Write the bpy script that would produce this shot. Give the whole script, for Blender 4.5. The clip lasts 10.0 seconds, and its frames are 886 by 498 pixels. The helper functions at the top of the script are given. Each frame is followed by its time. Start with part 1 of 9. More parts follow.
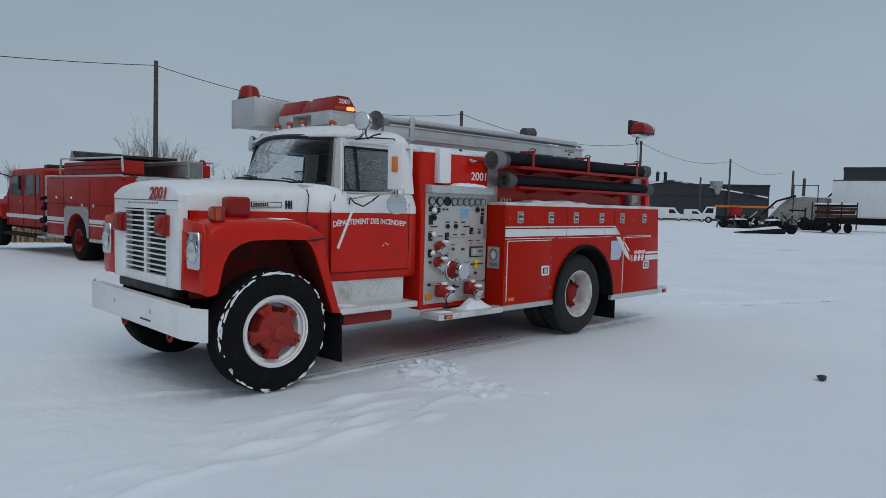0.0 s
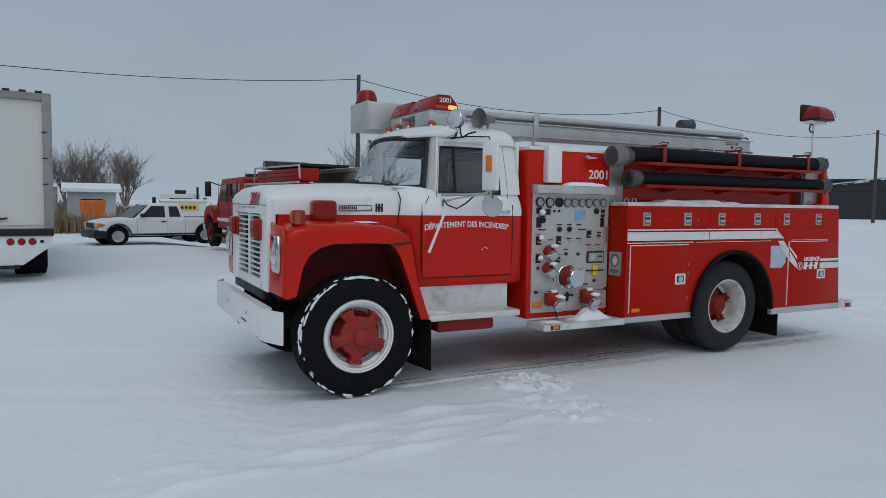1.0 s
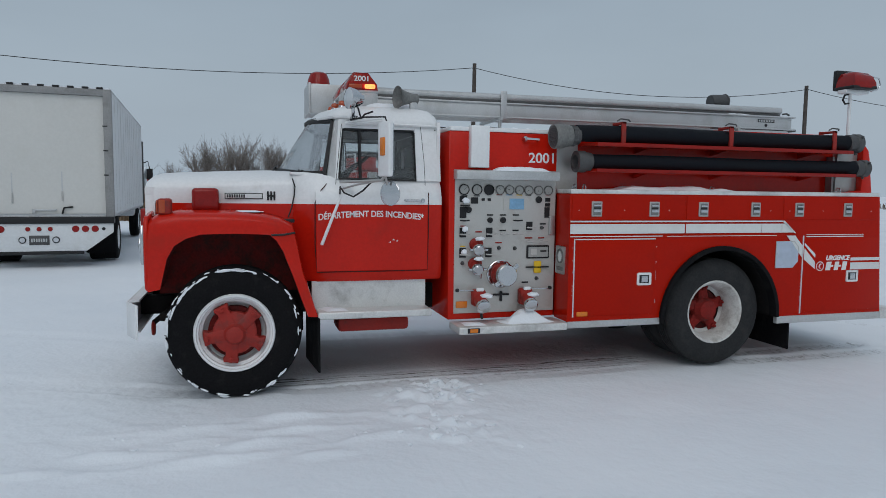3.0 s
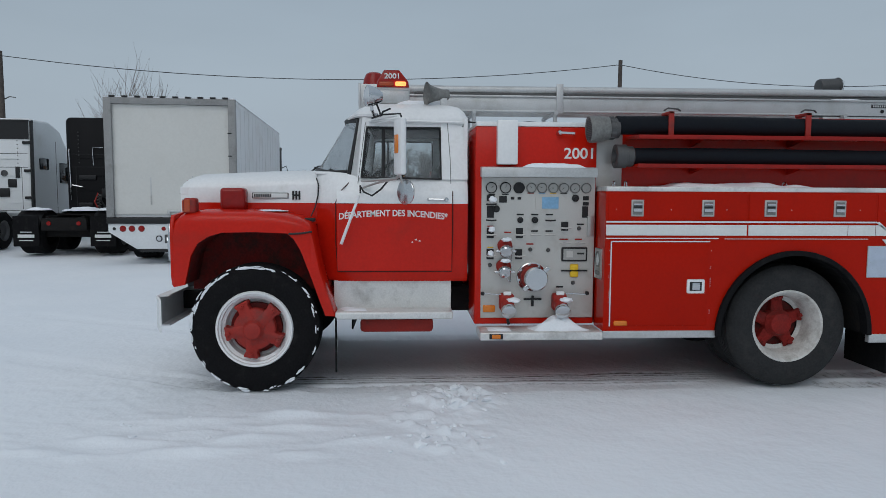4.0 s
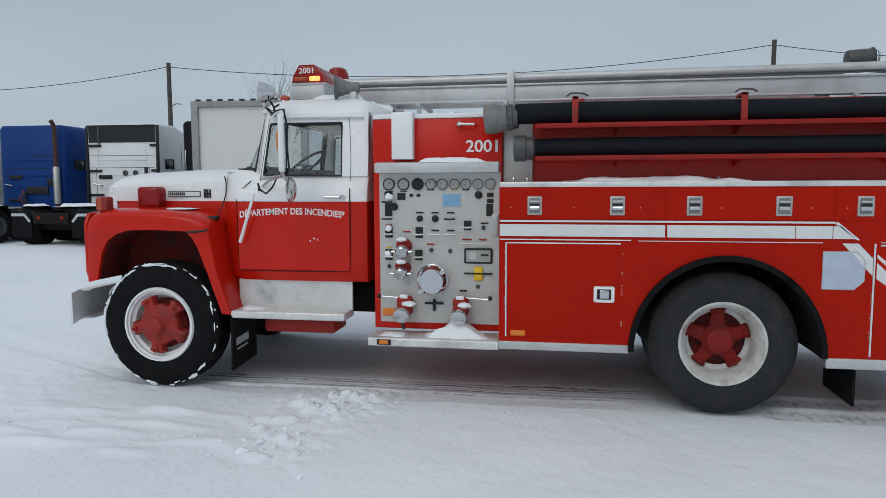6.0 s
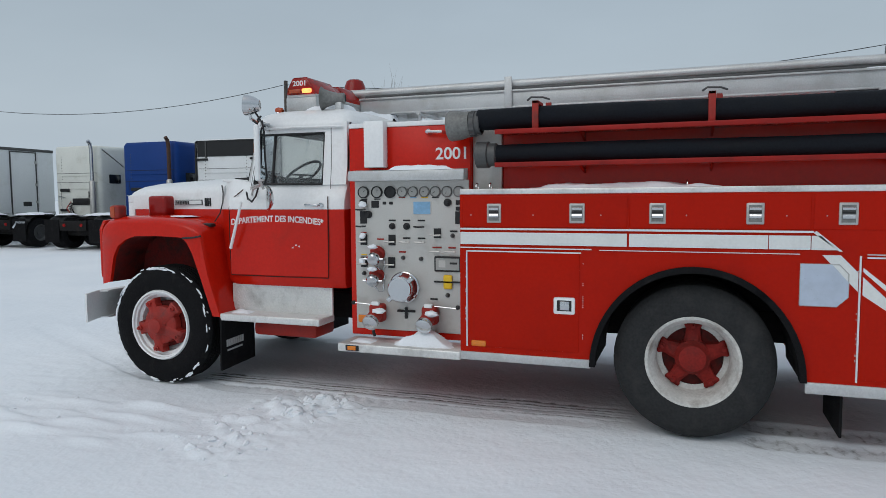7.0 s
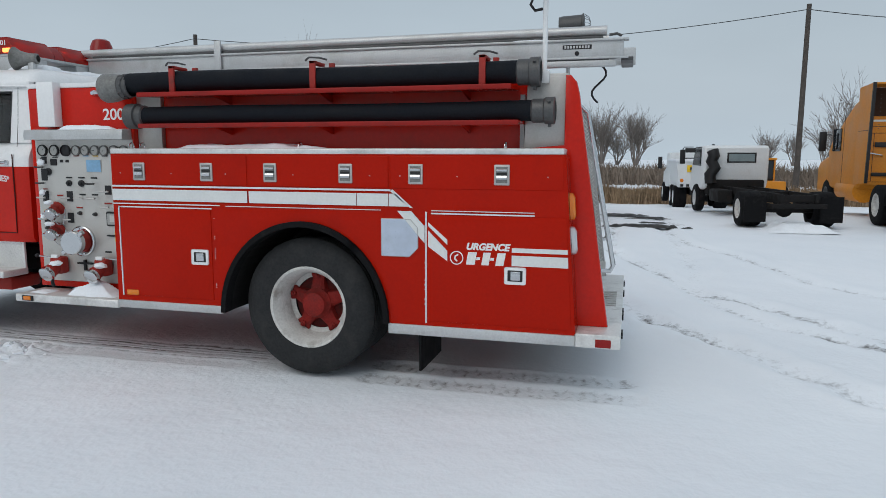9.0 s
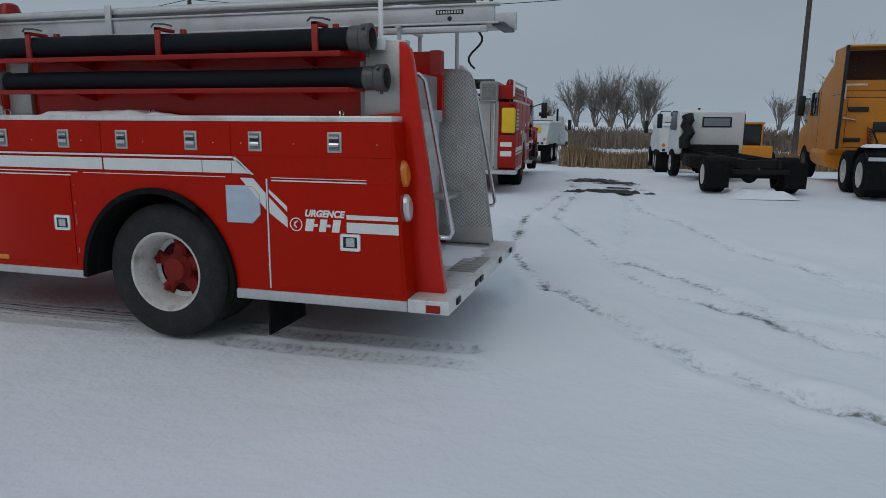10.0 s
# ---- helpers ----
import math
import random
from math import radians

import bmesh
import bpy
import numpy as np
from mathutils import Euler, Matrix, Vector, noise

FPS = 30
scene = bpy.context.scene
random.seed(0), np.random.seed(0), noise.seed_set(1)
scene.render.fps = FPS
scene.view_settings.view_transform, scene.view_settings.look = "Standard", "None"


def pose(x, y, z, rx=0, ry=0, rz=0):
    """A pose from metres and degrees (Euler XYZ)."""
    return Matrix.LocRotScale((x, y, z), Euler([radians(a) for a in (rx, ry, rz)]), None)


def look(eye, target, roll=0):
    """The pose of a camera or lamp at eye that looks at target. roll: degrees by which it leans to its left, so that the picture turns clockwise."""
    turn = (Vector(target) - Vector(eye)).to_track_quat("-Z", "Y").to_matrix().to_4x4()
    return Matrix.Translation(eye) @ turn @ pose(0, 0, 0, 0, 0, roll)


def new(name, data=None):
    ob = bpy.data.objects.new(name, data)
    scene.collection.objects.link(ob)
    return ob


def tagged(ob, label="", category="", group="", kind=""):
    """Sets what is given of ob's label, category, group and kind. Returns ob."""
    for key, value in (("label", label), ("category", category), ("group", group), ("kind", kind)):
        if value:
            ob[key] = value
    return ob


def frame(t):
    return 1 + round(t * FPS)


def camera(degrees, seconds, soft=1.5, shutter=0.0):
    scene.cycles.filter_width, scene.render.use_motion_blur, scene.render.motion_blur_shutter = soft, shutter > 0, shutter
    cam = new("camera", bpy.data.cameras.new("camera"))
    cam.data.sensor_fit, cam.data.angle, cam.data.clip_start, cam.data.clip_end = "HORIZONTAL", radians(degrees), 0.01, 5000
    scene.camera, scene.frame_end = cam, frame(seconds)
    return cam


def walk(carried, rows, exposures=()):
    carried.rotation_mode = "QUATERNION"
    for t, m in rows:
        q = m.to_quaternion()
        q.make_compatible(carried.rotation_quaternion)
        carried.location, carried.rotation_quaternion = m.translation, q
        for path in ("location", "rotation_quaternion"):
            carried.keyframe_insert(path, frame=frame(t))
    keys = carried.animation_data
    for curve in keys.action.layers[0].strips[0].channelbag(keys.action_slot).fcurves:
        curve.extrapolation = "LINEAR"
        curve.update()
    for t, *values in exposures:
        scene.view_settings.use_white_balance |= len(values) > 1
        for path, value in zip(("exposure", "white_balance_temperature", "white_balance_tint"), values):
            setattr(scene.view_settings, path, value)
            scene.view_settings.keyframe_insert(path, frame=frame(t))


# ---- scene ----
cam = camera(65.8, 10.0, soft=0.55)
PATH = [
    (0, (6.213, -2.996, 1.638), (4.788, -1.598, 1.508), 1.5),
    (0.5, (6.288, -2.495, 1.663), (4.605, -1.424, 1.523), 1.0),
    (1, (6.468, -1.989, 1.652), (4.702, -1.06, 1.517), 0.8),
    (1.5, (6.576, -1.455, 1.654), (4.762, -0.626, 1.511), 0.7),
    (2, (6.572, -0.892, 1.674), (4.669, -0.296, 1.523), 0.5),
    (2.5, (6.657, -0.415, 1.649), (4.743, 0.147, 1.5), 0.6),
    (2.7, (6.679, -0.204, 1.664), (4.776, 0.389, 1.503), 0.7),
    (3.8, (6.649, 1.06, 1.63), (4.666, 1.246, 1.45), 0.3),
    (4, (6.642, 1.253, 1.633), (4.652, 1.365, 1.467), 0.3),
    (4.5, (6.649, 1.658, 1.644), (4.666, 1.852, 1.472), 0.5),
    (5, (6.503, 2.252, 1.627), (4.514, 2.36, 1.447), 0.4),
    (5.5, (6.365, 2.801, 1.647), (4.379, 2.644, 1.475), 0.2),
    (5.7, (6.304, 3.007, 1.655), (4.327, 2.77, 1.475), 0.0),
    (6.8, (5.97, 4.188, 1.65), (4.071, 3.579, 1.495), -0.3),
    (7, (5.897, 4.416, 1.628), (4.02, 3.741, 1.477), -0.4),
    (7.5, (5.819, 5.012, 1.635), (3.992, 4.21, 1.496), -0.4),
    (8, (5.81, 5.628, 1.63), (4.013, 4.761, 1.498), -0.4),
    (8.5, (5.756, 6.201, 1.597), (3.96, 5.33, 1.465), -0.2),
    (9, (5.661, 6.703, 1.625), (3.747, 6.186, 1.36), 0.2),
    (9.5, (5.53, 7.246, 1.651), (3.579, 6.973, 1.306), 0.7),
    (10, (5.406, 7.848, 1.659), (3.517, 7.305, 1.29), 0.3),
]
# the film camera's own exposure and white balance drift as it turns
EXPOSURE = [(0, -0.13, 6150, 10), (1, -0.09, 6190, 10), (2.5, -0.04, 6250, 10), (4.5, 0.08, 6300, 10), (5.5, 0.22, 6400, 10), (7.5, 0.28, 6450, 10), (8.5, 0.42, 6500, 10), (9.0, 0.34, 6480, 10), (9.5, -0.10, 6280, 10), (10, -0.32, 6240, 10)]
walk(cam, [(t, look(eye, target, roll)) for t, eye, target, roll in PATH], EXPOSURE)

# ---- sky and light: a flat winter overcast ----
world = bpy.data.worlds.new("overcast")
scene.world = world
world.use_nodes = True
wt = world.node_tree
wt.nodes.clear()
w_out = wt.nodes.new("ShaderNodeOutputWorld")
w_bg = wt.nodes.new("ShaderNodeBackground")
w_sky = wt.nodes.new("ShaderNodeTexSky")
w_sky.sky_type, w_sky.sun_disc = "NISHITA", False
w_sky.sun_elevation, w_sky.sun_rotation = radians(62), radians(112)
w_sky.air_density, w_sky.dust_density, w_sky.ozone_density = 2.0, 6.0, 1.0
w_co = wt.nodes.new("ShaderNodeTexCoord")
w_sep = wt.nodes.new("ShaderNodeSeparateXYZ")
w_ramp = wt.nodes.new("ShaderNodeValToRGB")
w_noise = wt.nodes.new("ShaderNodeTexNoise")
w_map = wt.nodes.new("ShaderNodeMapping")
w_map.inputs["Scale"].default_value = (1.0, 1.0, 3.5)
w_noise.inputs["Scale"].default_value, w_noise.inputs["Detail"].default_value = 1.6, 5.0
w_mul = wt.nodes.new("ShaderNodeMixRGB")
w_mul.blend_type, w_mul.inputs["Fac"].default_value = "OVERLAY", 0.16
w_mix = wt.nodes.new("ShaderNodeMixRGB")
w_mix.inputs["Fac"].default_value = 0.12
w_gain = wt.nodes.new("ShaderNodeMixRGB")
w_gain.blend_type, w_gain.inputs["Fac"].default_value = "MULTIPLY", 1.0
w_gain.inputs["Color2"].default_value = (0.10, 0.10, 0.10, 1)
els = w_ramp.color_ramp.elements
els[0].position, els[0].color = 0.0, (0.43, 0.51, 0.575, 1)
els[1].position, els[1].color = 1.0, (0.43, 0.485, 0.545, 1)
for at, colour in ((0.10, (0.385, 0.455, 0.52)), (0.30, (0.325, 0.39, 0.45)), (0.50, (0.40, 0.47, 0.535))):
    els.new(at).color = (*colour, 1)
wt.links.new(w_co.outputs["Generated"], w_sep.inputs[0])
wt.links.new(w_sep.outputs["Z"], w_ramp.inputs["Fac"])
wt.links.new(w_co.outputs["Generated"], w_map.inputs["Vector"])
wt.links.new(w_map.outputs[0], w_noise.inputs["Vector"])
wt.links.new(w_ramp.outputs["Color"], w_mul.inputs["Color1"])
wt.links.new(w_noise.outputs["Fac"], w_mul.inputs["Color2"])
wt.links.new(w_sky.outputs["Color"], w_gain.inputs["Color1"])
wt.links.new(w_mul.outputs[0], w_mix.inputs["Color1"])
wt.links.new(w_gain.outputs[0], w_mix.inputs["Color2"])
wt.links.new(w_mix.outputs[0], w_bg.inputs["Color"])
w_bg.inputs["Strength"].default_value = 1.0
wt.links.new(w_bg.outputs[0], w_out.inputs["Surface"])

sun_data = bpy.data.lights.new("sun", "SUN")
sun_data.energy, sun_data.angle, sun_data.color = 0.50, radians(40), (1.0, 0.97, 0.93)
sun = new("sun", sun_data)
sun.matrix_world = look((10, 0, 9), (0, 3, 0))

# ---- materials ----


def material(name, base, rough=0.5, metal=0.0, grain=0.06, size=6.0, fine=60.0, bump=0.0, spots=None, coat=0.0, emit=None, spread=0.5, gloss=0.0):
    """A surface whose colour varies at two scales, with optional relief, stains and clear coat."""
    m = bpy.data.materials.new(name)
    m.use_nodes = True
    nt = m.node_tree
    n, l = nt.nodes, nt.links
    b = n["Principled BSDF"]
    co = n.new("ShaderNodeTexCoord")
    big, small = n.new("ShaderNodeTexNoise"), n.new("ShaderNodeTexNoise")
    big.inputs["Scale"].default_value, big.inputs["Detail"].default_value = size, 4
    small.inputs["Scale"].default_value, small.inputs["Detail"].default_value = fine, 3
    l.new(co.outputs["Object"], big.inputs["Vector"])
    l.new(co.outputs["Object"], small.inputs["Vector"])
    add = n.new("ShaderNodeMath")
    add.operation = "ADD"
    l.new(big.outputs["Fac"], add.inputs[0])
    l.new(small.outputs["Fac"], add.inputs[1])
    ramp = n.new("ShaderNodeMapRange")
    ramp.inputs["From Min"].default_value, ramp.inputs["From Max"].default_value = 0.6, 1.4
    ramp.inputs["To Min"].default_value, ramp.inputs["To Max"].default_value = 1 - grain * 2, 1 + grain
    l.new(add.outputs[0], ramp.inputs["Value"])
    mul = n.new("ShaderNodeMixRGB")
    mul.blend_type, mul.inputs["Fac"].default_value = "MULTIPLY", 1.0
    mul.inputs["Color1"].default_value = (*base, 1)
    l.new(ramp.outputs[0], mul.inputs["Color2"])
    colour = mul.outputs[0]
    if spots:
        tint, lo, hi, scale = spots
        sp = n.new("ShaderNodeTexNoise")
        sp.inputs["Scale"].default_value, sp.inputs["Detail"].default_value = scale, 7
        sp.inputs["Roughness"].default_value = 0.65
        l.new(co.outputs["Object"], sp.inputs["Vector"])
        mr = n.new("ShaderNodeMapRange")
        mr.inputs["From Min"].default_value, mr.inputs["From Max"].default_value = lo, hi
        l.new(sp.outputs["Fac"], mr.inputs["Value"])
        mx = n.new("ShaderNodeMixRGB")
        mx.inputs["Color2"].default_value = (*tint, 1)
        l.new(mr.outputs[0], mx.inputs["Fac"])
        l.new(colour, mx.inputs["Color1"])
        colour = mx.outputs[0]
    l.new(colour, b.inputs["Base Color"])
    rr = n.new("ShaderNodeMapRange")
    rr.inputs["From Min"].default_value, rr.inputs["From Max"].default_value = 0.3, 0.7
    rr.inputs["To Min"].default_value, rr.inputs["To Max"].default_value = max(rough * (1 - spread * 0.4), 0.02), min(rough * (1 + spread * 0.5), 1)
    l.new(big.outputs["Fac"], rr.inputs["Value"])
    l.new(rr.outputs[0], b.inputs["Roughness"])
    b.inputs["Metallic"].default_value = metal
    b.inputs["Specular IOR Level"].default_value = gloss or (0.2 if rough > 0.6 else 0.42)
    b.inputs["Coat Weight"].default_value = coat
    b.inputs["Coat Roughness"].default_value = 0.12
    if bump:
        bp = n.new("ShaderNodeBump")
        bp.inputs["Strength"].default_value, bp.inputs["Distance"].default_value = bump, 0.01
        l.new(small.outputs["Fac"], bp.inputs["Height"])
        l.new(bp.outputs[0], b.inputs["Normal"])
    if emit:
        b.inputs["Emission Color"].default_value = (*emit[0], 1)
        b.inputs["Emission Strength"].default_value = emit[1]
    return m


def glass_material(name, tint, rough=0.02, ior=1.42):
    """A thin tinted pane: clear through, with a gloss that grows at a slant."""
    m = bpy.data.materials.new(name)
    m.use_nodes = True
    n, l = m.node_tree.nodes, m.node_tree.links
    n.remove(n["Principled BSDF"])
    clear, gloss, mix, fr = n.new("ShaderNodeBsdfTransparent"), n.new("ShaderNodeBsdfGlossy"), n.new("ShaderNodeMixShader"), n.new("ShaderNodeFresnel")
    clear.inputs["Color"].default_value = (*tint, 1)
    gloss.inputs["Roughness"].default_value = rough
    fr.inputs["IOR"].default_value = ior
    l.new(fr.outputs[0], mix.inputs[0])
    l.new(clear.outputs[0], mix.inputs[1])
    l.new(gloss.outputs[0], mix.inputs[2])
    l.new(mix.outputs[0], n["Material Output"].inputs["Surface"])
    return m


def dome_material(name, tint, body=0.55, rough=0.10, ior=1.40):
    """Lens plastic or hazed glass that scatters part of the light that passes through it."""
    m = glass_material(name, tint, rough, ior)
    n, l = m.node_tree.nodes, m.node_tree.links
    mix = n["Mix Shader"]
    clear = n["Transparent BSDF"]
    soft, both = n.new("ShaderNodeBsdfTranslucent"), n.new("ShaderNodeMixShader")
    front, inner = n.new("ShaderNodeBsdfDiffuse"), n.new("ShaderNodeMixShader")
    soft.inputs["Color"].default_value = (*tint, 1)
    front.inputs["Color"].default_value = (*tint, 1)
    inner.inputs[0].default_value, both.inputs[0].default_value = 0.45, body
    l.new(soft.outputs[0], inner.inputs[1])
    l.new(front.outputs[0], inner.inputs[2])
    l.new(clear.outputs[0], both.inputs[1])
    l.new(inner.outputs[0], both.inputs[2])
    l.new(both.outputs[0], mix.inputs[1])
    return m


RED = material("red_truck_paint", (0.55, 0.014, 0.005), 0.17, 0, 0.07, 2.2, 40, 0.0, ((0.40, 0.018, 0.008), 0.56, 0.8, 3.0), gloss=0.24)
# truck red darkened in its colour for the body's duller reflections
RED_BODY = material("red_body_paint_dim", (0.42, 0.010, 0.002), 0.13, 0, 0.06, 1.6, 40, 0.0, ((0.33, 0.009, 0.003), 0.54, 0.8, 2.4), gloss=0.10)
RED_DULL = material("faded_red_paint", (0.33, 0.020, 0.012), 0.6, 0, 0.12, 5, 60, 0.12, ((0.10, 0.03, 0.025), 0.52, 0.75, 6.0))
# red of the tray lips, darkened so the colour holds their shade
RED_LIP_SHADE = material("shaded_lip_red", (0.30, 0.014, 0.010), 0.4, 0, 0.1, 3, 40, 0.0, ((0.14, 0.012, 0.010), 0.5, 0.8, 4.0), gloss=0.2)
RED_FAR = material("red_body_paint", (0.37, 0.018, 0.013), 0.4, 0, 0.1, 2, 40, 0.0, ((0.22, 0.02, 0.016), 0.5, 0.8, 2.0), gloss=0.15)
WHITE = material("white_truck_paint", (0.82, 0.825, 0.82), 0.38, 0, 0.04, 2.5, 40, 0.0, ((0.62, 0.61, 0.58), 0.58, 0.85, 4.0), 0.3)
WHITE_FAR = material("white_body_paint", (0.73, 0.75, 0.755), 0.5, 0, 0.04, 0.8, 20, 0.0, ((0.58, 0.58, 0.55), 0.55, 0.85, 1.2))
CREAM = material("cream_cab_paint", (0.68, 0.695, 0.645), 0.45, 0, 0.06, 1.2, 20, 0.0, ((0.45, 0.45, 0.38), 0.55, 0.85, 1.5))
BLUE = material("blue_cab_paint", (0.006, 0.042, 0.20), 0.35, 0, 0.08, 1.5, 30, 0, None, 0.0, gloss=0.15)
YELLOW = material("yellow_cab_paint", (0.62, 0.22, 0.008), 0.45, 0, 0.1, 1.5, 20, 0.0, ((0.5, 0.2, 0.02), 0.5, 0.8, 2.0))
YELLOW_TAG = material("yellow_plastic", (0.80, 0.52, 0.02), 0.5, 0, 0.05)
ORANGE_BOX = material("orange_paint", (0.66, 0.18, 0.02), 0.55, 0, 0.1, 2, 20)
STEEL = material("brushed_stainless_steel", (0.50, 0.49, 0.47), 0.42, 0.75, 0.08, 3, 120, 0.06, ((0.40, 0.38, 0.35), 0.5, 0.8, 5.0))
PANEL = material("dull_stainless_panel", (0.55, 0.54, 0.51), 0.5, 0.45, 0.06, 4, 140, 0.05, ((0.42, 0.40, 0.36), 0.52, 0.8, 7.0))
ALU = material("weathered_aluminium", (0.56, 0.57, 0.57), 0.45, 0.55, 0.09, 3, 80, 0.06, ((0.40, 0.40, 0.38), 0.5, 0.8, 4.0))
ALU_DARK = material("dark_cast_aluminium", (0.10, 0.10, 0.10), 0.5, 0.5, 0.15, 8, 80, 0.1)
CHROME = material("chrome", (0.58, 0.59, 0.60), 0.13, 1.0, 0.03, 5, 60)
GREY_CAST = material("dirty_grey_casting", (0.22, 0.22, 0.21), 0.6, 0.3, 0.2, 8, 60, 0.15, ((0.10, 0.10, 0.09), 0.5, 0.8, 6.0))
# much darker red with near-black blotches, for arches and drums
RED_DARK = material("blotched_dark_red_paint", (0.14, 0.012, 0.010), 0.75, 0, 0.25, 8, 60, 0.2, ((0.03, 0.015, 0.012), 0.45, 0.7, 9.0))
TREAD = material("aluminium_tread_plate", (0.72, 0.72, 0.70), 0.36, 0.35, 0.08, 4, 70, 0.1, ((0.35, 0.34, 0.32), 0.5, 0.8, 5.0))
RUBBER = material("black_tyre_rubber", (0.009, 0.009, 0.010), 0.85, 0, 0.25, 6, 60, 0.25, ((0.024, 0.023, 0.022), 0.55, 0.8, 7.0), gloss=0.12)
RUBBER_GREY = material("dusty_tyre_rubber", (0.029, 0.030, 0.031), 0.88, 0, 0.2, 6, 60, 0.25, ((0.046, 0.045, 0.044), 0.5, 0.8, 7.0))
BLACK = material("black_plastic", (0.011, 0.011, 0.012), 0.5, 0, 0.15, 8, 60, 0.1)
FRAME_BLACK = material("grimy_black_frame_paint", (0.012, 0.011, 0.011), 0.75, 0, 0.25, 5, 40, 0.2, ((0.03, 0.024, 0.02), 0.55, 0.8, 5.0))
HOSE = material("black_ribbed_hose", (0.009, 0.011, 0.015), 0.7, 0, 0.25, 5, 90, 0.3, gloss=0.14)
VINYL = material("dark_vinyl", (0.018, 0.018, 0.019), 0.6, 0, 0.1, 6, 60, 0.1)
LINE = material("dark_seam", (0.05, 0.012, 0.010), 0.7, 0, 0.1)
STRIPE = material("white_reflective_tape", (0.70, 0.715, 0.70), 0.35, 0, 0.05, 5, 60, 0, ((0.62, 0.62, 0.60), 0.58, 0.85, 6.0))
TEXT_WHITE = material("white_lettering", (0.78, 0.77, 0.74), 0.45, 0, 0.06, 20, 80)
TEXT_RED = material("red_lettering", (0.38, 0.02, 0.03), 0.45, 0, 0.06, 20, 80)
TEXT_BLACK = material("black_lettering", (0.02, 0.02, 0.02), 0.5, 0, 0.06, 20, 80)
PURPLE = material("purple_graphic", (0.06, 0.035, 0.12), 0.5, 0, 0.06)
ORANGE_INK = material("orange_graphic", (0.75, 0.13, 0.02), 0.5, 0, 0.06)
LABEL_BLUE = material("pale_blue_label", (0.22, 0.42, 0.62), 0.5, 0, 0.1, 10, 60)
GAUGE_FACE = material("gauge_face", (0.36, 0.36, 0.34), 0.4, 0, 0.05)
AMBER = material("amber_lens", (0.72, 0.20, 0.015), 0.2, 0, 0.06, 20, 80, 0, None, 0.3)
RED_LENS = material("red_lens", (0.27, 0.010, 0.008), 0.18, 0, 0.10, 20, 80, 0, None, 0.0, gloss=0.3)
AMBER_LIT = material("lit_amber_bulb", (0.9, 0.4, 0.1), 0.2, 0, 0.3, 30, 80, 0, None, 0.0, ((1.0, 0.36, 0.10), 1.3))
LENS_CLEAR = material("headlamp_lens", (0.62, 0.64, 0.66), 0.08, 0.35, 0.05, 10, 60, 0, None, 0.5)
# slight white haze added to the cab windows to lighten them
GLASS = dome_material("hazed_window_glass", (0.93, 0.95, 0.95), 0.05, 0.02, 1.5)
GLASS_SCREEN = glass_material("windscreen_glass", (0.90, 0.93, 0.93), 0.02, 1.26)
GLASS_DARK = material("dark_window", (0.014, 0.017, 0.02), 0.08, 0, 0.1)
AMBER_DARK = material("dark_amber_lens", (0.42, 0.06, 0.012), 0.2, 0, 0.08, 20, 80, 0, None, 0.3)
RED_HUB = material("dull_red_hub_paint", (0.24, 0.018, 0.014), 0.65, 0, 0.2, 8, 60, 0.15, ((0.06, 0.02, 0.016), 0.52, 0.75, 9.0))
RED_GLASS = dome_material("red_dome_plastic", (0.78, 0.05, 0.035))
POLISHED = material("polished_steel_plate", (0.58, 0.63, 0.72), 0.05, 1.0, 0.08, 2.5, 14, 0.01, ((0.48, 0.52, 0.58), 0.56, 0.75, 5.0))
MIRROR = material("mirror_glass", (0.72, 0.75, 0.77), 0.03, 1.0, 0.01)
SNOW_CAP = material("snow", (0.84, 0.87, 0.90), 0.8, 0, 0.03, 8, 60, 0.35)
WOOD_POLE = material("weathered_pole_wood", (0.10, 0.085, 0.075), 0.85, 0, 0.3, 4, 60, 0.4)
BARK = material("grey_bark", (0.24, 0.21, 0.19), 0.9, 0, 0.3, 4, 30, 0.3)
REED = material("dry_reeds", (0.34, 0.24, 0.15), 0.9, 0, 0.3, 0.6, 8, 0.3)
BRUSH = material("brown_brush", (0.24, 0.19, 0.15), 0.9, 0, 0.3, 0.6, 8, 0.3)
SIDING = material("dark_metal_siding", (0.042, 0.046, 0.052), 0.7, 0, 0.15, 0.4, 8, 0.1)
SIDING_PALE = material("pale_siding", (0.42, 0.45, 0.46), 0.7, 0, 0.1, 0.4, 8, 0.1)
RUSTY = material("rusty_pipe", (0.11, 0.062, 0.045), 0.7, 0.2, 0.25, 6, 40, 0.15, ((0.05, 0.04, 0.035), 0.5, 0.75, 6.0))
MUD = material("wet_mud", (0.035, 0.032, 0.030), 0.5, 0, 0.3, 3, 30, 0.4)


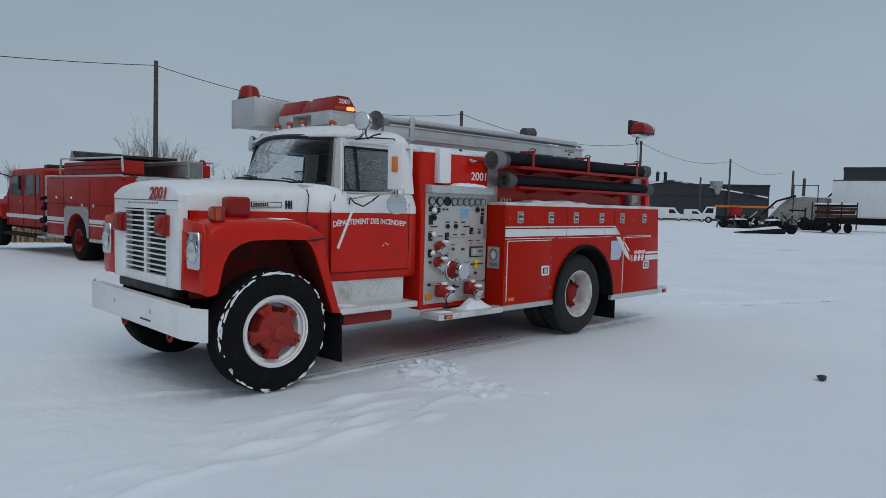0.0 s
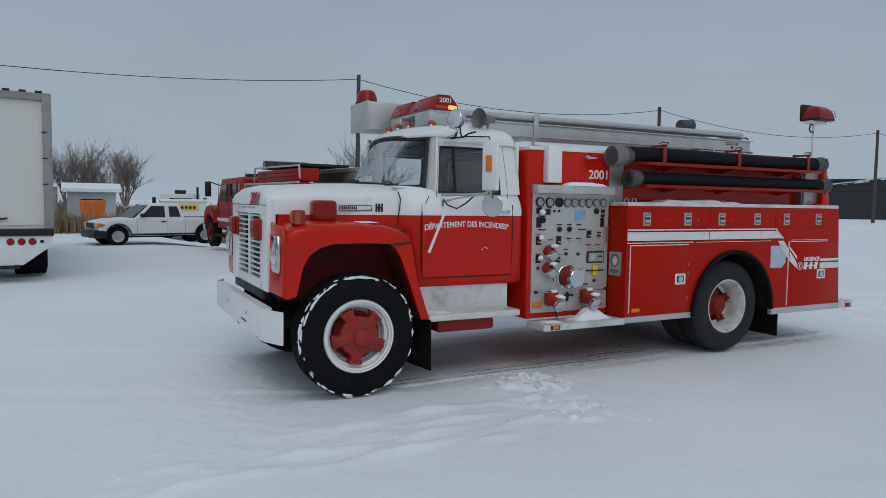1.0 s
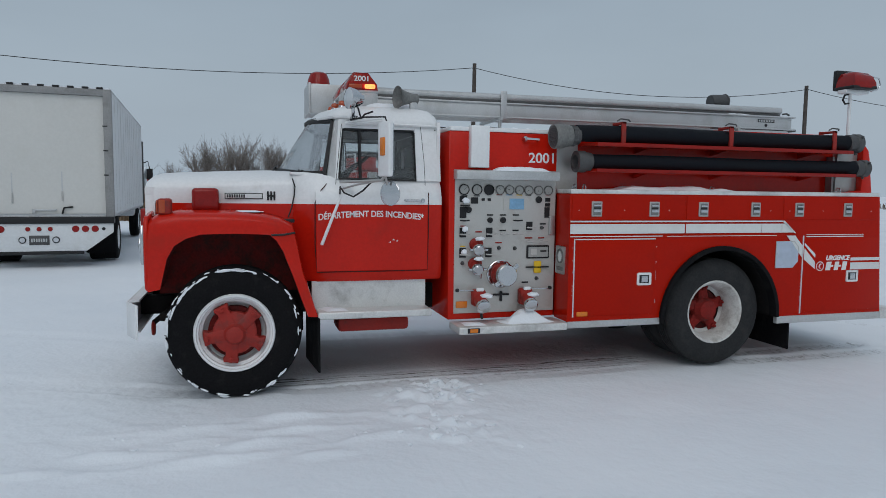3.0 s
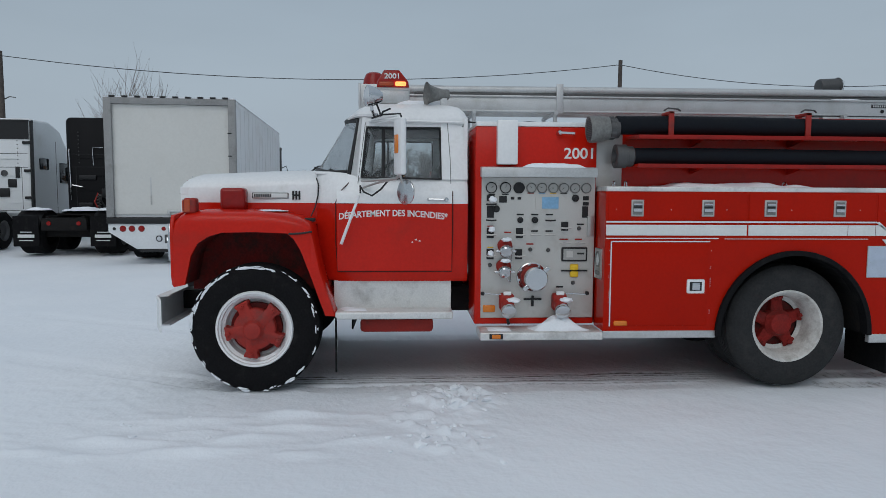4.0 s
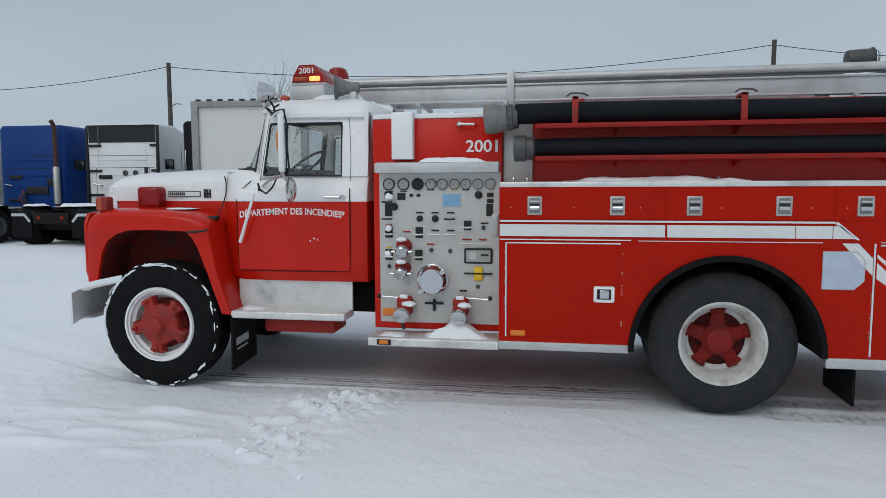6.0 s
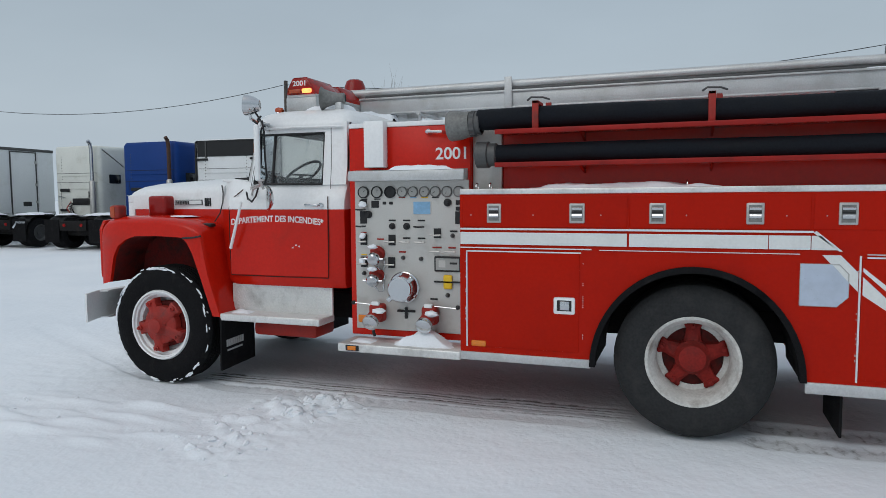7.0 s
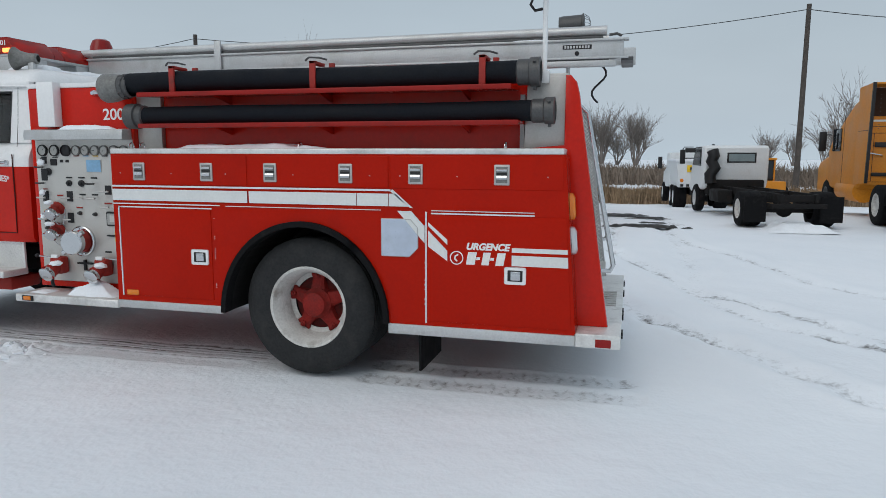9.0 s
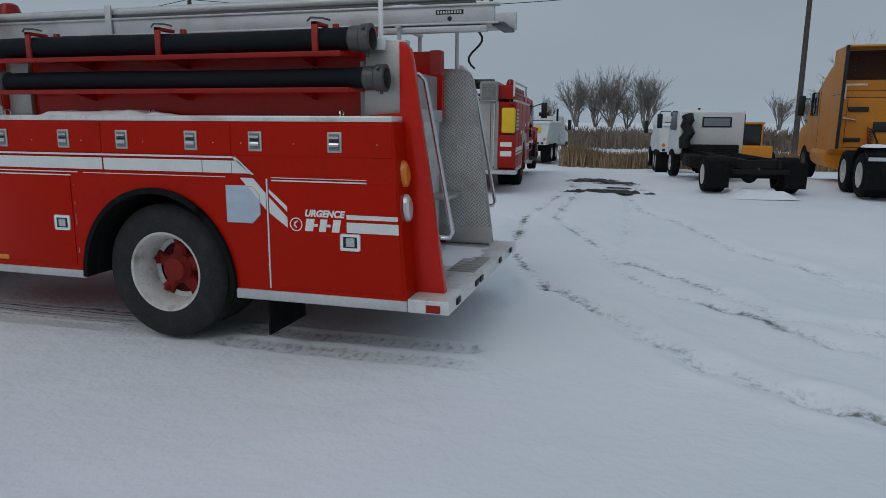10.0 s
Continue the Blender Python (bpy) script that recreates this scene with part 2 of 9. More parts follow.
def snow_ground_material():
    m = bpy.data.materials.new("driven_snow")
    m.use_nodes = True
    nt = m.node_tree
    n, l = nt.nodes, nt.links
    b = n["Principled BSDF"]
    co = n.new("ShaderNodeTexCoord")
    at = n.new("ShaderNodeAttribute")
    at.attribute_name = "wear"
    big, mid, fine = (n.new("ShaderNodeTexNoise") for _ in range(3))
    for node, scale, detail in ((big, 0.35, 5), (mid, 5.5, 6), (fine, 24.0, 4)):
        node.inputs["Scale"].default_value, node.inputs["Detail"].default_value = scale, detail
        l.new(co.outputs["Object"], node.inputs["Vector"])
    tone = n.new("ShaderNodeValToRGB")
    tone.color_ramp.elements[0].position, tone.color_ramp.elements[0].color = 0.25, (0.76, 0.80, 0.84, 1)
    tone.color_ramp.elements[1].position, tone.color_ramp.elements[1].color = 0.75, (0.86, 0.885, 0.91, 1)
    l.new(big.outputs["Fac"], tone.inputs["Fac"])
    # worn ground shows through as fine dark grains where wheels have pressed the snow away
    grit = n.new("ShaderNodeTexNoise")
    grit.inputs["Scale"].default_value, grit.inputs["Detail"].default_value, grit.inputs["Roughness"].default_value = 17.0, 5.0, 0.65
    l.new(co.outputs["Object"], grit.inputs["Vector"])
    part_of = n.new("ShaderNodeMath")
    part_of.operation = "MULTIPLY"
    part_of.inputs[1].default_value = 0.62
    l.new(at.outputs["Fac"], part_of.inputs[0])
    summ = n.new("ShaderNodeMath")
    summ.operation = "ADD"
    l.new(part_of.outputs[0], summ.inputs[0])
    l.new(grit.outputs["Fac"], summ.inputs[1])
    mr = n.new("ShaderNodeMapRange")
    mr.inputs["From Min"].default_value, mr.inputs["From Max"].default_value = 0.66, 0.92
    l.new(summ.outputs[0], mr.inputs["Value"])
    gain = n.new("ShaderNodeMath")
    gain.operation, gain.use_clamp = "MULTIPLY", True
    gain.inputs[1].default_value = 1.7
    l.new(at.outputs["Fac"], gain.inputs[0])
    mul = n.new("ShaderNodeMath")
    mul.operation = "MULTIPLY"
    l.new(mr.outputs[0], mul.inputs[0])
    l.new(gain.outputs[0], mul.inputs[1])
    # grey blended into the snow colour to darken the shade under the engine
    shade_at = n.new("ShaderNodeAttribute")
    shade_at.attribute_name = "under_shade"
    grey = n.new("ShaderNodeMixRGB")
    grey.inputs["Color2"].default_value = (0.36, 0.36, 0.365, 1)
    l.new(shade_at.outputs["Fac"], grey.inputs["Fac"])
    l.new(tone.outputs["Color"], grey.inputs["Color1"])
    mx = n.new("ShaderNodeMixRGB")
    mx.inputs["Color2"].default_value = (0.13, 0.125, 0.12, 1)
    l.new(mul.outputs[0], mx.inputs["Fac"])
    l.new(grey.outputs[0], mx.inputs["Color1"])
    l.new(mx.outputs[0], b.inputs["Base Color"])
    b.inputs["Roughness"].default_value = 0.75
    b.inputs["Specular IOR Level"].default_value = 0.25
    add = n.new("ShaderNodeMath")
    add.operation = "MULTIPLY_ADD"
    add.inputs[1].default_value = 2.5
    l.new(mid.outputs["Fac"], add.inputs[0])
    l.new(fine.outputs["Fac"], add.inputs[2])
    bp = n.new("ShaderNodeBump")
    bp.inputs["Strength"].default_value, bp.inputs["Distance"].default_value = 0.32, 0.02
    l.new(add.outputs[0], bp.inputs["Height"])
    l.new(bp.outputs[0], b.inputs["Normal"])
    return m


ROOF_DUSTED = material("snow_dusted_roof", (0.06, 0.065, 0.07), 0.8, 0, 0.2, 0.3, 4, 0, ((0.75, 0.78, 0.81), 0.44, 0.52, 0.3))
PLOUGH_GREY = material("weathered_plough_paint", (0.33, 0.33, 0.31), 0.7, 0, 0.2, 1.5, 12, 0.1, ((0.14, 0.13, 0.12), 0.48, 0.7, 1.4))
RIM_DIRTY = material("grimy_white_rim", (0.60, 0.59, 0.56), 0.55, 0, 0.12, 6, 60, 0.1, ((0.30, 0.27, 0.24), 0.5, 0.72, 7.0))
# pane colour stands in for the sky seen through the cab
PANE_SKYLIT = material("skylit_rear_pane", (0.20, 0.25, 0.26), 0.12, 0, 0.1)
TREAD_BASE = material("tread_plate_ground", (0.40, 0.40, 0.39), 0.5, 0.4, 0.12, 4, 70, 0.1, ((0.26, 0.26, 0.25), 0.5, 0.8, 5.0))
BLACK_CAB = material("black_cab_paint", (0.007, 0.007, 0.008), 0.5, 0, 0.15, 2, 30, 0, None, gloss=0.12)
BROWN_DARK = material("dark_brown_liner", (0.045, 0.018, 0.008), 0.7, 0, 0.2, 2, 20)
FRAME_GREY = material("grey_galvanised_frame", (0.30, 0.30, 0.295), 0.6, 0.1, 0.12, 3, 40, 0.1, ((0.18, 0.18, 0.17), 0.5, 0.8, 4.0))
DOOR_BEIGE = material("aged_door_paint", (0.64, 0.635, 0.60), 0.5, 0, 0.03, 0.7, 20, 0.0, ((0.56, 0.55, 0.50), 0.54, 0.84, 1.0))
SNOW = snow_ground_material()

# ---- building helpers ----


def link_mesh(name, bm, mat, parent=None, label="", sharp=35):
    me = bpy.data.meshes.new(name)
    bmesh.ops.recalc_face_normals(bm, faces=bm.faces)
    bm.to_mesh(me)
    bm.free()
    for p in me.polygons:
        p.use_smooth = True
    me.set_sharp_from_angle(angle=radians(sharp))
    me.materials.append(mat)
    ob = new(name, me)
    ob.parent = parent
    if label:
        ob["label"] = label
    return ob


def part(name, bm, mat, parent, label="", sharp=35):
    return link_mesh(name, bm, mat, parent, label, sharp)


def thing(name, label, category, group="", kind="", at=None):
    ob = new(name)
    ob.empty_display_size = 0.2
    if at is not None:
        ob.matrix_basis = at
    return tagged(ob, label, category, group, kind)


def box(x0, x1, y0, y1, z0, z1, b=0.0, seg=2, bm=None, m=None):
    bm = bm or bmesh.new()
    got = bmesh.ops.create_cube(bm, size=1.0)["verts"]
    bmesh.ops.transform(bm, verts=got, matrix=Matrix.Translation(((x0 + x1) / 2, (y0 + y1) / 2, (z0 + z1) / 2)) @ Matrix.Diagonal((abs(x1 - x0), abs(y1 - y0), abs(z1 - z0), 1)))
    if b:
        edges = list({e for v in got for e in v.link_edges})
        res = bmesh.ops.bevel(bm, geom=edges, offset=b, segments=seg, affect="EDGES", profile=0.5)
        got = list({v for f in res["faces"] for v in f.verts} | {v for v in got if v.is_valid})
    if m is not None:
        bmesh.ops.transform(bm, verts=got, matrix=m)
    return bm


def basis(d):
    d = Vector(d).normalized()
    u = d.cross(Vector((0, 0, 1)) if abs(d.z) < 0.95 else Vector((1, 0, 0))).normalized()
    return d, u, d.cross(u)


def lathe(origin, axis, profile, seg=20, bm=None, start=0.0):
    """Turns (radius, distance along the axis) pairs round the axis; a radius of 0 closes the end."""
    bm = bm or bmesh.new()
    d, u, v = basis(axis)
    o = Vector(origin)
    rings = []
    for r, a in profile:
        if r <= 1e-5:
            rings.append([bm.verts.new(o + d * a)])
        else:
            rings.append([bm.verts.new(o + d * a + (u * math.cos(w) + v * math.sin(w)) * r) for w in (start + 2 * math.pi * i / seg for i in range(seg))])
    for p, q in zip(rings, rings[1:]):
        for i in range(seg):
            j = (i + 1) % seg
            if len(p) == 1 and len(q) == 1:
                continue
            if len(p) == 1:
                bm.faces.new((p[0], q[i], q[j]))
            elif len(q) == 1:
                bm.faces.new((p[i], p[j], q[0]))
            else:
                bm.faces.new((p[i], p[j], q[j], q[i]))
    return bm


def rod(p0, p1, r, seg=10, r2=None, bm=None):
    p0, p1 = Vector(p0), Vector(p1)
    n = (p1 - p0).length
    r2 = r if r2 is None else r2
    return lathe(p0, p1 - p0, [(0, 0), (r, 0), (r2, n), (0, n)], seg, bm)


def tube(points, r, seg=8, bm=None, radii=None):
    """A bent rod through the points."""
    bm = bm or bmesh.new()
    pts = [Vector(p) for p in points]
    rings, u = [], None
    for i, p in enumerate(pts):
        d = (pts[min(i + 1, len(pts) - 1)] - pts[max(i - 1, 0)]).normalized()
        if u is None:
            u = basis(d)[1]
        u = (u - d * u.dot(d)).normalized()
        v = d.cross(u)
        rr = radii[i] if radii else r
        rings.append([bm.verts.new(p + (u * math.cos(w) + v * math.sin(w)) * rr) for w in (2 * math.pi * k / seg for k in range(seg))])
    for p, q in zip(rings, rings[1:]):
        for k in range(seg):
            bm.faces.new((p[k], p[(k + 1) % seg], q[(k + 1) % seg], q[k]))
    bm.faces.new(rings[0][::-1])
    bm.faces.new(rings[-1])
    return bm


def prism(poly, axis, a0, a1, b=0.0, seg=2, bm=None):
    """Extrudes a flat polygon along x, y or z. Its points are the two other coordinates in order."""
    bm = bm or bmesh.new()

    def put(p, a):
        return {"x": (a, p[0], p[1]), "y": (p[0], a, p[1]), "z": (p[0], p[1], a)}[axis]

    lo = [bm.verts.new(put(p, a0)) for p in poly]
    hi = [bm.verts.new(put(p, a1)) for p in poly]
    n = len(poly)
    fl, fh = bm.faces.new(lo[::-1]), bm.faces.new(hi)
    for i in range(n):
        bm.faces.new((lo[i], lo[(i + 1) % n], hi[(i + 1) % n], hi[i]))
    if b:
        edges = list(fl.edges) + list(fh.edges)
        bmesh.ops.recalc_face_normals(bm, faces=bm.faces)
        bmesh.ops.bevel(bm, geom=edges, offset=b, segments=seg, affect="EDGES", profile=0.5)
    return bm


def loft(loops, closed=True, caps=True, bm=None):
    bm = bm or bmesh.new()
    rings = [[bm.verts.new(p) for p in loop] for loop in loops]
    n = len(rings[0])
    for p, q in zip(rings, rings[1:]):
        for i in range(n if closed else n - 1):
            j = (i + 1) % n
            bm.faces.new((p[i], p[j], q[j], q[i]))
    if caps and closed:
        bm.faces.new(rings[0][::-1])
        bm.faces.new(rings[-1])
    return bm


def slab(poly, t, bm=None):
    """A plate of thickness t from a planar polygon in space."""
    bm = bm or bmesh.new()
    pts = [Vector(p) for p in poly]
    nrm = (pts[1] - pts[0]).cross(pts[2] - pts[0]).normalized() * t / 2
    lo, hi = [bm.verts.new(p - nrm) for p in pts], [bm.verts.new(p + nrm) for p in pts]
    n = len(pts)
    bm.faces.new(lo[::-1]), bm.faces.new(hi)
    for i in range(n):
        bm.faces.new((lo[i], lo[(i + 1) % n], hi[(i + 1) % n], hi[i]))
    return bm


def ring_sector(cy, cz, r0, r1, a0, a1, x0, x1, n=24, sy=1.0, bm=None):
    """A curved band in the yz plane between two radii, extruded along x; angles in degrees."""
    outer = [(cy + r1 * sy * math.cos(radians(a0 + (a1 - a0) * i / n)), cz + r1 * math.sin(radians(a0 + (a1 - a0) * i / n))) for i in range(n + 1)]
    inner = [(cy + r0 * sy * math.cos(radians(a1 + (a0 - a1) * i / n)), cz + r0 * math.sin(radians(a1 + (a0 - a1) * i / n))) for i in range(n + 1)]
    bm = bm or bmesh.new()
    for i in range(n):
        quad = [outer[i], outer[i + 1], inner[n - i - 1], inner[n - i]]
        prism(quad, "x", x0, x1, bm=bm)
    bmesh.ops.remove_doubles(bm, verts=bm.verts, dist=1e-5)
    return bm


def writing(text, size, m, mat, parent, name="lettering", spacing=1.0, shear=0.0, label="", bold=0.0, arc=0.0, width=0.0):
    """Flat raised lettering with the built-in font, baseline along local x, centred on m."""
    cu = bpy.data.curves.new("text", "FONT")
    cu.body, cu.size, cu.align_x, cu.align_y = text, size, "CENTER", "BOTTOM_BASELINE"
    cu.extrude, cu.offset, cu.shear, cu.space_character = 0.0008, bold, shear, spacing
    tmp = bpy.data.objects.new("text", cu)
    scene.collection.objects.link(tmp)
    dg = bpy.context.evaluated_depsgraph_get()
    me = bpy.data.meshes.new_from_object(tmp.evaluated_get(dg))
    bpy.data.objects.remove(tmp)
    bpy.data.curves.remove(cu)
    wide = max((abs(v.co.x) for v in me.vertices), default=1)
    sx = width / 2 / wide if width else 1.0
    for v in me.vertices:
        v.co.x *= sx
        v.co.y += arc * (1 - (v.co.x / (wide * sx)) ** 2)
    me.transform(m)
    me.materials.clear()
    me.materials.append(mat)
    ob = new(name, me)
    ob.parent = parent
    if label:
        ob["label"] = label
    return ob


SIDE = Matrix(((0, 0, 1, 0), (1, 0, 0, 0), (0, 1, 0, 0), (0, 0, 0, 1)))  # local x -> +y, y -> +z, z -> +x


def on_side(x, y, z):
    """The pose of lettering on a face that looks towards +x."""
    return Matrix.Translation((x, y, z)) @ SIDE


def snow_heap(x0, x1, y0, y1, z, h, seed, mat=None, name="snow_patch", label="wind-blown snow lying on the surface", nx=26, ny=26, rag=0.35, parent=None, edge=0.5, skirt=0.0):
    """A low irregular drift on a flat support."""
    bm = bmesh.new()
    grid = []
    for i in range(nx + 1):
        row = []
        for j in range(ny + 1):
            u, v = i / nx, j / ny
            x, y = x0 + (x1 - x0) * u, y0 + (y1 - y0) * v
            fall = min(u, 1 - u, v, 1 - v) * 2
            nz = noise.noise(Vector((x * 6 + seed, y * 6, seed * 1.7)))
            k = min(1.0, max(0.0, (fall + rag * (nz - 0.35)) / edge))
            k = k * k * (3 - 2 * k)
            zz = h * k * (0.75 + 0.35 * noise.noise(Vector((x * 3, y * 3 + seed, 4.2))) + 0.12 * noise.noise(Vector((x * 14, y * 14, seed))))
            row.append((bm.verts.new((x, y, z - 0.004 + zz - skirt * (1 - k))), k))
        grid.append(row)
    for i in range(nx):
        for j in range(ny):
            q = (grid[i][j], grid[i + 1][j], grid[i + 1][j + 1], grid[i][j + 1])
            if max(k for _, k in q) > 0.02:
                bm.faces.new([v for v, _ in q])
    bmesh.ops.delete(bm, geom=[v for v in bm.verts if not v.link_faces], context="VERTS")
    ob = link_mesh(name, bm, mat or SNOW_CAP, parent, "", 80)
    if parent is None:
        tagged(ob, label, "snow", "", "stuff")
    return ob

# ---- the ground ----


def spaced(stops, far_lo, far_hi, grow=1.16):
    """Grid lines: fine where the camera passes, widening to the horizon."""
    out = [stops[0][0]]
    for (a, step), (b, _) in zip(stops, stops[1:]):
        n = max(1, round((b - a) / step))
        out += [a + (b - a) * (i + 1) / n for i in range(n)]
    s, v = stops[-1][1], out[-1]
    while v < far_hi:
        s *= grow
        v += s
        out.append(v)
    s, v, front = stops[0][1], out[0], []
    while v > far_lo:
        s *= grow
        v -= s
        front.append(v)
    return front[::-1] + out


def near_line(x, y, ax, ay, bx, by):
    dx, dy = bx - ax, by - ay
    t = min(1.0, max(0.0, ((x - ax) * dx + (y - ay) * dy) / (dx * dx + dy * dy)))
    return math.hypot(x - ax - t * dx, y - ay - t * dy), t


# wheel ruts of other vehicles: start, end, half width, depth, bareness
TRAILS = [
    ([(-11.3, 6.1), (-6.7, 5.9), (-3.38, 6.25), (-1.55, 6.99), (-0.76, 7.57), (0.03, 8.02), (0.5, 8.38), (0.94, 8.98), (1.6, 10.2), (2.2, 12.0)], 0.15, 0.04, 0.78),
    ([(-11.3, 6.4), (-6.88, 6.38), (-3.28, 7.58), (-2.55, 8.23), (-1.67, 8.72), (-0.98, 9.11), (-0.75, 9.8), (0.3, 11.3)], 0.15, 0.035, 0.66),
    ([(-2.91, 7.58), (-1.55, 8.15), (-1.08, 8.63), (-0.68, 9.04), (-0.25, 9.37), (-0.01, 9.94), (0.9, 11.2)], 0.12, 0.03, 0.72),
    ([(-11.4, 7.5), (-8.13, 7.93), (-6.68, 8.56), (-4.27, 9.13), (-3.24, 9.83), (-2.5, 10.05), (-1.86, 10.71), (-0.5, 12.4)], 0.14, 0.035, 0.60),
    ([(-11.39, 7.5), (-6.46, 7.69), (-3.09, 7.58)], 0.22, 0.035, 0.46),
    ([(-11.0, 6.5), (-6.9, 6.48), (-5.0, 7.2)], 0.16, 0.03, 0.42),
    ([(-5.5, 6.6), (-9.5, 2.5)], 0.14, 0.02, 0.25), ([(-4.0, -2.0), (-9.0, 1.0)], 0.14, 0.02, 0.12),
    ([(-16.0, 24.0), (-0.3, 12.8), (1.3, 11.7), (4.0, 10.5)], 0.10, 0.03, 0.25), ([(-30.0, 36.0), (-11.3, 31.7), (2.0, 27.0)], 0.35, 0.04, 0.8),
    ([(-13.9, 6.0), (-12.4, 6.2), (-12.6, 7.9), (-14.4, 7.2)], 0.30, 0.02, 0.8),
]
RUTS = [(a, b, hw, deep, bare) for line, hw, deep, bare in TRAILS for a, b in zip(line, line[1:])]
# the engine's own tyre prints
PRINTS = [((1.02, 4.9), (0.98, 6.75), 0.12), ((0.70, 4.9), (0.66, 6.7), 0.12), ((1.00, 0.5), (1.0, 3.7), 0.10), ((-0.98, 0.6), (-0.98, 4.0), 0.1), ((0.92, -0.2), (-0.6, -3.4), 0.14), ((-1.0, -0.3), (-2.6, -3.6), 0.14)]


def ease(t):
    t = min(1.0, max(0.0, t))
    return t * t * (3 - 2 * t)


def ground_at(x, y):
    v = Vector((x, y, 0))
    far = math.hypot(x - 1, y - 3)
    soft = 0.5 + 0.5 * min(1.0, far / 6)
    z = 0.016 * soft * noise.noise(v * 0.7) + 0.010 * noise.noise(v * 2.3) + 0.004 * noise.noise(v * 7)
    if far > 9:
        z += min(1.0, (far - 9) / 10) * 0.10 * noise.noise(v * 0.22)
    # the yard falls away gently towards the reeds
    z -= 0.5 * ease((-16 - x) / 12) * ease((y + 0.5) / 4) * ease((62 - y) / 20)
    wear = 0.0
    if far < 42:
        wob = 0.07 * noise.noise(Vector((x * 0.6, y * 0.6, 9))) + 0.05 * noise.noise(Vector((x * 3, y * 3, 2)))
        for a, b, hw, deep, bare in RUTS:
            d, _ = near_line(x + wob, y - wob * 0.5, *a, *b)
            if d < hw * 3:
                k = math.exp(-((d / hw) ** 2))
                z += 0.022 * k * bare * noise.noise(v * 6.5) + 0.9 * (-deep * k + 0.4 * deep * math.exp(-(((d - hw * 1.7) / (hw * 0.6)) ** 2)))
                thin = math.exp(-((d / 0.05) ** 2)) * max(0.0, min(1.0, 0.45 + 1.4 * noise.noise(v * 2.1)))
                wear = max(wear, bare * (0.48 * k * (0.85 + 0.6 * noise.noise(v * 1.7)) + 0.34 * thin))
        for a, b, hw in PRINTS:
            d, t = near_line(x, y, *a, *b)
            if d < hw * 1.6:
                k = 1 / (1 + math.exp((d - hw) / 0.012))
                z += -0.016 * k + 0.007 * math.exp(-(((d - hw * 1.15) / 0.03) ** 2))
                along = t * math.hypot(b[0] - a[0], b[1] - a[1])
                z += 0.006 * k * math.sin(along * 52 + (14 if d > hw * 0.4 else 0) * d)
                wear = max(wear, k * ((0.20 + 0.26 * max(0.0, math.sin(along * 70 + (16 if d > hw * 0.4 else 0) * d))) if y > 4.6 else 0.12))
    # shade under the engine itself, painted as a mottled grey in the snow
    under_shade = 0.0
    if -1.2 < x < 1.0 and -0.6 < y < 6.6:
        under_shade = max(0.0, min(1.0, (1.0 - x) / 0.5, (1.2 + x) / 0.4, (y + 0.6) / 0.6, (6.6 - y) / 0.5)) * (0.55 + 0.30 * noise.noise(Vector((x * 2.0, y * 0.5, 0))))
    # straight, narrow lines pressed by the engine's own wheels
    if 0.1 < y < 4.1 and 0.5 < x < 1.1:
        fade = min(1.0, (y - 0.1) / 0.2) * min(1.0, (4.1 - y) / 0.2)
        for cx, wide, dark in ((0.82, 0.014, 0.95), (0.70, 0.018, 0.9), (0.76, 0.011, 0.7), (0.92, 0.012, 0.6), (0.62, 0.03, 0.6)):
            k = fade * math.exp(-(((x - cx + 0.012 * y) / wide) ** 2))
            z -= 0.010 * k
            wear = max(wear, k * dark * (0.75 + 0.6 * noise.noise(Vector((cx * 9, y * 1.3, 0)))))
    # scuffed snow beside the engine: broken plates of crust and scraped crests
    for cx, cy, rx, ry, high in ((1.30, 1.62, 0.34, 0.40, 0.085), (2.15, 1.56, 0.48, 0.34, 0.060), (1.72, 1.40, 0.45, 0.40, 0.040), (-0.35, -0.45, 0.75, 0.25, 0.040)):
        sx, sy = (x - cx) / rx, (y - cy) / ry
        k = math.exp(-((sx * sx + sy * sy) ** 1.5))
        if k > 0.01:
            warp = 0.35 * noise.noise(v * 6)
            far2, cells = noise.voronoi(Vector((x * 9 + warp, y * 7 - warp, cx)))
            high_cell = noise.cell(cells[0] * 37.1)
            plate = min(1.0, (far2[1] - far2[0]) * 4.0) * max(0.0, 0.55 * high_cell + 0.25) + 0.5 * max(0.0, noise.noise(v * 3.4))
            z += k * high * plate
    for cx, slope, wide, y0, y1 in ((2.10, 0.04, 0.10, -1.9, 1.3), (1.70, 0.0, 0.08, -1.0, 1.2), (2.36, 0.02, 0.09, -2.2, 0.9), (1.90, 0.03, 0.06, -0.9, 1.0)):
        if y0 < y < y1:
            mid = cx + slope * (y + 1) + 0.05 * noise.noise(Vector((0, y * 1.5, cx)))
            k = math.exp(-(((x - mid) / wide) ** 2)) * min(1.0, (y - y0) / 0.4, (y1 - y) / 0.4)
            z += 0.042 * k * max(0.0, 0.35 + 1.3 * noise.noise(Vector((x * 7, y * 2.2, 3)))) + 0.006 * k * noise.noise(v * 20)
    sx, sy = (x - 1.2) / 1.6, (y + 1.2) / 1.6
    k = math.exp(-(sx * sx + sy * sy))
    z += k * 0.010 * noise.noise(v * 9)
    return z - 0.012, wear, under_shade


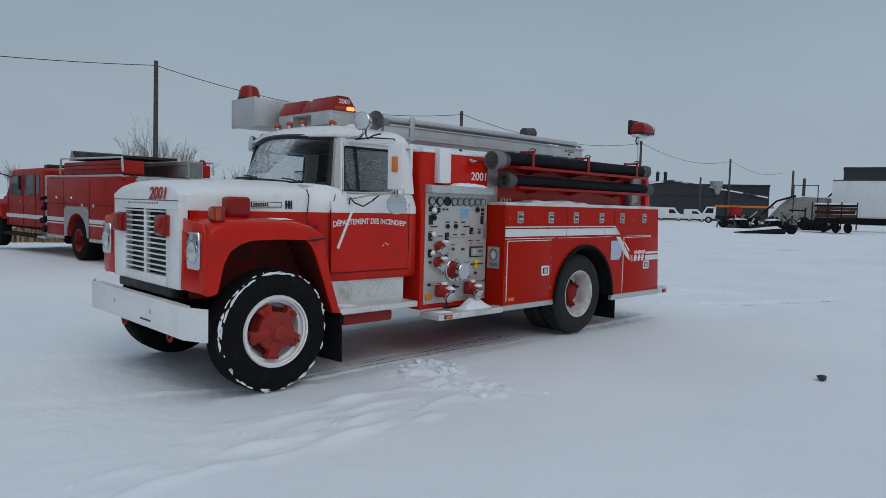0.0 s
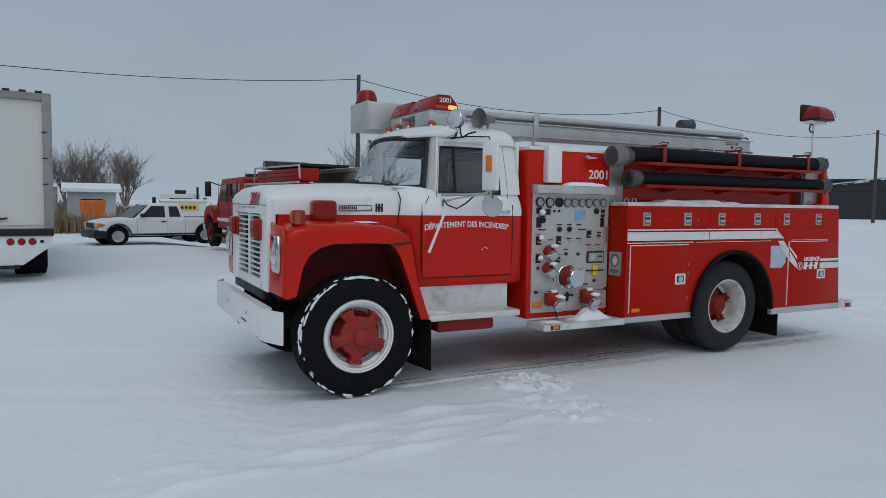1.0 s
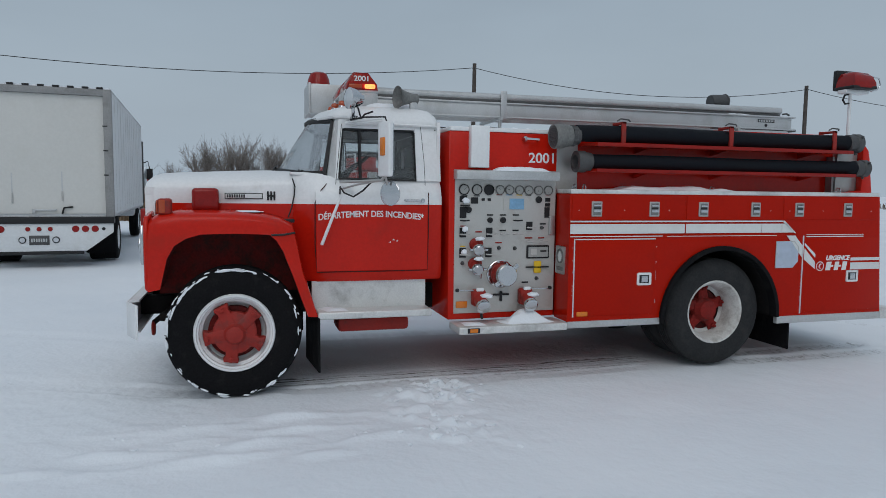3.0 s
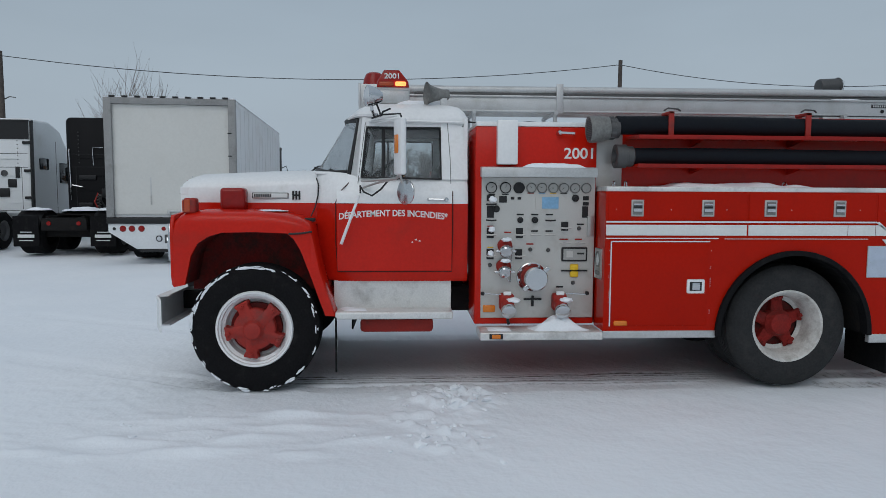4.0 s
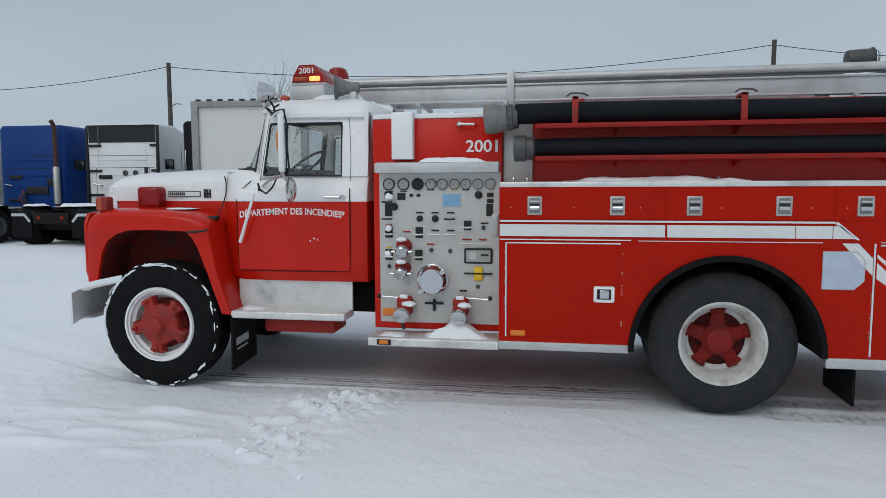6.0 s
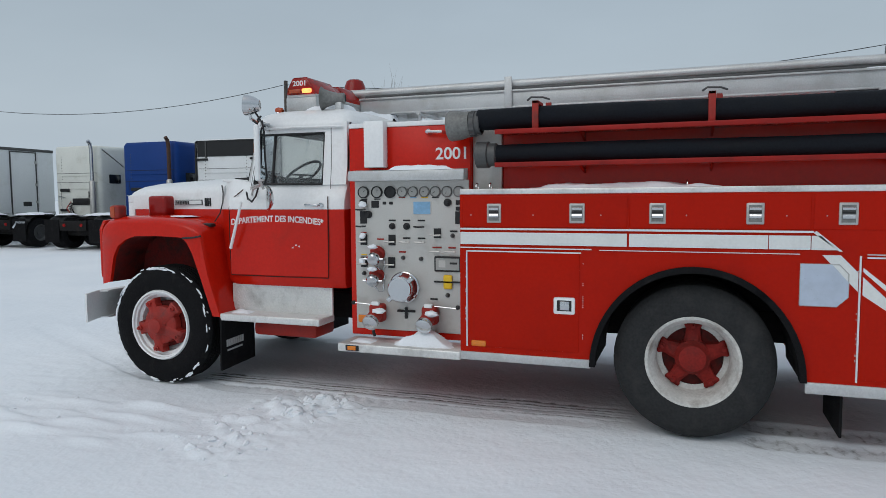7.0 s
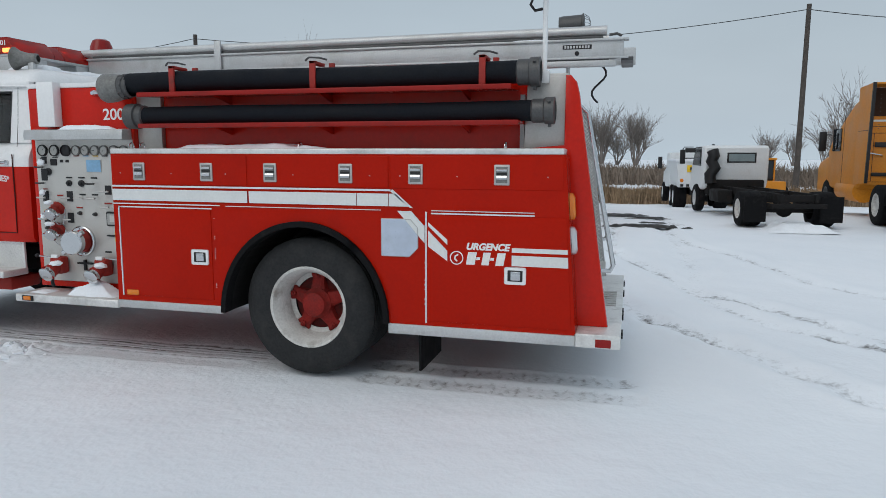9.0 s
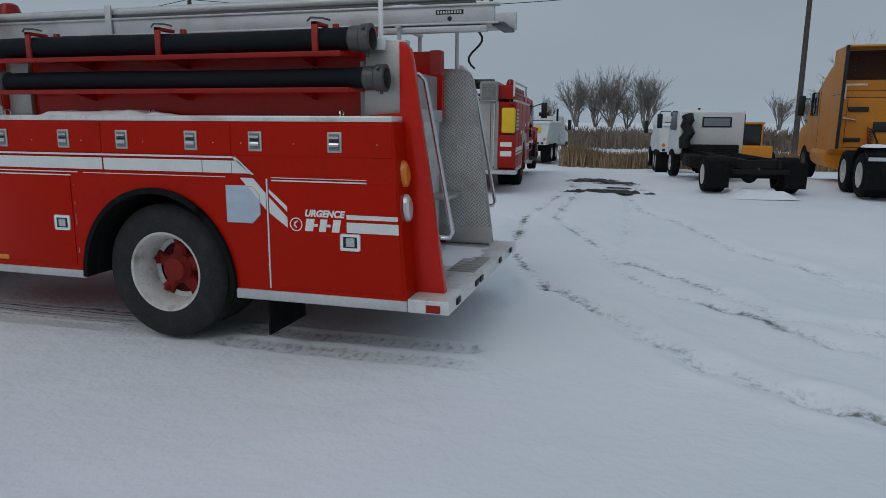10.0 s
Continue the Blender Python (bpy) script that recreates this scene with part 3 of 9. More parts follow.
def build_ground():
    xs = spaced([(-16.0, 0.11), (-5.0, 0.07), (0.48, 0.013), (0.98, 0.027), (2.6, 0.05), (6.6, 0.06)], -900, 700)
    ys = spaced([(-5.0, 0.07), (-1.6, 0.045), (1.0, 0.026), (2.2, 0.05), (5.0, 0.034), (7.8, 0.055), (11.0, 0.09), (16.0, 0.1)], -700, 900)
    verts, wears, under_shades = [], [], []
    for y in ys:
        for x in xs:
            z, w, p = ground_at(x, y)
            verts.append((x, y, z))
            wears.append(w)
            under_shades.append(p)
    n = len(xs)
    faces = [(j * n + i, j * n + i + 1, (j + 1) * n + i + 1, (j + 1) * n + i) for j in range(len(ys) - 1) for i in range(n - 1)]
    me = bpy.data.meshes.new("ground")
    me.from_pydata(verts, [], faces)
    me.attributes.new("wear", "FLOAT", "POINT").data.foreach_set("value", wears)
    me.attributes.new("under_shade", "FLOAT", "POINT").data.foreach_set("value", under_shades)
    for p in me.polygons:
        p.use_smooth = True
    me.materials.append(SNOW)
    return tagged(new("ground", me), "snow-covered yard with wheel ruts and scuffed tracks", "ground", "", "structure")


build_ground()


def snow_clods():
    """Kicked-up, angular lumps of snow beside the engine."""
    rnd = random.Random(5)
    bm = bmesh.new()
    for i in range(85):
        x, y = (rnd.gauss(1.30, 0.17), rnd.gauss(1.65, 0.17)) if i % 5 < 3 else (rnd.gauss(2.1, 0.26), rnd.gauss(1.5, 0.2))
        if i % 9 == 0:
            x, y = rnd.gauss(1.95, 0.2), rnd.gauss(0.0, 0.8)
        s = rnd.uniform(0.008, 0.022) * (2.0 if rnd.random() < 0.14 else 1.0)
        got = bmesh.ops.create_icosphere(bm, subdivisions=1, radius=s)["verts"]
        turn = Matrix.Rotation(rnd.uniform(0, 3), 3, "Z")
        for v in got:
            v.co *= 1 + 0.7 * noise.noise(v.co * 55 + Vector((i, 0, 0)))
            v.co = turn @ Vector((v.co.x * 1.4, v.co.y, v.co.z * 0.65))
        bmesh.ops.translate(bm, verts=got, vec=(x, y, ground_at(x, y)[0] + s * 0.15))
    return tagged(link_mesh("snow_clods", bm, SNOW_CAP, None, "", 25), "loose angular lumps of snow scattered on the ground", "snow", "", "stuff")


snow_clods()

# ---- the fire engine ----

engine = thing("fire_engine", "red and white conventional-cab pumper fire engine, parked in snow", "fire engine")


def tyre(name, parent, x_in, x_out, y, z, r, mat, side=1, lugs=0, label=""):
    """A tyre between two x places; the rim seat has radius 0.29."""
    w = x_out - x_in
    prof = [(0.285, 0.03), (0.30, 0.012), (0.36, -0.008), (0.43, -0.004), (r - 0.045, 0.010), (r - 0.012, 0.032), (r, 0.05)]
    grooves = []
    for k in range(4):
        a = 0.05 + (w - 0.10) * (k + 1) / 5
        grooves += [(r, a - 0.007), (r - 0.012, a - 0.004), (r - 0.012, a + 0.004), (r, a + 0.007)]
    prof = prof + grooves + [(rr, w - a) for rr, a in reversed(prof)] + [(0.285, 0.03)]
    bm = lathe((x_in, y, z), (1, 0, 0), prof, 56)
    t = part(name, bm, mat, parent, label, 30)
    if lugs:
        bm = bmesh.new()
        for i in range(lugs):
            a = 2 * math.pi * i / lugs
            for x0, x1, off in ((x_in + 0.016, x_in + 0.085, 0), (x_out - 0.085, x_out - 0.016, 0.5)):
                m = Matrix.Translation((0, y, z)) @ Matrix.Rotation(a + off * 2 * math.pi / lugs, 4, "X")
                box(x0, x1, -0.017, 0.017, r - 0.035, r - 0.005, bm=bm, m=m)
        part("tread_block_band", bm, mat, t)["kind"] = "stuff"
    return t


def spoke_star(cx, cy, cz, side, r_out, depth, arms=5, hub=0.075, nose=0.05, turn=0.3, wide=0.062, disc=0.0):
    """A cast spoke wheel centre that faces +x (side 1) or -x."""
    bm = bmesh.new()
    for k in range(arms):
        a = turn + 2 * math.pi * k / arms
        u, v = Vector((0, math.cos(a), math.sin(a))), Vector((0, -math.sin(a), math.cos(a)))
        n = Vector((side, 0, 0))
        c = Vector((cx, cy, cz))
        loops = []
        for rr, hw, t0, t1 in ((0.03, wide, -depth, nose * 0.9), (0.11, wide * 0.95, -depth, nose * 0.7), (r_out * 0.8, wide * 0.72, -depth, nose * 0.35), (r_out * 0.93, wide * 0.95, -depth, nose * 0.35), (r_out, wide * 0.9, -depth, nose * 0.1)):
            p = c + u * rr
            loops.append([p - v * hw + n * t0, p + v * hw + n * t0, p + v * hw * 0.9 + n * t1 * 0.5, p + v * hw * 0.55 + n * t1, p - v * hw * 0.55 + n * t1, p - v * hw * 0.9 + n * t1 * 0.5])
        loft(loops, bm=bm)
        p = c + u * r_out * 0.9 + n * nose * 0.3
        lathe(p, n, [(0.022, 0), (0.022, 0.018), (0.012, 0.024), (0.012, 0.04), (0, 0.04)], 8, bm)
    if disc:
        lathe((cx, cy, cz), (side, 0, 0), [(disc, -depth), (disc, nose * 0.1), (disc * 0.93, nose * 0.35), (disc * 0.7, nose * 0.5), (hub * 1.2, nose * 0.6)], 30, bm)
    lathe((cx, cy, cz), (side, 0, 0), [(hub * 1.25, -depth), (hub * 1.2, nose * 0.8), (hub, nose * 1.1), (hub * 0.9, nose * 1.7), (hub * 0.55, nose * 1.9), (0, nose * 1.9)], 20, bm)
    return bm


FY, FZ = 0.045, 0.522


def front_wheel(side):
    x0, x1 = (0.835, 1.125) if side > 0 else (-1.125, -0.835)
    out = x1 if side > 0 else x0
    w = tyre("wheel", engine, x0, x1, FY, FZ, 0.522, RUBBER, side, 0, "black front tyre on a white rim with snow stuck to its shoulder")
    part("rim", lathe((out - side * 0.02, FY, FZ), (side, 0, 0), [(0.205, -0.12), (0.235, -0.10), (0.245, -0.035), (0.268, -0.02), (0.272, 0.004), (0.286, 0.008), (0.290, 0.028), (0.304, 0.03), (0.312, 0.012), (0.30, -0.01)], 48), WHITE, w, "white steel rim")
    part("hub", spoke_star(out - side * 0.01, FY, FZ, side, 0.236, 0.06, 5, 0.072, 0.05, 0.80, 0.066, 0.168), RED_DULL, w, "faded red cast spoke hub")
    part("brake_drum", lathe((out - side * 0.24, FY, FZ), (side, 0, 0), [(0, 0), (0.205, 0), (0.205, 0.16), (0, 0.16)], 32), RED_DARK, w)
    bm = bmesh.new()
    rnd = random.Random(3)
    for i in range(74):
        a = rnd.uniform(0, 2 * math.pi)
        if rnd.random() < 0.35:
            a = rnd.uniform(0.1, 1.5)
        rr = rnd.uniform(0.488, 0.519)
        s = rnd.uniform(0.004, 0.012)
        run = rnd.choice((1.2, 1.6, 2.5, 4.0, 5.5))
        got = bmesh.ops.create_icosphere(bm, subdivisions=2, radius=s)["verts"]
        tan = Matrix.Rotation(a, 4, "X")
        for v in got:
            v.co = Vector((v.co.x * 0.6, v.co.y * run, v.co.z * 0.8)) * (1 + 0.9 * noise.noise(v.co * 120 + Vector((i, 0, 0))))
        bmesh.ops.transform(bm, verts=got, matrix=Matrix.Translation((out - side * (0.012 if rr < 0.504 else 0.026), FY, FZ)) @ tan @ Matrix.Translation((0, 0, rr)))
    part("snow_crust", bm, SNOW_CAP, w, "snow caked on the tyre shoulder")["kind"] = "stuff"
    return w


def rear_wheel(side):
    for k, (a, b) in enumerate(((0.885, 1.165), (0.565, 0.845))):
        x0, x1 = (a, b) if side > 0 else (-b, -a)
        out = x1 if side > 0 else x0
        w = tyre("wheel", engine, x0, x1, 4.455, 0.528, 0.512, RUBBER_GREY, side, 0, "grey-black lugged rear tyre on a dished white rim")
        if k == 0:
            part("rim", lathe((out - side * 0.02, 4.455, 0.528), (side, 0, 0), [(0.20, -0.20), (0.235, -0.19), (0.25, -0.06), (0.27, -0.02), (0.286, 0.006), (0.302, 0.012), (0.312, 0.004), (0.305, -0.012), (0.285, -0.03)], 48), RIM_DIRTY, w, "dished grimy white steel rim")
            part("hub", spoke_star(out - side * 0.21, 4.455, 0.528, side, 0.232, 0.05, 5, 0.098, 0.06, 0.31, 0.066), RED_HUB, w, "dull red five-spoke hub")
            part("brake_drum", lathe((out - side * 0.36, 4.455, 0.525), (side, 0, 0), [(0, 0), (0.20, 0), (0.20, 0.12), (0, 0.12)], 32), RED_DARK, w)


for s in (1, -1):
    front_wheel(s)
    rear_wheel(s)

# chassis
bm = bmesh.new()
for s in (1, -1):
    box(s * 0.40 - 0.035, s * 0.40 + 0.035, -0.46, 5.93, 0.55, 0.78, 0.005, 1, bm)
for y in (0.9, 2.2, 3.4, 5.4):
    box(-0.4, 0.4, y - 0.05, y + 0.05, 0.58, 0.74, bm=bm)
part("chassis_frame", bm, FRAME_BLACK, engine)
bm = rod((-0.95, FY, 0.50), (0.95, FY, 0.50), 0.055, 12)
part("front_axle", bm, FRAME_BLACK, engine)
bm = rod((-0.85, 4.455, 0.525), (0.85, 4.455, 0.525), 0.085, 14)
lathe((0, 4.30, 0.525), (0, 1, 0), [(0, -0.08), (0.12, -0.05), (0.2, 0.06), (0.2, 0.22), (0.1, 0.34), (0, 0.36)], 20, bm)
part("rear_axle", bm, FRAME_BLACK, engine)
bm = rod((0, 0.8, 0.62), (0, 4.2, 0.56), 0.045, 12)
part("drive_shaft", bm, FRAME_BLACK, engine)
part("leaf_spring", box(0.62, 0.70, -0.55, 0.6, 0.56, 0.62, 0.01), FRAME_BLACK, engine)
part("leaf_spring", box(-0.70, -0.62, -0.55, 0.6, 0.56, 0.62, 0.01), FRAME_BLACK, engine)
part("engine_block", box(-0.42, 0.42, -0.42, 0.55, 0.72, 1.45, 0.05), FRAME_BLACK, engine)
for s in (1, -1):
    bm = box(s * 0.725 - 0.02, s * 0.725 + 0.02, -0.54, 0.60, 0.80, 1.40)
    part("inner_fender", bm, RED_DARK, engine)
bm = box(0.60, 0.93, 0.88, 1.495, 0.45, 0.565, 0.03)
part("under_step_tank", bm, RED_DULL, engine, "dark red tank under the cab step")

# bumper: pressed white channel whose ends sweep back
BUMP = [(-1.27, -0.65), (-1.06, -0.742), (1.06, -0.742), (1.27, -0.65)]
BUMP_BACK = [(1.265, -0.635), (1.057, -0.728), (-1.057, -0.728), (-1.265, -0.635)]
bump = part("bumper", prism(BUMP + BUMP_BACK, "z", 0.53, 0.79, 0.003), WHITE, engine, "white painted steel bumper with swept ends")
for z0, z1 in ((0.532, 0.546), (0.774, 0.788)):
    part("bumper_flange", prism([(-1.03, -0.729), (1.03, -0.729), (1.0, -0.66), (-1.0, -0.66)], "z", z0, z1), WHITE, bump)
for x in (-0.42, 0.42):
    part("bolt", lathe((x, -0.742, 0.67), (0, -1, 0), [(0.018, 0), (0.018, 0.008), (0, 0.012)], 10), CHROME, bump)
part("bumper_decal", box(0.20, 0.42, -0.745, -0.7415, 0.585, 0.60), TEXT_BLACK, bump)
for s in (1, -1):
    part("bumper_bracket", box(s * 0.40 - 0.04, s * 0.40 + 0.04, -0.73, -0.44, 0.58, 0.74, 0.01), FRAME_BLACK, engine)
for x in (0.52, -0.52):
    ring = [(x + 0.045 * math.cos(a), -0.62, 0.475 + 0.05 * math.sin(a)) for a in [2 * math.pi * k / 16 for k in range(17)]]
    part("tow_hook", tube(ring, 0.014, 8), RED_DULL, engine)
    part("hook_shank", rod((x, -0.62, 0.52), (x, -0.50, 0.62), 0.022, 8), FRAME_BLACK, engine)
# black block stands in for the shaded slot under the grille
part("bumper_gap_shade", box(-0.60, 0.60, -0.64, -0.58, 0.80, 0.88, 0.01), BLACK, engine)

# fenders
F_OUT = [(-0.60, 0.88), (-0.59, 1.33), (-0.575, 1.385), (-0.505, 1.44), (-0.36, 1.462), (0.06, 1.46), (0.27, 1.44), (0.40, 1.41), (0.495, 1.37), (0.515, 1.31), (0.571, 1.03), (0.69, 0.64)]
F_IN = [(0.615, 0.63), (0.56, 0.78), (0.505, 0.94), (0.421, 1.162), (0.37, 1.25), (0.315, 1.297), (0.06, 1.307), (-0.197, 1.302), (-0.303, 1.27), (-0.389, 1.213), (-0.442, 1.116), (-0.494, 0.885)]


def fender(side):
    bm = bmesh.new()
    n = len(F_OUT)
    sections = ((0.735, 0.03), (1.04, 0.015), (1.09, 0.0), (1.12, -0.02), (1.132, -0.045))
    cols = []
    for x, lift in sections:
        ring = []
        for i, (y, z) in enumerate(F_OUT):
            k = 1 if 0.9 < z else 0.3
            ring.append((side * x, y + (-lift * 0.6 if i < 3 else 0), z + lift * k))
        cols.append(ring)
    inner = [[(side * x, y, z) for y, z in F_IN[::-1]] for x in (1.132, 1.10)]
    rows = cols + inner
    loft([list(r) for r in rows], closed=False, caps=False, bm=bm)
    f = part("fender", bm, RED, engine, "red front fender with a squared wheel arch", 50)
    liner = loft([[(side * x, y, z) for y, z in F_IN[::-1]] for x in (1.10, 0.735)], closed=False, caps=False)
    part("arch_liner", liner, RED_DARK, f, "blotched dark red wheel-arch liner")
    part("fender_joint", tube([(side * 1.136, 0.33, 1.293), (side * 1.138, 0.43, 1.298), (side * 1.128, 0.515, 1.312)], 0.009, 6), BLACK, f)
    # front sheet beside the grille with the headlamp
    bm = prism([(side * 0.735, 0.88), (side * 1.10, 0.88), (side * 1.125, 0.95), (side * 1.125, 1.36), (side * 1.08, 1.44), (side * 0.735, 1.47)], "y", -0.605, -0.57, 0.012)
    part("fender_front", bm, RED, f)
    lx, lz = side * 0.975, 1.22
    bm = prism([(lx - 0.09, lz - 0.15), (lx + 0.09, lz - 0.15), (lx + 0.105, lz - 0.13), (lx + 0.105, lz + 0.13), (lx + 0.09, lz + 0.15), (lx - 0.09, lz + 0.15), (lx - 0.105, lz + 0.13), (lx - 0.105, lz - 0.13)], "y", -0.635, -0.60, 0.012)
    h = part("headlamp", bm, CHROME, f, "headlamp with a chrome surround")
    part("lens", lathe((lx, -0.63, lz - 0.01), (0, -1, 0), [(0.085, 0), (0.082, 0.012), (0.05, 0.024), (0, 0.03)], 24), LENS_CLEAR, h)
    part("bezel_ring", lathe((lx, -0.627, lz - 0.01), (0, -1, 0), [(0.098, 0), (0.098, 0.014), (0.085, 0.016)], 24), CHROME, h)
    return f


fender(1)
fender(-1)

# hood and grille shell
HOOD = [(-0.640, 0.69, 1.655, 1.695), (-0.632, 0.715, 1.68, 1.738), (-0.60, 0.73, 1.695, 1.768), (-0.53, 0.742, 1.708, 1.79), (-0.42, 0.748, 1.712, 1.797), (-0.25, 0.755, 1.715, 1.805), (0.05, 0.775, 1.73, 1.82), (0.34, 0.80, 1.74, 1.83), (0.52, 0.82, 1.745, 1.825)]


def hood_loop(y, w, zs, zt, z0):
    half = [(w, z0), (w, zs - 0.06), (w - 0.012, zs - 0.02), (w - 0.045, zs + 0.004), (w - 0.12, zs + (zt - zs) * 0.45), (w * 0.55, zs + (zt - zs) * 0.85), (0.0, zt)]
    return [(x, y, z) for x, z in half] + [(-x, y, z) for x, z in half[-2::-1]]


bm = loft([hood_loop(y, w, zs, zt, 1.535) for y, w, zs, zt in HOOD])
hood = part("hood", bm, WHITE, engine, "white hood with a rounded nose", 40)
bm = loft([[(w, y, 1.36), (w, y, 1.535), (-w, y, 1.535), (-w, y, 1.36)] for y, w, zs, zt in [(-0.545, 0.735, 1.7, 1.79)] + HOOD[4:]])
part("hood_side", bm, RED, engine, "red lower hood side")
# white grille shell: frame, centre post and bars, dark behind
bm = bmesh.new()
for x0, x1, z0, z1 in ((-0.735, -0.47, 0.88, 1.60), (0.47, 0.735, 0.88, 1.60), (-0.47, 0.47, 1.57, 1.60), (-0.47, 0.47, 0.88, 0.965)):
    box(x0, x1, -0.635, -0.56, z0, z1, 0.006, 2, bm)
shell = part("grille_shell", bm, WHITE, engine, "white pressed-steel grille shell")
part("nose_band", prism([(-0.735, 1.60), (0.735, 1.60), (0.735, 1.66), (0.66, 1.68), (-0.66, 1.68), (-0.735, 1.66)], "y", -0.638, -0.55, 0.01), WHITE, shell)
part("grille_back", box(-0.48, 0.48, -0.56, -0.55, 0.95, 1.58), BLACK, shell)
part("centre_post", box(-0.022, 0.022, -0.63, -0.585, 0.965, 1.57, 0.004), WHITE, shell)
for i in range(13):
    z = 0.965 + (i + 0.5) * 0.605 / 13
    for x0, x1 in ((-0.47, -0.022), (0.022, 0.47)):
        part("grille_bar", box(x0, x1, -0.626, -0.606, z + 0.008, z + 0.0225, 0.003, 1), WHITE, shell)
for x in (-0.52, 0.46):
    lamp = part("grille_lamp", box(x - 0.09, x + 0.09, -0.70, -0.635, 1.315, 1.485, 0.022, 3), RED_LENS, shell, "square red warning lamp on the grille")
    part("lens_rim", box(x - 0.095, x + 0.095, -0.655, -0.632, 1.31, 1.49, 0.01), RED_DULL, lamp)
for k in range(13):
    part("badge_bar", box(-0.36 + k * 0.055, -0.335 + k * 0.055, -0.640, -0.634, 1.576, 1.594), BLACK, shell)
part("seam", box(-0.72, 0.72, -0.642, -0.636, 1.608, 1.614), LINE, shell)
writing("2001", 0.145, Matrix.Translation((0.33, -0.650, 1.622)) @ Matrix.Rotation(radians(86), 4, "X"), TEXT_RED, engine, "unit_number", 1.0, 0.2, "red italic unit number on the hood", 0.004, 0, 0.37)
# hood side badge, emblem, seam and latch
part("hood_badge", box(0.792, 0.801, -0.025, 0.277, 1.572, 1.620, 0.003), TEXT_BLACK, hood, "black-edged pale name strip on the hood side")
part("badge_face", box(0.797, 0.803, -0.018, 0.270, 1.578, 1.614, 0.002), STRIPE, hood)
for k in range(8):
    part("badge_letter", box(0.803, 0.806, -0.008 + k * 0.0185, 0.005 + k * 0.0185, 1.583, 1.609), BLACK, hood)
bm = box(0.80, 0.809, 0.310, 0.325, 1.562, 1.636)
box(0.80, 0.809, 0.362, 0.377, 1.562, 1.636, bm=bm)
box(0.80, 0.811, 0.336, 0.351, 1.562, 1.636, bm=bm)
box(0.80, 0.810, 0.310, 0.377, 1.592, 1.606, bm=bm)
part("emblem", bm, BLACK, hood, "small dark maker's emblem")
part("hood_handle", tube([(0, -0.52, 1.735), (0, -0.52, 1.78), (0, -0.42, 1.785), (0, -0.42, 1.745)], 0.008), CHROME, hood)
bm = tube([(0.825, 0.515, 1.745), (0.838, 0.535, 1.68), (0.836, 0.528, 1.60), (0.85, 0.505, 1.50), (0.89, 0.475, 1.425)], 0.0055, 6)
part("hood_seam", bm, BLACK, hood)
for s in (1,):
    bm = box(0.93, 1.0, 0.43, 0.52, 1.385, 1.415, 0.008)
    part("hood_latch", bm, BLACK, hood)
# fender-top lamps
for s in (1, -1):
    b = part("fender_lamp", box(s * 0.80 - 0.08, s * 0.80 + 0.08, -0.274, -0.068, 1.475, 1.658, 0.03, 3), RED_LENS, engine, "square red warning lamp on the fender")
    part("lamp_base", box(s * 0.80 - 0.05, s * 0.80 + 0.05, -0.24, -0.10, 1.455, 1.48, 0.005), RED_DULL, b)
    b = part("turn_signal", box(s * 1.04 - 0.05, s * 1.04 + 0.05, -0.505, -0.405, 1.452, 1.575, 0.02, 3), RED_DULL, engine, "turn signal with an amber lens")
    part("amber_lens", box(s * 1.04 - 0.042, s * 1.04 + 0.042, -0.518, -0.50, 1.465, 1.563, 0.012), AMBER_DARK, b)
    part("side_lens", box(s * 1.09 - 0.004, s * 1.09 + 0.004, -0.495, -0.45, 1.465, 1.563, 0.003), AMBER_DARK, b)

# cab: solid lower body, then pillars, glass and roof
CAB = [(0.52, 0.825), (0.60, 0.875), (0.71, 0.945), (0.95, 0.965), (1.61, 0.965), (1.75, 0.95), (1.78, 0.93)]
bm = loft([[(w - 0.03, y, 0.887), (w, y, 0.925), (w, y, 1.535), (-w, y, 1.535), (-w, y, 0.925), (-w + 0.03, y, 0.887)] for y, w in CAB])
cab = part("cab_body", bm, RED, engine, "red lower cab body", 40)


def shoulder(y, w):
    top = 1.80 if y < 0.6 else (1.79 if y < 0.75 else 1.745)
    return [(w, y, 1.535), (w - 0.004, y, 1.60), (w - 0.03, y, 1.665), (min(w - 0.06, 0.885), y, top - 0.03), (min(w - 0.09, 0.86), y, top)]


bm = loft([shoulder(y, w) + [(-x, yy, z) for x, yy, z in shoulder(y, w)[::-1]] for y, w in CAB])
part("cab_shoulder", bm, WHITE, engine, "white cab belt and cowl", 40)
part("cowl_top", prism([(0.50, 1.78), (0.50, 1.80), (0.62, 1.80), (0.80, 1.785), (0.80, 1.75)], "x", -0.80, 0.80, 0.01), WHITE, engine)


def gx(z):
    return 0.872 - (z - 1.745) * 0.16


def side_slab(poly, t=0.035, s=1, bm=None):
    return slab([(s * gx(z), y, z) for y, z in poly], t, bm)


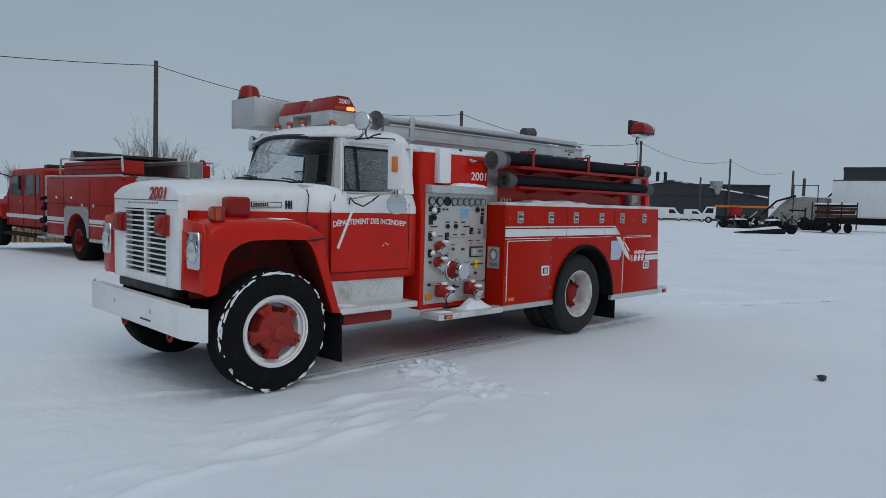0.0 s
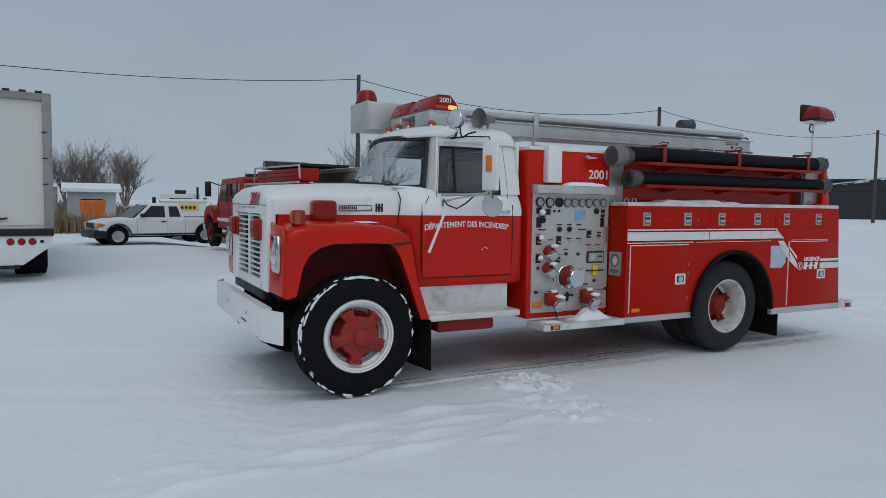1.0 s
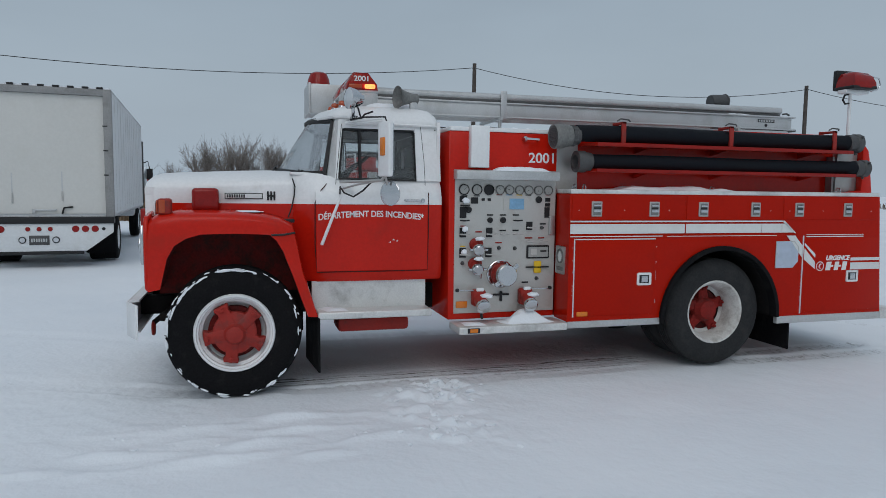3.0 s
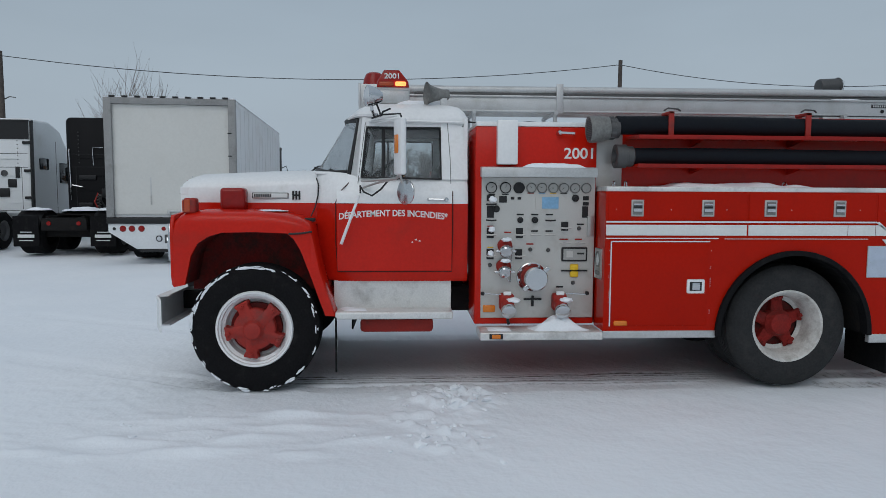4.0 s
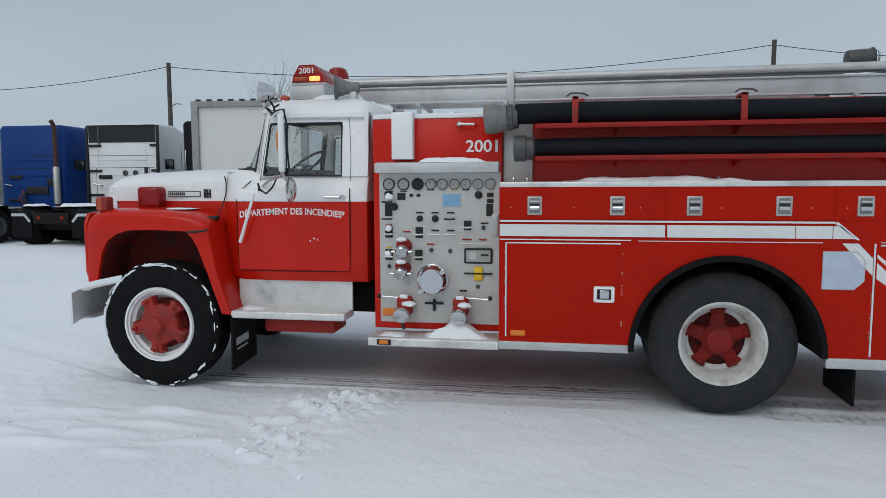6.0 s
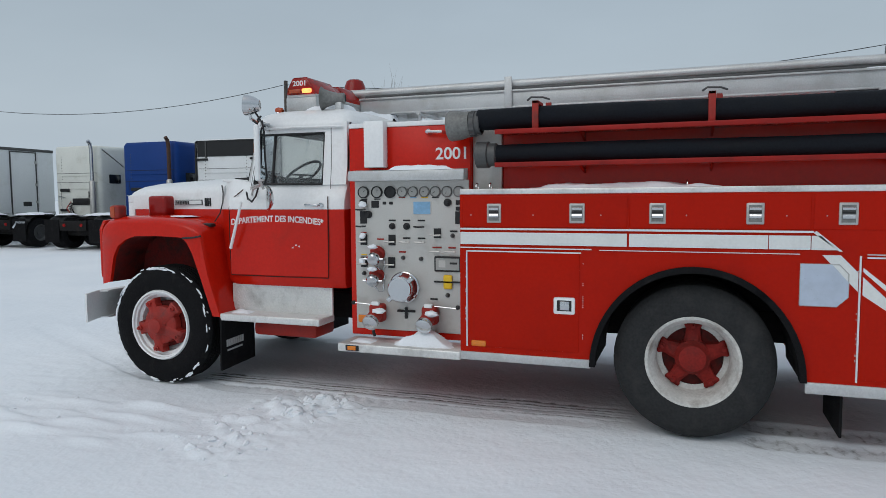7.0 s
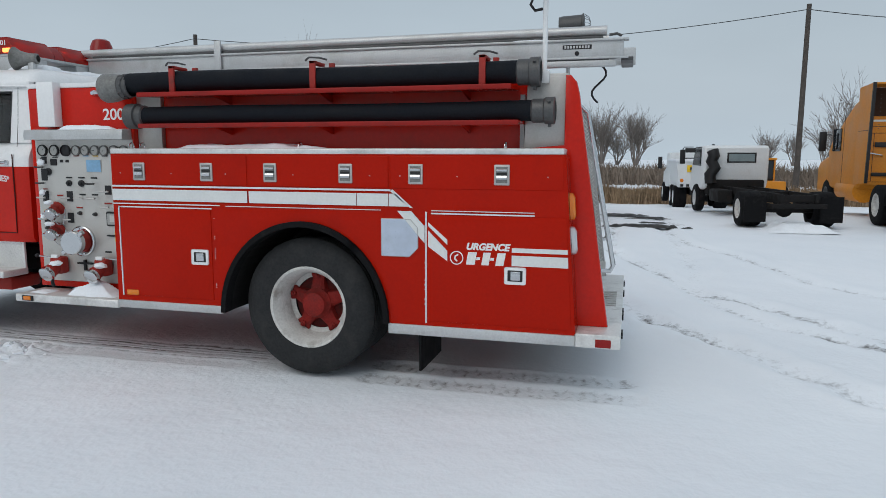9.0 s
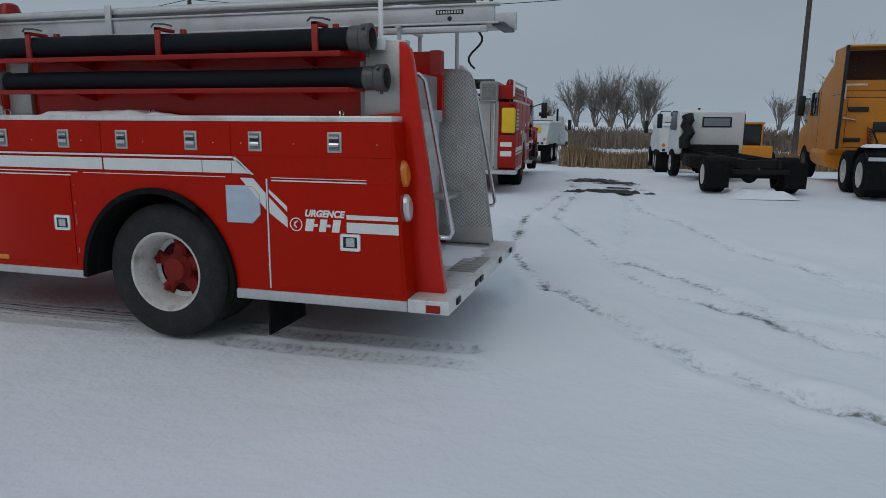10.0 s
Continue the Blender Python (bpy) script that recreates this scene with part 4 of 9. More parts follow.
for s in (1, -1):
    # the front pillar wraps round from the windscreen to the door window
    rows = []
    for q in (0.0, 0.25, 0.5, 0.75, 1.0):
        z = 1.735 + 0.515 * q
        rows.append([(s * (0.795 - 0.075 * q), 0.795 + 0.075 * q, z), (s * (0.845 - 0.07 * q), 0.80 + 0.075 * q, z), (s * (gx(z) - 0.006), 0.835 + 0.06 * q, z), (s * gx(z), 0.885 + 0.055 * q, z)])
    bm = loft(rows, closed=False, caps=False)
    bmesh.ops.solidify(bm, geom=bm.faces[:], thickness=0.03)
    side_slab([(0.885, 1.745), (0.93, 2.175), (0.94, 2.25), (0.90, 2.25), (0.86, 1.745)], s=s, bm=bm)
    side_slab([(0.93, 2.25), (0.93, 2.175), (1.555, 2.175), (1.555, 2.25)], s=s, bm=bm)
    side_slab([(1.565, 1.735), (1.78, 1.735), (1.78, 2.25), (1.555, 2.25)], s=s, bm=bm)
    part("window_frame", bm, WHITE, engine, "white painted window pillars")
    bm = slab([(s * (gx(z) - 0.004), y, z) for y, z in ((0.885, 1.742), (1.565, 1.735), (1.555, 2.175), (0.93, 2.175))], 0.005)
    g = part("side_window", bm, GLASS, engine, "clear cab door window")
    g.visible_shadow = False
    bm = tube([(s * (gx(z) + 0.012), y, z) for y, z in ((0.893, 1.752), (0.935, 2.155), (0.95, 2.168), (1.535, 2.166), (1.552, 2.15), (1.558, 1.742), (0.893, 1.752))], 0.0095, 6)
    tube([(s * (gx(z) + 0.008), y, z) for y, z in ((1.075, 1.745), (1.075, 2.168))], 0.014, 6, bm)
    part("window_seal", bm, BLACK, engine)

# windscreen
def screen(k, lo=True):
    x = (0.785 if lo else 0.715) * k
    return (x, 0.43 + 0.355 * k * k, 1.825 - 0.065 * k * k) if lo else (x, 0.71 + 0.16 * k * k, 2.275 - 0.035 * k * k)


ks = [-1 + 2 * i / 16 for i in range(17)]
low, high = [Vector(screen(k)) for k in ks], [Vector(screen(k, False)) for k in ks]
bm = loft([low, [a.lerp(b, 0.5) for a, b in zip(low, high)], high], closed=False, caps=False)
bmesh.ops.solidify(bm, geom=bm.faces[:], thickness=0.006)
g = part("windscreen", bm, GLASS_SCREEN, engine, "curved windscreen with snow along its foot", 60)
g.visible_shadow = False
part("screen_seal", tube(low + high[::-1] + [low[0]], 0.026, 6), BLACK, engine)
for x in (0.12, 0.62):
    a, b = Vector(screen(x / 0.8)), Vector(screen((x - 0.1) / 0.8)).lerp(Vector(screen((x - 0.1) / 0.8, False)), 0.12)
    bm = tube([a + Vector((0.02, -0.05, 0.0)), a.lerp(b, 0.5) + Vector((-0.1, -0.03, 0.02)), b + Vector((-0.22, -0.02, 0.0))], 0.008, 6)
    box(a.x - 0.42, a.x - 0.02, a.y - 0.035, a.y - 0.02, a.z + 0.02, a.z + 0.04, bm=bm)
    part("wiper", bm, BLACK, engine)

# roof
plan = [(x, 0.70 + 0.17 * (x / 0.83) ** 2) for x in [-0.80 + 0.1 * i for i in range(17)]]
plan += [(0.83, 0.96), (0.84, 1.1), (0.84, 1.70), (0.82, 1.76), (0.76, 1.79)] + [(0.5 - 0.25 * i, 1.80) for i in range(5)] + [(-0.76, 1.79), (-0.82, 1.76), (-0.84, 1.70), (-0.84, 1.1), (-0.83, 0.96)]
bm = loft([[(x * f, 1.30 + (y - 1.30) * g, z + (0.045 if y < 0.97 and z < 2.26 else 0.02 if y < 0.97 and z < 2.3 else 0)) for x, y in plan] for z, f, g in ((2.212, 0.985, 0.985), (2.218, 1.0, 1.0), (2.234, 1.004, 1.004), (2.262, 0.99, 0.985), (2.31, 0.955, 0.945), (2.355, 0.88, 0.86), (2.388, 0.74, 0.70), (2.408, 0.5, 0.45), (2.413, 0.2, 0.2))])
roof = part("cab_roof", bm, WHITE, engine, "white rounded cab roof", 45)
part("drip_rail", tube([(0.838, 0.95, 2.218), (0.84, 1.3, 2.222), (0.838, 1.78, 2.214)], 0.011, 6), WHITE, engine)
# back wall with a window
bm = box(-0.86, -0.55, 1.75, 1.78, 1.74, 2.25)
box(0.55, 0.86, 1.75, 1.78, 1.74, 2.25, bm=bm)
box(-0.55, 0.55, 1.75, 1.78, 1.74, 1.82, bm=bm)
box(-0.55, 0.55, 1.75, 1.78, 2.10, 2.25, bm=bm)
part("cab_back", bm, WHITE, engine)
g = part("rear_window", box(-0.55, 0.55, 1.762, 1.768, 1.82, 2.10), GLASS, engine)
g.visible_shadow = False
# dark sheets added under the roof and on the back wall for interior shade
bm = box(-0.80, 0.80, 0.93, 1.74, 2.196, 2.206)
part("roof_shade_sheet", bm, VINYL, engine, "dark sheet added to shade the roof's inside")
bm = box(-0.82, -0.55, 1.735, 1.747, 1.75, 2.19)
box(0.55, 0.82, 1.735, 1.747, 1.75, 2.19, bm=bm)
box(-0.55, 0.55, 1.735, 1.747, 1.75, 1.82, bm=bm)
box(-0.55, 0.55, 1.735, 1.747, 2.10, 2.19, bm=bm)
part("back_shade_sheet", bm, VINYL, engine, "dark sheet added to shade the cab's back wall")
for s in (1, -1):
    part("pillar_seam", tube([(s * (gx(z) + 0.018), y, z) for y, z in ((1.64, 1.66), (1.635, 1.9), (1.612, 2.215))], 0.0026, 5), ALU_DARK, engine)
    part("pillar_seam", tube([(s * (gx(z) + 0.018), y, z) for y, z in ((0.865, 1.70), (0.925, 2.21))], 0.0026, 5), ALU_DARK, engine)
# dark sheet over the solid lower cab, in place of its shaded inside
part("belt_shade_sheet", box(-0.84, 0.84, 0.86, 1.74, 1.742, 1.748), VINYL, engine)
part("dashboard", prism([(0.60, 1.745), (0.60, 1.81), (0.92, 1.82), (0.98, 1.745)], "x", -0.76, 0.76, 0.01), VINYL, engine)
part("bench_seat_back", box(-0.72, 0.72, 1.53, 1.67, 1.745, 1.86, 0.04, 3), VINYL, engine)
bm = tube([(0.38 + 0.20 * math.cos(a), 1.06 + 0.16 * math.sin(a), 1.84 + 0.12 * math.sin(a)) for a in [2 * math.pi * i / 24 for i in range(25)]], 0.012, 6)
rod((0.38, 1.02, 1.77), (0.38, 1.06, 1.84), 0.02, 8, bm=bm)
box(0.20, 0.56, 1.05, 1.07, 1.832, 1.848, bm=bm)
part("steering_wheel", bm, BLACK, engine)

# doors
for s in (1, -1):
    bm = box(s * 0.962 if s > 0 else -0.971, 0.971 if s > 0 else -0.962, 0.695, 1.647, 0.975, 1.533, 0.004, 1)
    d = part("door", bm, RED, engine, "red cab door with white lettering")
    part("door_upper", prism([(s * 0.962, 1.537), (s * 0.971, 1.537), (s * 0.967, 1.60), (s * 0.950, 1.64), (s * 0.935, 1.64)], "y", 0.695, 1.647), WHITE, d)
    bm = tube([(s * 0.964, 0.688, 1.55), (s * 0.964, 0.686, 1.2), (s * 0.968, 0.70, 0.972), (s * 0.968, 1.2, 0.97), (s * 0.968, 1.645, 0.972), (s * 0.968, 1.653, 1.3), (s * 0.966, 1.65, 1.64)], 0.0042, 6)
    part("door_gap", bm, LINE, d)
    bm = tube([(s * 0.965, 1.445, 1.572), (s * 0.995, 1.455, 1.572), (s * 0.998, 1.575, 1.570), (s * 0.97, 1.592, 1.570)], 0.011, 8)
    lathe((s * 0.965, 1.597, 1.570), (s, 0, 0), [(0.02, 0), (0.02, 0.02), (0, 0.024)], 12, bm)
    part("door_handle", bm, CHROME, d, "chrome door handle")
part("paint_seam", tube([(0.868, 0.80, 1.735), (0.90, 0.785, 1.70), (0.945, 0.735, 1.645), (0.958, 0.705, 1.60), (0.963, 0.69, 1.55)], 0.004, 5), LINE, engine)
writing("D\u00c9PARTEMENT DES INCENDIES*", 0.072, on_side(0.9725, 1.160, 1.403), TEXT_WHITE, engine, "lettering", 1.0, 0.0, "white arched lettering on the door", 0.0016, 0.030, 0.90)
for y, z in ((1.335, 1.235), (1.365, 1.225), (1.305, 1.215)):
    part("paint_chip", prism([(y, z), (y + 0.02, z - 0.004), (y + 0.016, z + 0.012)], "x", 0.971, 0.9725), TEXT_WHITE, engine)
# whip leaning on the door
part("whip_antenna", rod((1.06, 0.885, 1.60), (1.02, 0.735, 1.205), 0.011, 8, 0.014), WHITE, engine, "white plastic whip leaning on the door")

# cab steps
for s in (1, -1):
    bm = box(s * 0.90 - 0.012, s * 0.90 + 0.012, 0.662, 1.645, 0.65, 0.89, 0.004, 1)
    st = part("step_riser", bm, TREAD, engine, "diamond-plate step riser")
    bm = bmesh.new()
    for i in range(37):
        for j in range(8):
            y, z = 0.685 + i * 0.0255 + (0.0127 if j % 2 else 0), 0.68 + j * 0.026
            m = Matrix.Translation((s * 0.913, y, z)) @ Matrix.Rotation(radians(45 if (i + j) % 2 else -45), 4, "X")
            box(-0.003, 0.004, -0.0125, 0.0125, -0.0038, 0.0038, bm=bm, m=m)
    part("tread_pattern", bm, TREAD, st)["kind"] = "stuff"
    bm = box(min(s * 0.88, s * 1.14), max(s * 0.88, s * 1.14), 0.693, 1.647, 0.60, 0.66, 0.012, 3)
    part("step", bm, TREAD, engine, "aluminium cab step")
flap_y = lambda x: 0.70 - (1.14 - x) * 0.10  # noqa: E731
bm = slab([(0.60, flap_y(0.60), 0.62), (1.14, flap_y(1.14), 0.62), (1.15, flap_y(1.15), 0.17), (0.60, flap_y(0.60), 0.17)], 0.016)
flap = part("mudflap", bm, RUBBER, engine, "black rubber front mudflap")
for x0, x1, z0, z1 in [(0.80 + k * 0.035, 0.826 + k * 0.035, 0.36, 0.42) for k in range(8)] + [(0.82, 1.06, 0.32, 0.335)]:
    part("flap_print", slab([(x, flap_y(x) + 0.010, z) for x, z in ((x0, z0), (x1, z0), (x1, z1), (x0, z1))], 0.004), ALU, flap)
part("mudflap", prism([(-0.60, 0.62), (-1.14, 0.62), (-1.15, 0.17), (-0.60, 0.17)], "y", 0.692, 0.708), RUBBER, engine)

# mirrors
MX, MY = 1.265, 1.215
for s in (1, -1):
    turn = Matrix.Translation((s * MX, MY, 0)) @ Matrix.Rotation(radians(21) * s, 4, "Z") @ Matrix.Translation((-s * MX, -MY, 0))
    bm = box(s * MX - 0.085, s * MX + 0.085, MY - 0.022, MY + 0.022, 1.765, 2.20, 0.014, 3, m=turn)
    mi = part("wing_mirror", bm, WHITE, engine, "tall white-backed wing mirror")
    part("mirror_glass", box(s * MX - 0.075, s * MX + 0.075, MY + 0.022, MY + 0.026, 1.78, 2.185, m=turn), MIRROR, mi)
    part("reflector", box(s * MX - 0.035, s * MX + 0.03, MY - 0.036, MY - 0.020, 1.93, 2.075, 0.008, m=turn), AMBER, mi, "orange reflector")
    rm = part("round_mirror", lathe((s * 1.225, 1.265, 1.630), (0.66 * s, -0.75, 0.0), [(0, -0.035), (0.06, -0.03), (0.095, -0.005), (0.10, 0.008), (0.095, 0.012), (0, 0.018)], 24), CHROME, engine, "round convex mirror")
    bm = tube([(s * 0.80, 0.96, 2.225), (s * 1.0, 1.05, 2.23), (s * 1.22, 1.20, 2.225), (s * MX, MY, 2.19)], 0.011, 6)
    tube([(s * 0.80, 1.00, 2.20), (s * 1.0, 1.09, 2.20), (s * 1.22, 1.21, 2.20)], 0.009, 6, bm)
    part("mirror_bracket", bm, WHITE, engine)
    bm = tube([(s * 0.93, 0.90, 1.72), (s * 1.08, 1.02, 1.725), (s * 1.22, 1.19, 1.735), (s * MX, MY, 1.77)], 0.013, 6)
    tube([(s * MX, MY, 1.77), (s * 1.245, 1.235, 1.70)], 0.010, 6, bm)
    tube([(s * 0.93, 0.90, 1.66), (s * 1.08, 1.02, 1.70), (s * 1.22, 1.19, 1.735)], 0.009, 6, bm)
    part("mirror_bracket", bm, STEEL, engine)
    bm = tube([(s * 0.92, 0.985, 2.235), (s * 1.05, 1.08, 2.25), (s * 1.22, 1.22, 2.24), (s * 1.235, 1.245, 2.15), (s * 1.23, 1.245, 1.95), (s * 1.235, 1.26, 1.80), (s * 1.22, 1.23, 1.745), (s * 1.16, 1.13, 1.73), (s * 1.10, 1.06, 1.65), (s * 1.06, 0.99, 1.60), (s * 1.02, 0.92, 1.63), (s * 0.99, 0.89, 1.68), (s * 0.975, 0.89, 1.62)], 0.0075, 6)
    part("cable", bm, BLACK, engine)

# lamps on the cab roof
for k, x in enumerate((-0.74, -0.44, -0.20, 0.06, 0.58)):
    z = 2.385 - 0.10 * (x / 0.74) ** 4
    b = part("roof_marker", lathe((x, 0.97, z), (0, -0.3, 1), [(0.032, 0), (0.032, 0.02), (0.022, 0.05)], 12), CHROME, engine, "dark amber roof marker lamp")
    part("lens", lathe((x, 0.955, z + 0.06), (0, -1, 0.15), [(0.014, -0.05), (0.026, -0.04), (0.030, 0.0), (0.020, 0.022), (0, 0.028)], 14), AMBER_DARK, b)
bm = box(-0.48, 0.505, 1.0, 1.30, 2.525, 2.548, 0.004)
for x0, x1 in ((-0.46, -0.20), (0.16, 0.50)):
    box(x0, x1, 0.985, 1.295, 2.405, 2.53, 0.012, bm=bm)
    box(x0 + 0.05, x1 - 0.05, 1.03, 1.25, 2.36, 2.41, bm=bm)
bar = part("lightbar", bm, ALU, engine, "lightbar with translucent red domes and lit lamps")
for x0, x1, lab in ((-0.50, -0.06, "translucent red dome"), (0.06, 0.525, "translucent red dome with a lit bulb")):
    bm = prism([(1.006, 2.548), (1.015, 2.60), (1.066, 2.688), (1.212, 2.688), (1.285, 2.60), (1.294, 2.548)], "x", x0, x1, 0.016, 2)
    part("dome", bm, RED_GLASS, bar, lab)
    part("dome_top", prism([(1.062, 2.684), (1.074, 2.697), (1.204, 2.697), (1.216, 2.684)], "x", x0 + 0.02, x1 - 0.02), RED_LENS, bar)
    for k, x in enumerate((x0 + 0.10, (x0 + x1) / 2, x1 - 0.09)):
        part("reflector_dish", lathe((x, 1.15, 2.552), (0, 0, 1), [(0.03, 0), (0.05, 0.01), (0.058, 0.06), (0.05, 0.062), (0.03, 0.02)], 14), CHROME, bar)
        part("lit_bulb", lathe((x, 1.15, 2.565), (0, 0, 1), [(0, 0), (0.02, 0.01), (0.026, 0.03), (0.018, 0.05), (0, 0.056)], 12), AMBER_LIT if k != 1 else RED_LENS, bar)
part("centre_box", prism([(1.012, 2.548), (1.022, 2.595), (1.075, 2.675), (1.205, 2.675), (1.278, 2.595), (1.288, 2.548)], "x", -0.055, 0.055), RED_LENS, bar)
part("lit_window", box(0.521, 0.529, 1.17, 1.265, 2.557, 2.595, 0.012), AMBER_LIT, bar)
part("end_window", box(0.520, 0.528, 1.03, 1.15, 2.557, 2.595, 0.008), AMBER_DARK, bar)
writing("2001", 0.062, on_side(0.5275, 1.145, 2.622), TEXT_WHITE, bar, "unit_number", 1.0, 0.0, "small white unit number on the lightbar", 0.001, 0, 0.14)
# chrome spot lamp on the pillar, horn speaker
bm = lathe((1.05, 0.98, 2.395), (0.35, -1, 0.05), [(0.0, -0.10), (0.045, -0.09), (0.072, -0.04), (0.083, 0.0), (0.087, 0.03), (0.080, 0.036)], 24)
sp = part("spot_lamp", bm, CHROME, engine, "chrome spot lamp on a bracket")
part("lens", lathe((1.05, 0.98, 2.395), (0.35, -1, 0.05), [(0.080, 0.034), (0.05, 0.045), (0, 0.05)], 24), LENS_CLEAR, sp)
bm = tube([(0.86, 1.02, 2.24), (0.98, 1.0, 2.26), (1.045, 0.99, 2.29), (1.05, 0.985, 2.33)], 0.014, 8)
box(0.84, 0.97, 0.99, 1.04, 2.25, 2.268, 0.006, bm=bm)
part("bracket", bm, CHROME, sp)
part("cable", tube([(1.03, 1.03, 2.33), (1.0, 1.05, 2.28), (1.02, 1.06, 2.24), (1.08, 1.08, 2.27), (1.12, 1.14, 2.29)], 0.008, 6), BLACK, sp)
bm = lathe((0.62, 1.58, 2.475), (0.25, -1, 0), [(0.03, -0.06), (0.045, -0.05), (0.045, 0.0), (0.055, 0.05), (0.075, 0.11), (0.098, 0.14), (0.102, 0.145), (0.09, 0.135), (0.045, 0.06), (0, 0.05)], 28)
hn = part("horn_speaker", bm, GREY_CAST, engine, "grey siren horn on the cab roof")
part("bracket", box(0.60, 0.65, 1.56, 1.62, 2.34, 2.44, 0.005), ALU, hn)
bm = lathe((-0.93, 0.93, 2.27), (-0.2, -1, 0.05), [(0.0, -0.08), (0.07, -0.04), (0.09, 0.0), (0.09, 0.02), (0, 0.035)], 20)
part("spot_lamp", bm, CHROME, engine)

# pump house
bm = box(-0.945, 0.945, 1.84, 2.86, 0.52, 2.178, 0.012, 2)
pump = part("pump_house", bm, RED, engine, "red pump house with a control panel")
part("roof_sheet", box(-0.952, 0.952, 1.845, 2.86, 2.178, 2.215, 0.006), WHITE, pump)
bm = box(0.945, 0.957, 1.892, 2.850, 0.575, 1.758, 0.003, 1)
panel = part("pump_panel", bm, PANEL, engine, "stainless steel pump panel full of gauges and valves")
part("panel_visor", prism([(0.945, 1.758), (1.055, 1.758), (1.06, 1.79), (1.05, 1.835), (0.945, 1.845)], "y", 1.88, 2.842, 0.006), ALU, engine, "aluminium visor over the pump panel")
part("light_shield", box(0.945, 1.03, 2.012, 2.180, 1.862, 2.222, 0.008), WHITE, engine, "white sheet-metal lamp shield")


def at_panel(u, v):
    """A place on the pump panel, from its upper front corner, both from 0 to 1."""
    return 1.892 + 0.945 * u, 1.742 - 1.15 * v


PX = 0.957
for i, (u, r) in enumerate(((0.085, 0.047), (0.21, 0.047), (0.33, 0.047), (0.44, 0.042), (0.535, 0.042), (0.635, 0.042), (0.73, 0.042), (0.83, 0.042), (0.93, 0.042))):
    y, z = at_panel(u, 0.062)
    ga = part("gauge", lathe((PX, y, z), (1, 0, 0), [(r, 0), (r, 0.018), (r * 0.86, 0.022), (r * 0.84, 0.014)], 24), GREY_CAST if i > 2 else BLACK, panel, "round pressure gauge in a dark bezel")
    part("dial", lathe((PX, y, z), (1, 0, 0), [(r * 0.86, 0.0), (r * 0.86, 0.013), (0, 0.0135)], 24), BLACK if i == 2 else GAUGE_FACE, ga)
    a = 0.7 + i * 0.5
    part("needle", slab([(PX + 0.0155, y, z + 0.003), (PX + 0.0155, y + r * 0.7 * math.cos(a), z + r * 0.7 * math.sin(a)), (PX + 0.0155, y, z - 0.003)], 0.001), BLACK, ga)
for u, v, w, h, mat in ((0.08, 0.135, 0.065, 0.05, BLACK), (0.19, 0.145, 0.065, 0.055, BLACK), (0.275, 0.137, 0.03, 0.022, BLACK), (0.335, 0.137, 0.03, 0.022, BLACK), (0.93, 0.135, 0.05, 0.035, BLACK), (0.93, 0.175, 0.05, 0.03, BLACK),
                        (0.925, 0.235, 0.05, 0.095, BLACK), (0.08, 0.235, 0.06, 0.10, BLACK), (0.08, 0.39, 0.06, 0.085, BLACK), (0.34, 0.39, 0.06, 0.085, BLACK), (0.08, 0.545, 0.06, 0.085, BLACK), (0.335, 0.545, 0.06, 0.085, BLACK),
                        (0.745, 0.34, 0.06, 0.075, BLACK), (0.345, 0.255, 0.06, 0.012, BLACK), (0.475, 0.255, 0.06, 0.012, BLACK), (0.605, 0.255, 0.06, 0.012, BLACK), (0.605, 0.375, 0.06, 0.012, BLACK), (0.475, 0.375, 0.06, 0.012, BLACK), (0.885, 0.325, 0.06, 0.012, BLACK),
                        (0.235, 0.385, 0.06, 0.012, RED_DULL), (0.74, 0.435, 0.075, 0.012, RED_DULL), (0.87, 0.435, 0.06, 0.012, RED_DULL), (0.435, 0.47, 0.06, 0.012, RED_DULL), (0.71, 0.785, 0.06, 0.014, BLACK), (0.08, 0.34, 0.05, 0.008, RED_DULL), (0.08, 0.495, 0.05, 0.008, YELLOW_TAG),
                        (0.435, 0.10, 0.055, 0.008, RED_DULL), (0.535, 0.10, 0.055, 0.008, LABEL_BLUE), (0.635, 0.10, 0.055, 0.008, YELLOW_TAG), (0.73, 0.10, 0.055, 0.008, BLACK), (0.09, 0.11, 0.055, 0.008, BLACK), (0.21, 0.11, 0.055, 0.008, BLACK)):
    y, z = at_panel(u, v)
    part("label_plate", box(PX, PX + 0.006, y - w / 2, y + w / 2, z - h / 2, z + h / 2, 0.0015, 1), mat, panel)
y, z = at_panel(0.585, 0.17)
lab = part("instruction_label", box(PX, PX + 0.004, y - 0.10, y + 0.10, z - 0.052, z + 0.052), PANEL, panel)
part("instruction_print", box(PX + 0.004, PX + 0.006, y - 0.045, y + 0.095, z - 0.048, z + 0.048), LABEL_BLUE, lab)
for u, v in ((0.08, 0.18), (0.08, 0.40), (0.34, 0.40), (0.08, 0.555), (0.335, 0.555), (0.475, 0.40), (0.605, 0.40), (0.605, 0.295), (0.745, 0.35), (0.74, 0.46), (0.87, 0.46), (0.08, 0.295)):
    y, z = at_panel(u, v)
    h = part("pull_handle", tube([(PX, y, z), (PX + 0.055, y, z)], 0.006, 6), CHROME, panel, "pull handle with a T grip")
    part("grip", tube([(PX + 0.055, y - 0.043, z), (PX + 0.058, y, z - 0.003), (PX + 0.055, y + 0.043, z)], 0.0075, 6), BLACK if v in (0.295, 0.18) else STEEL, h)
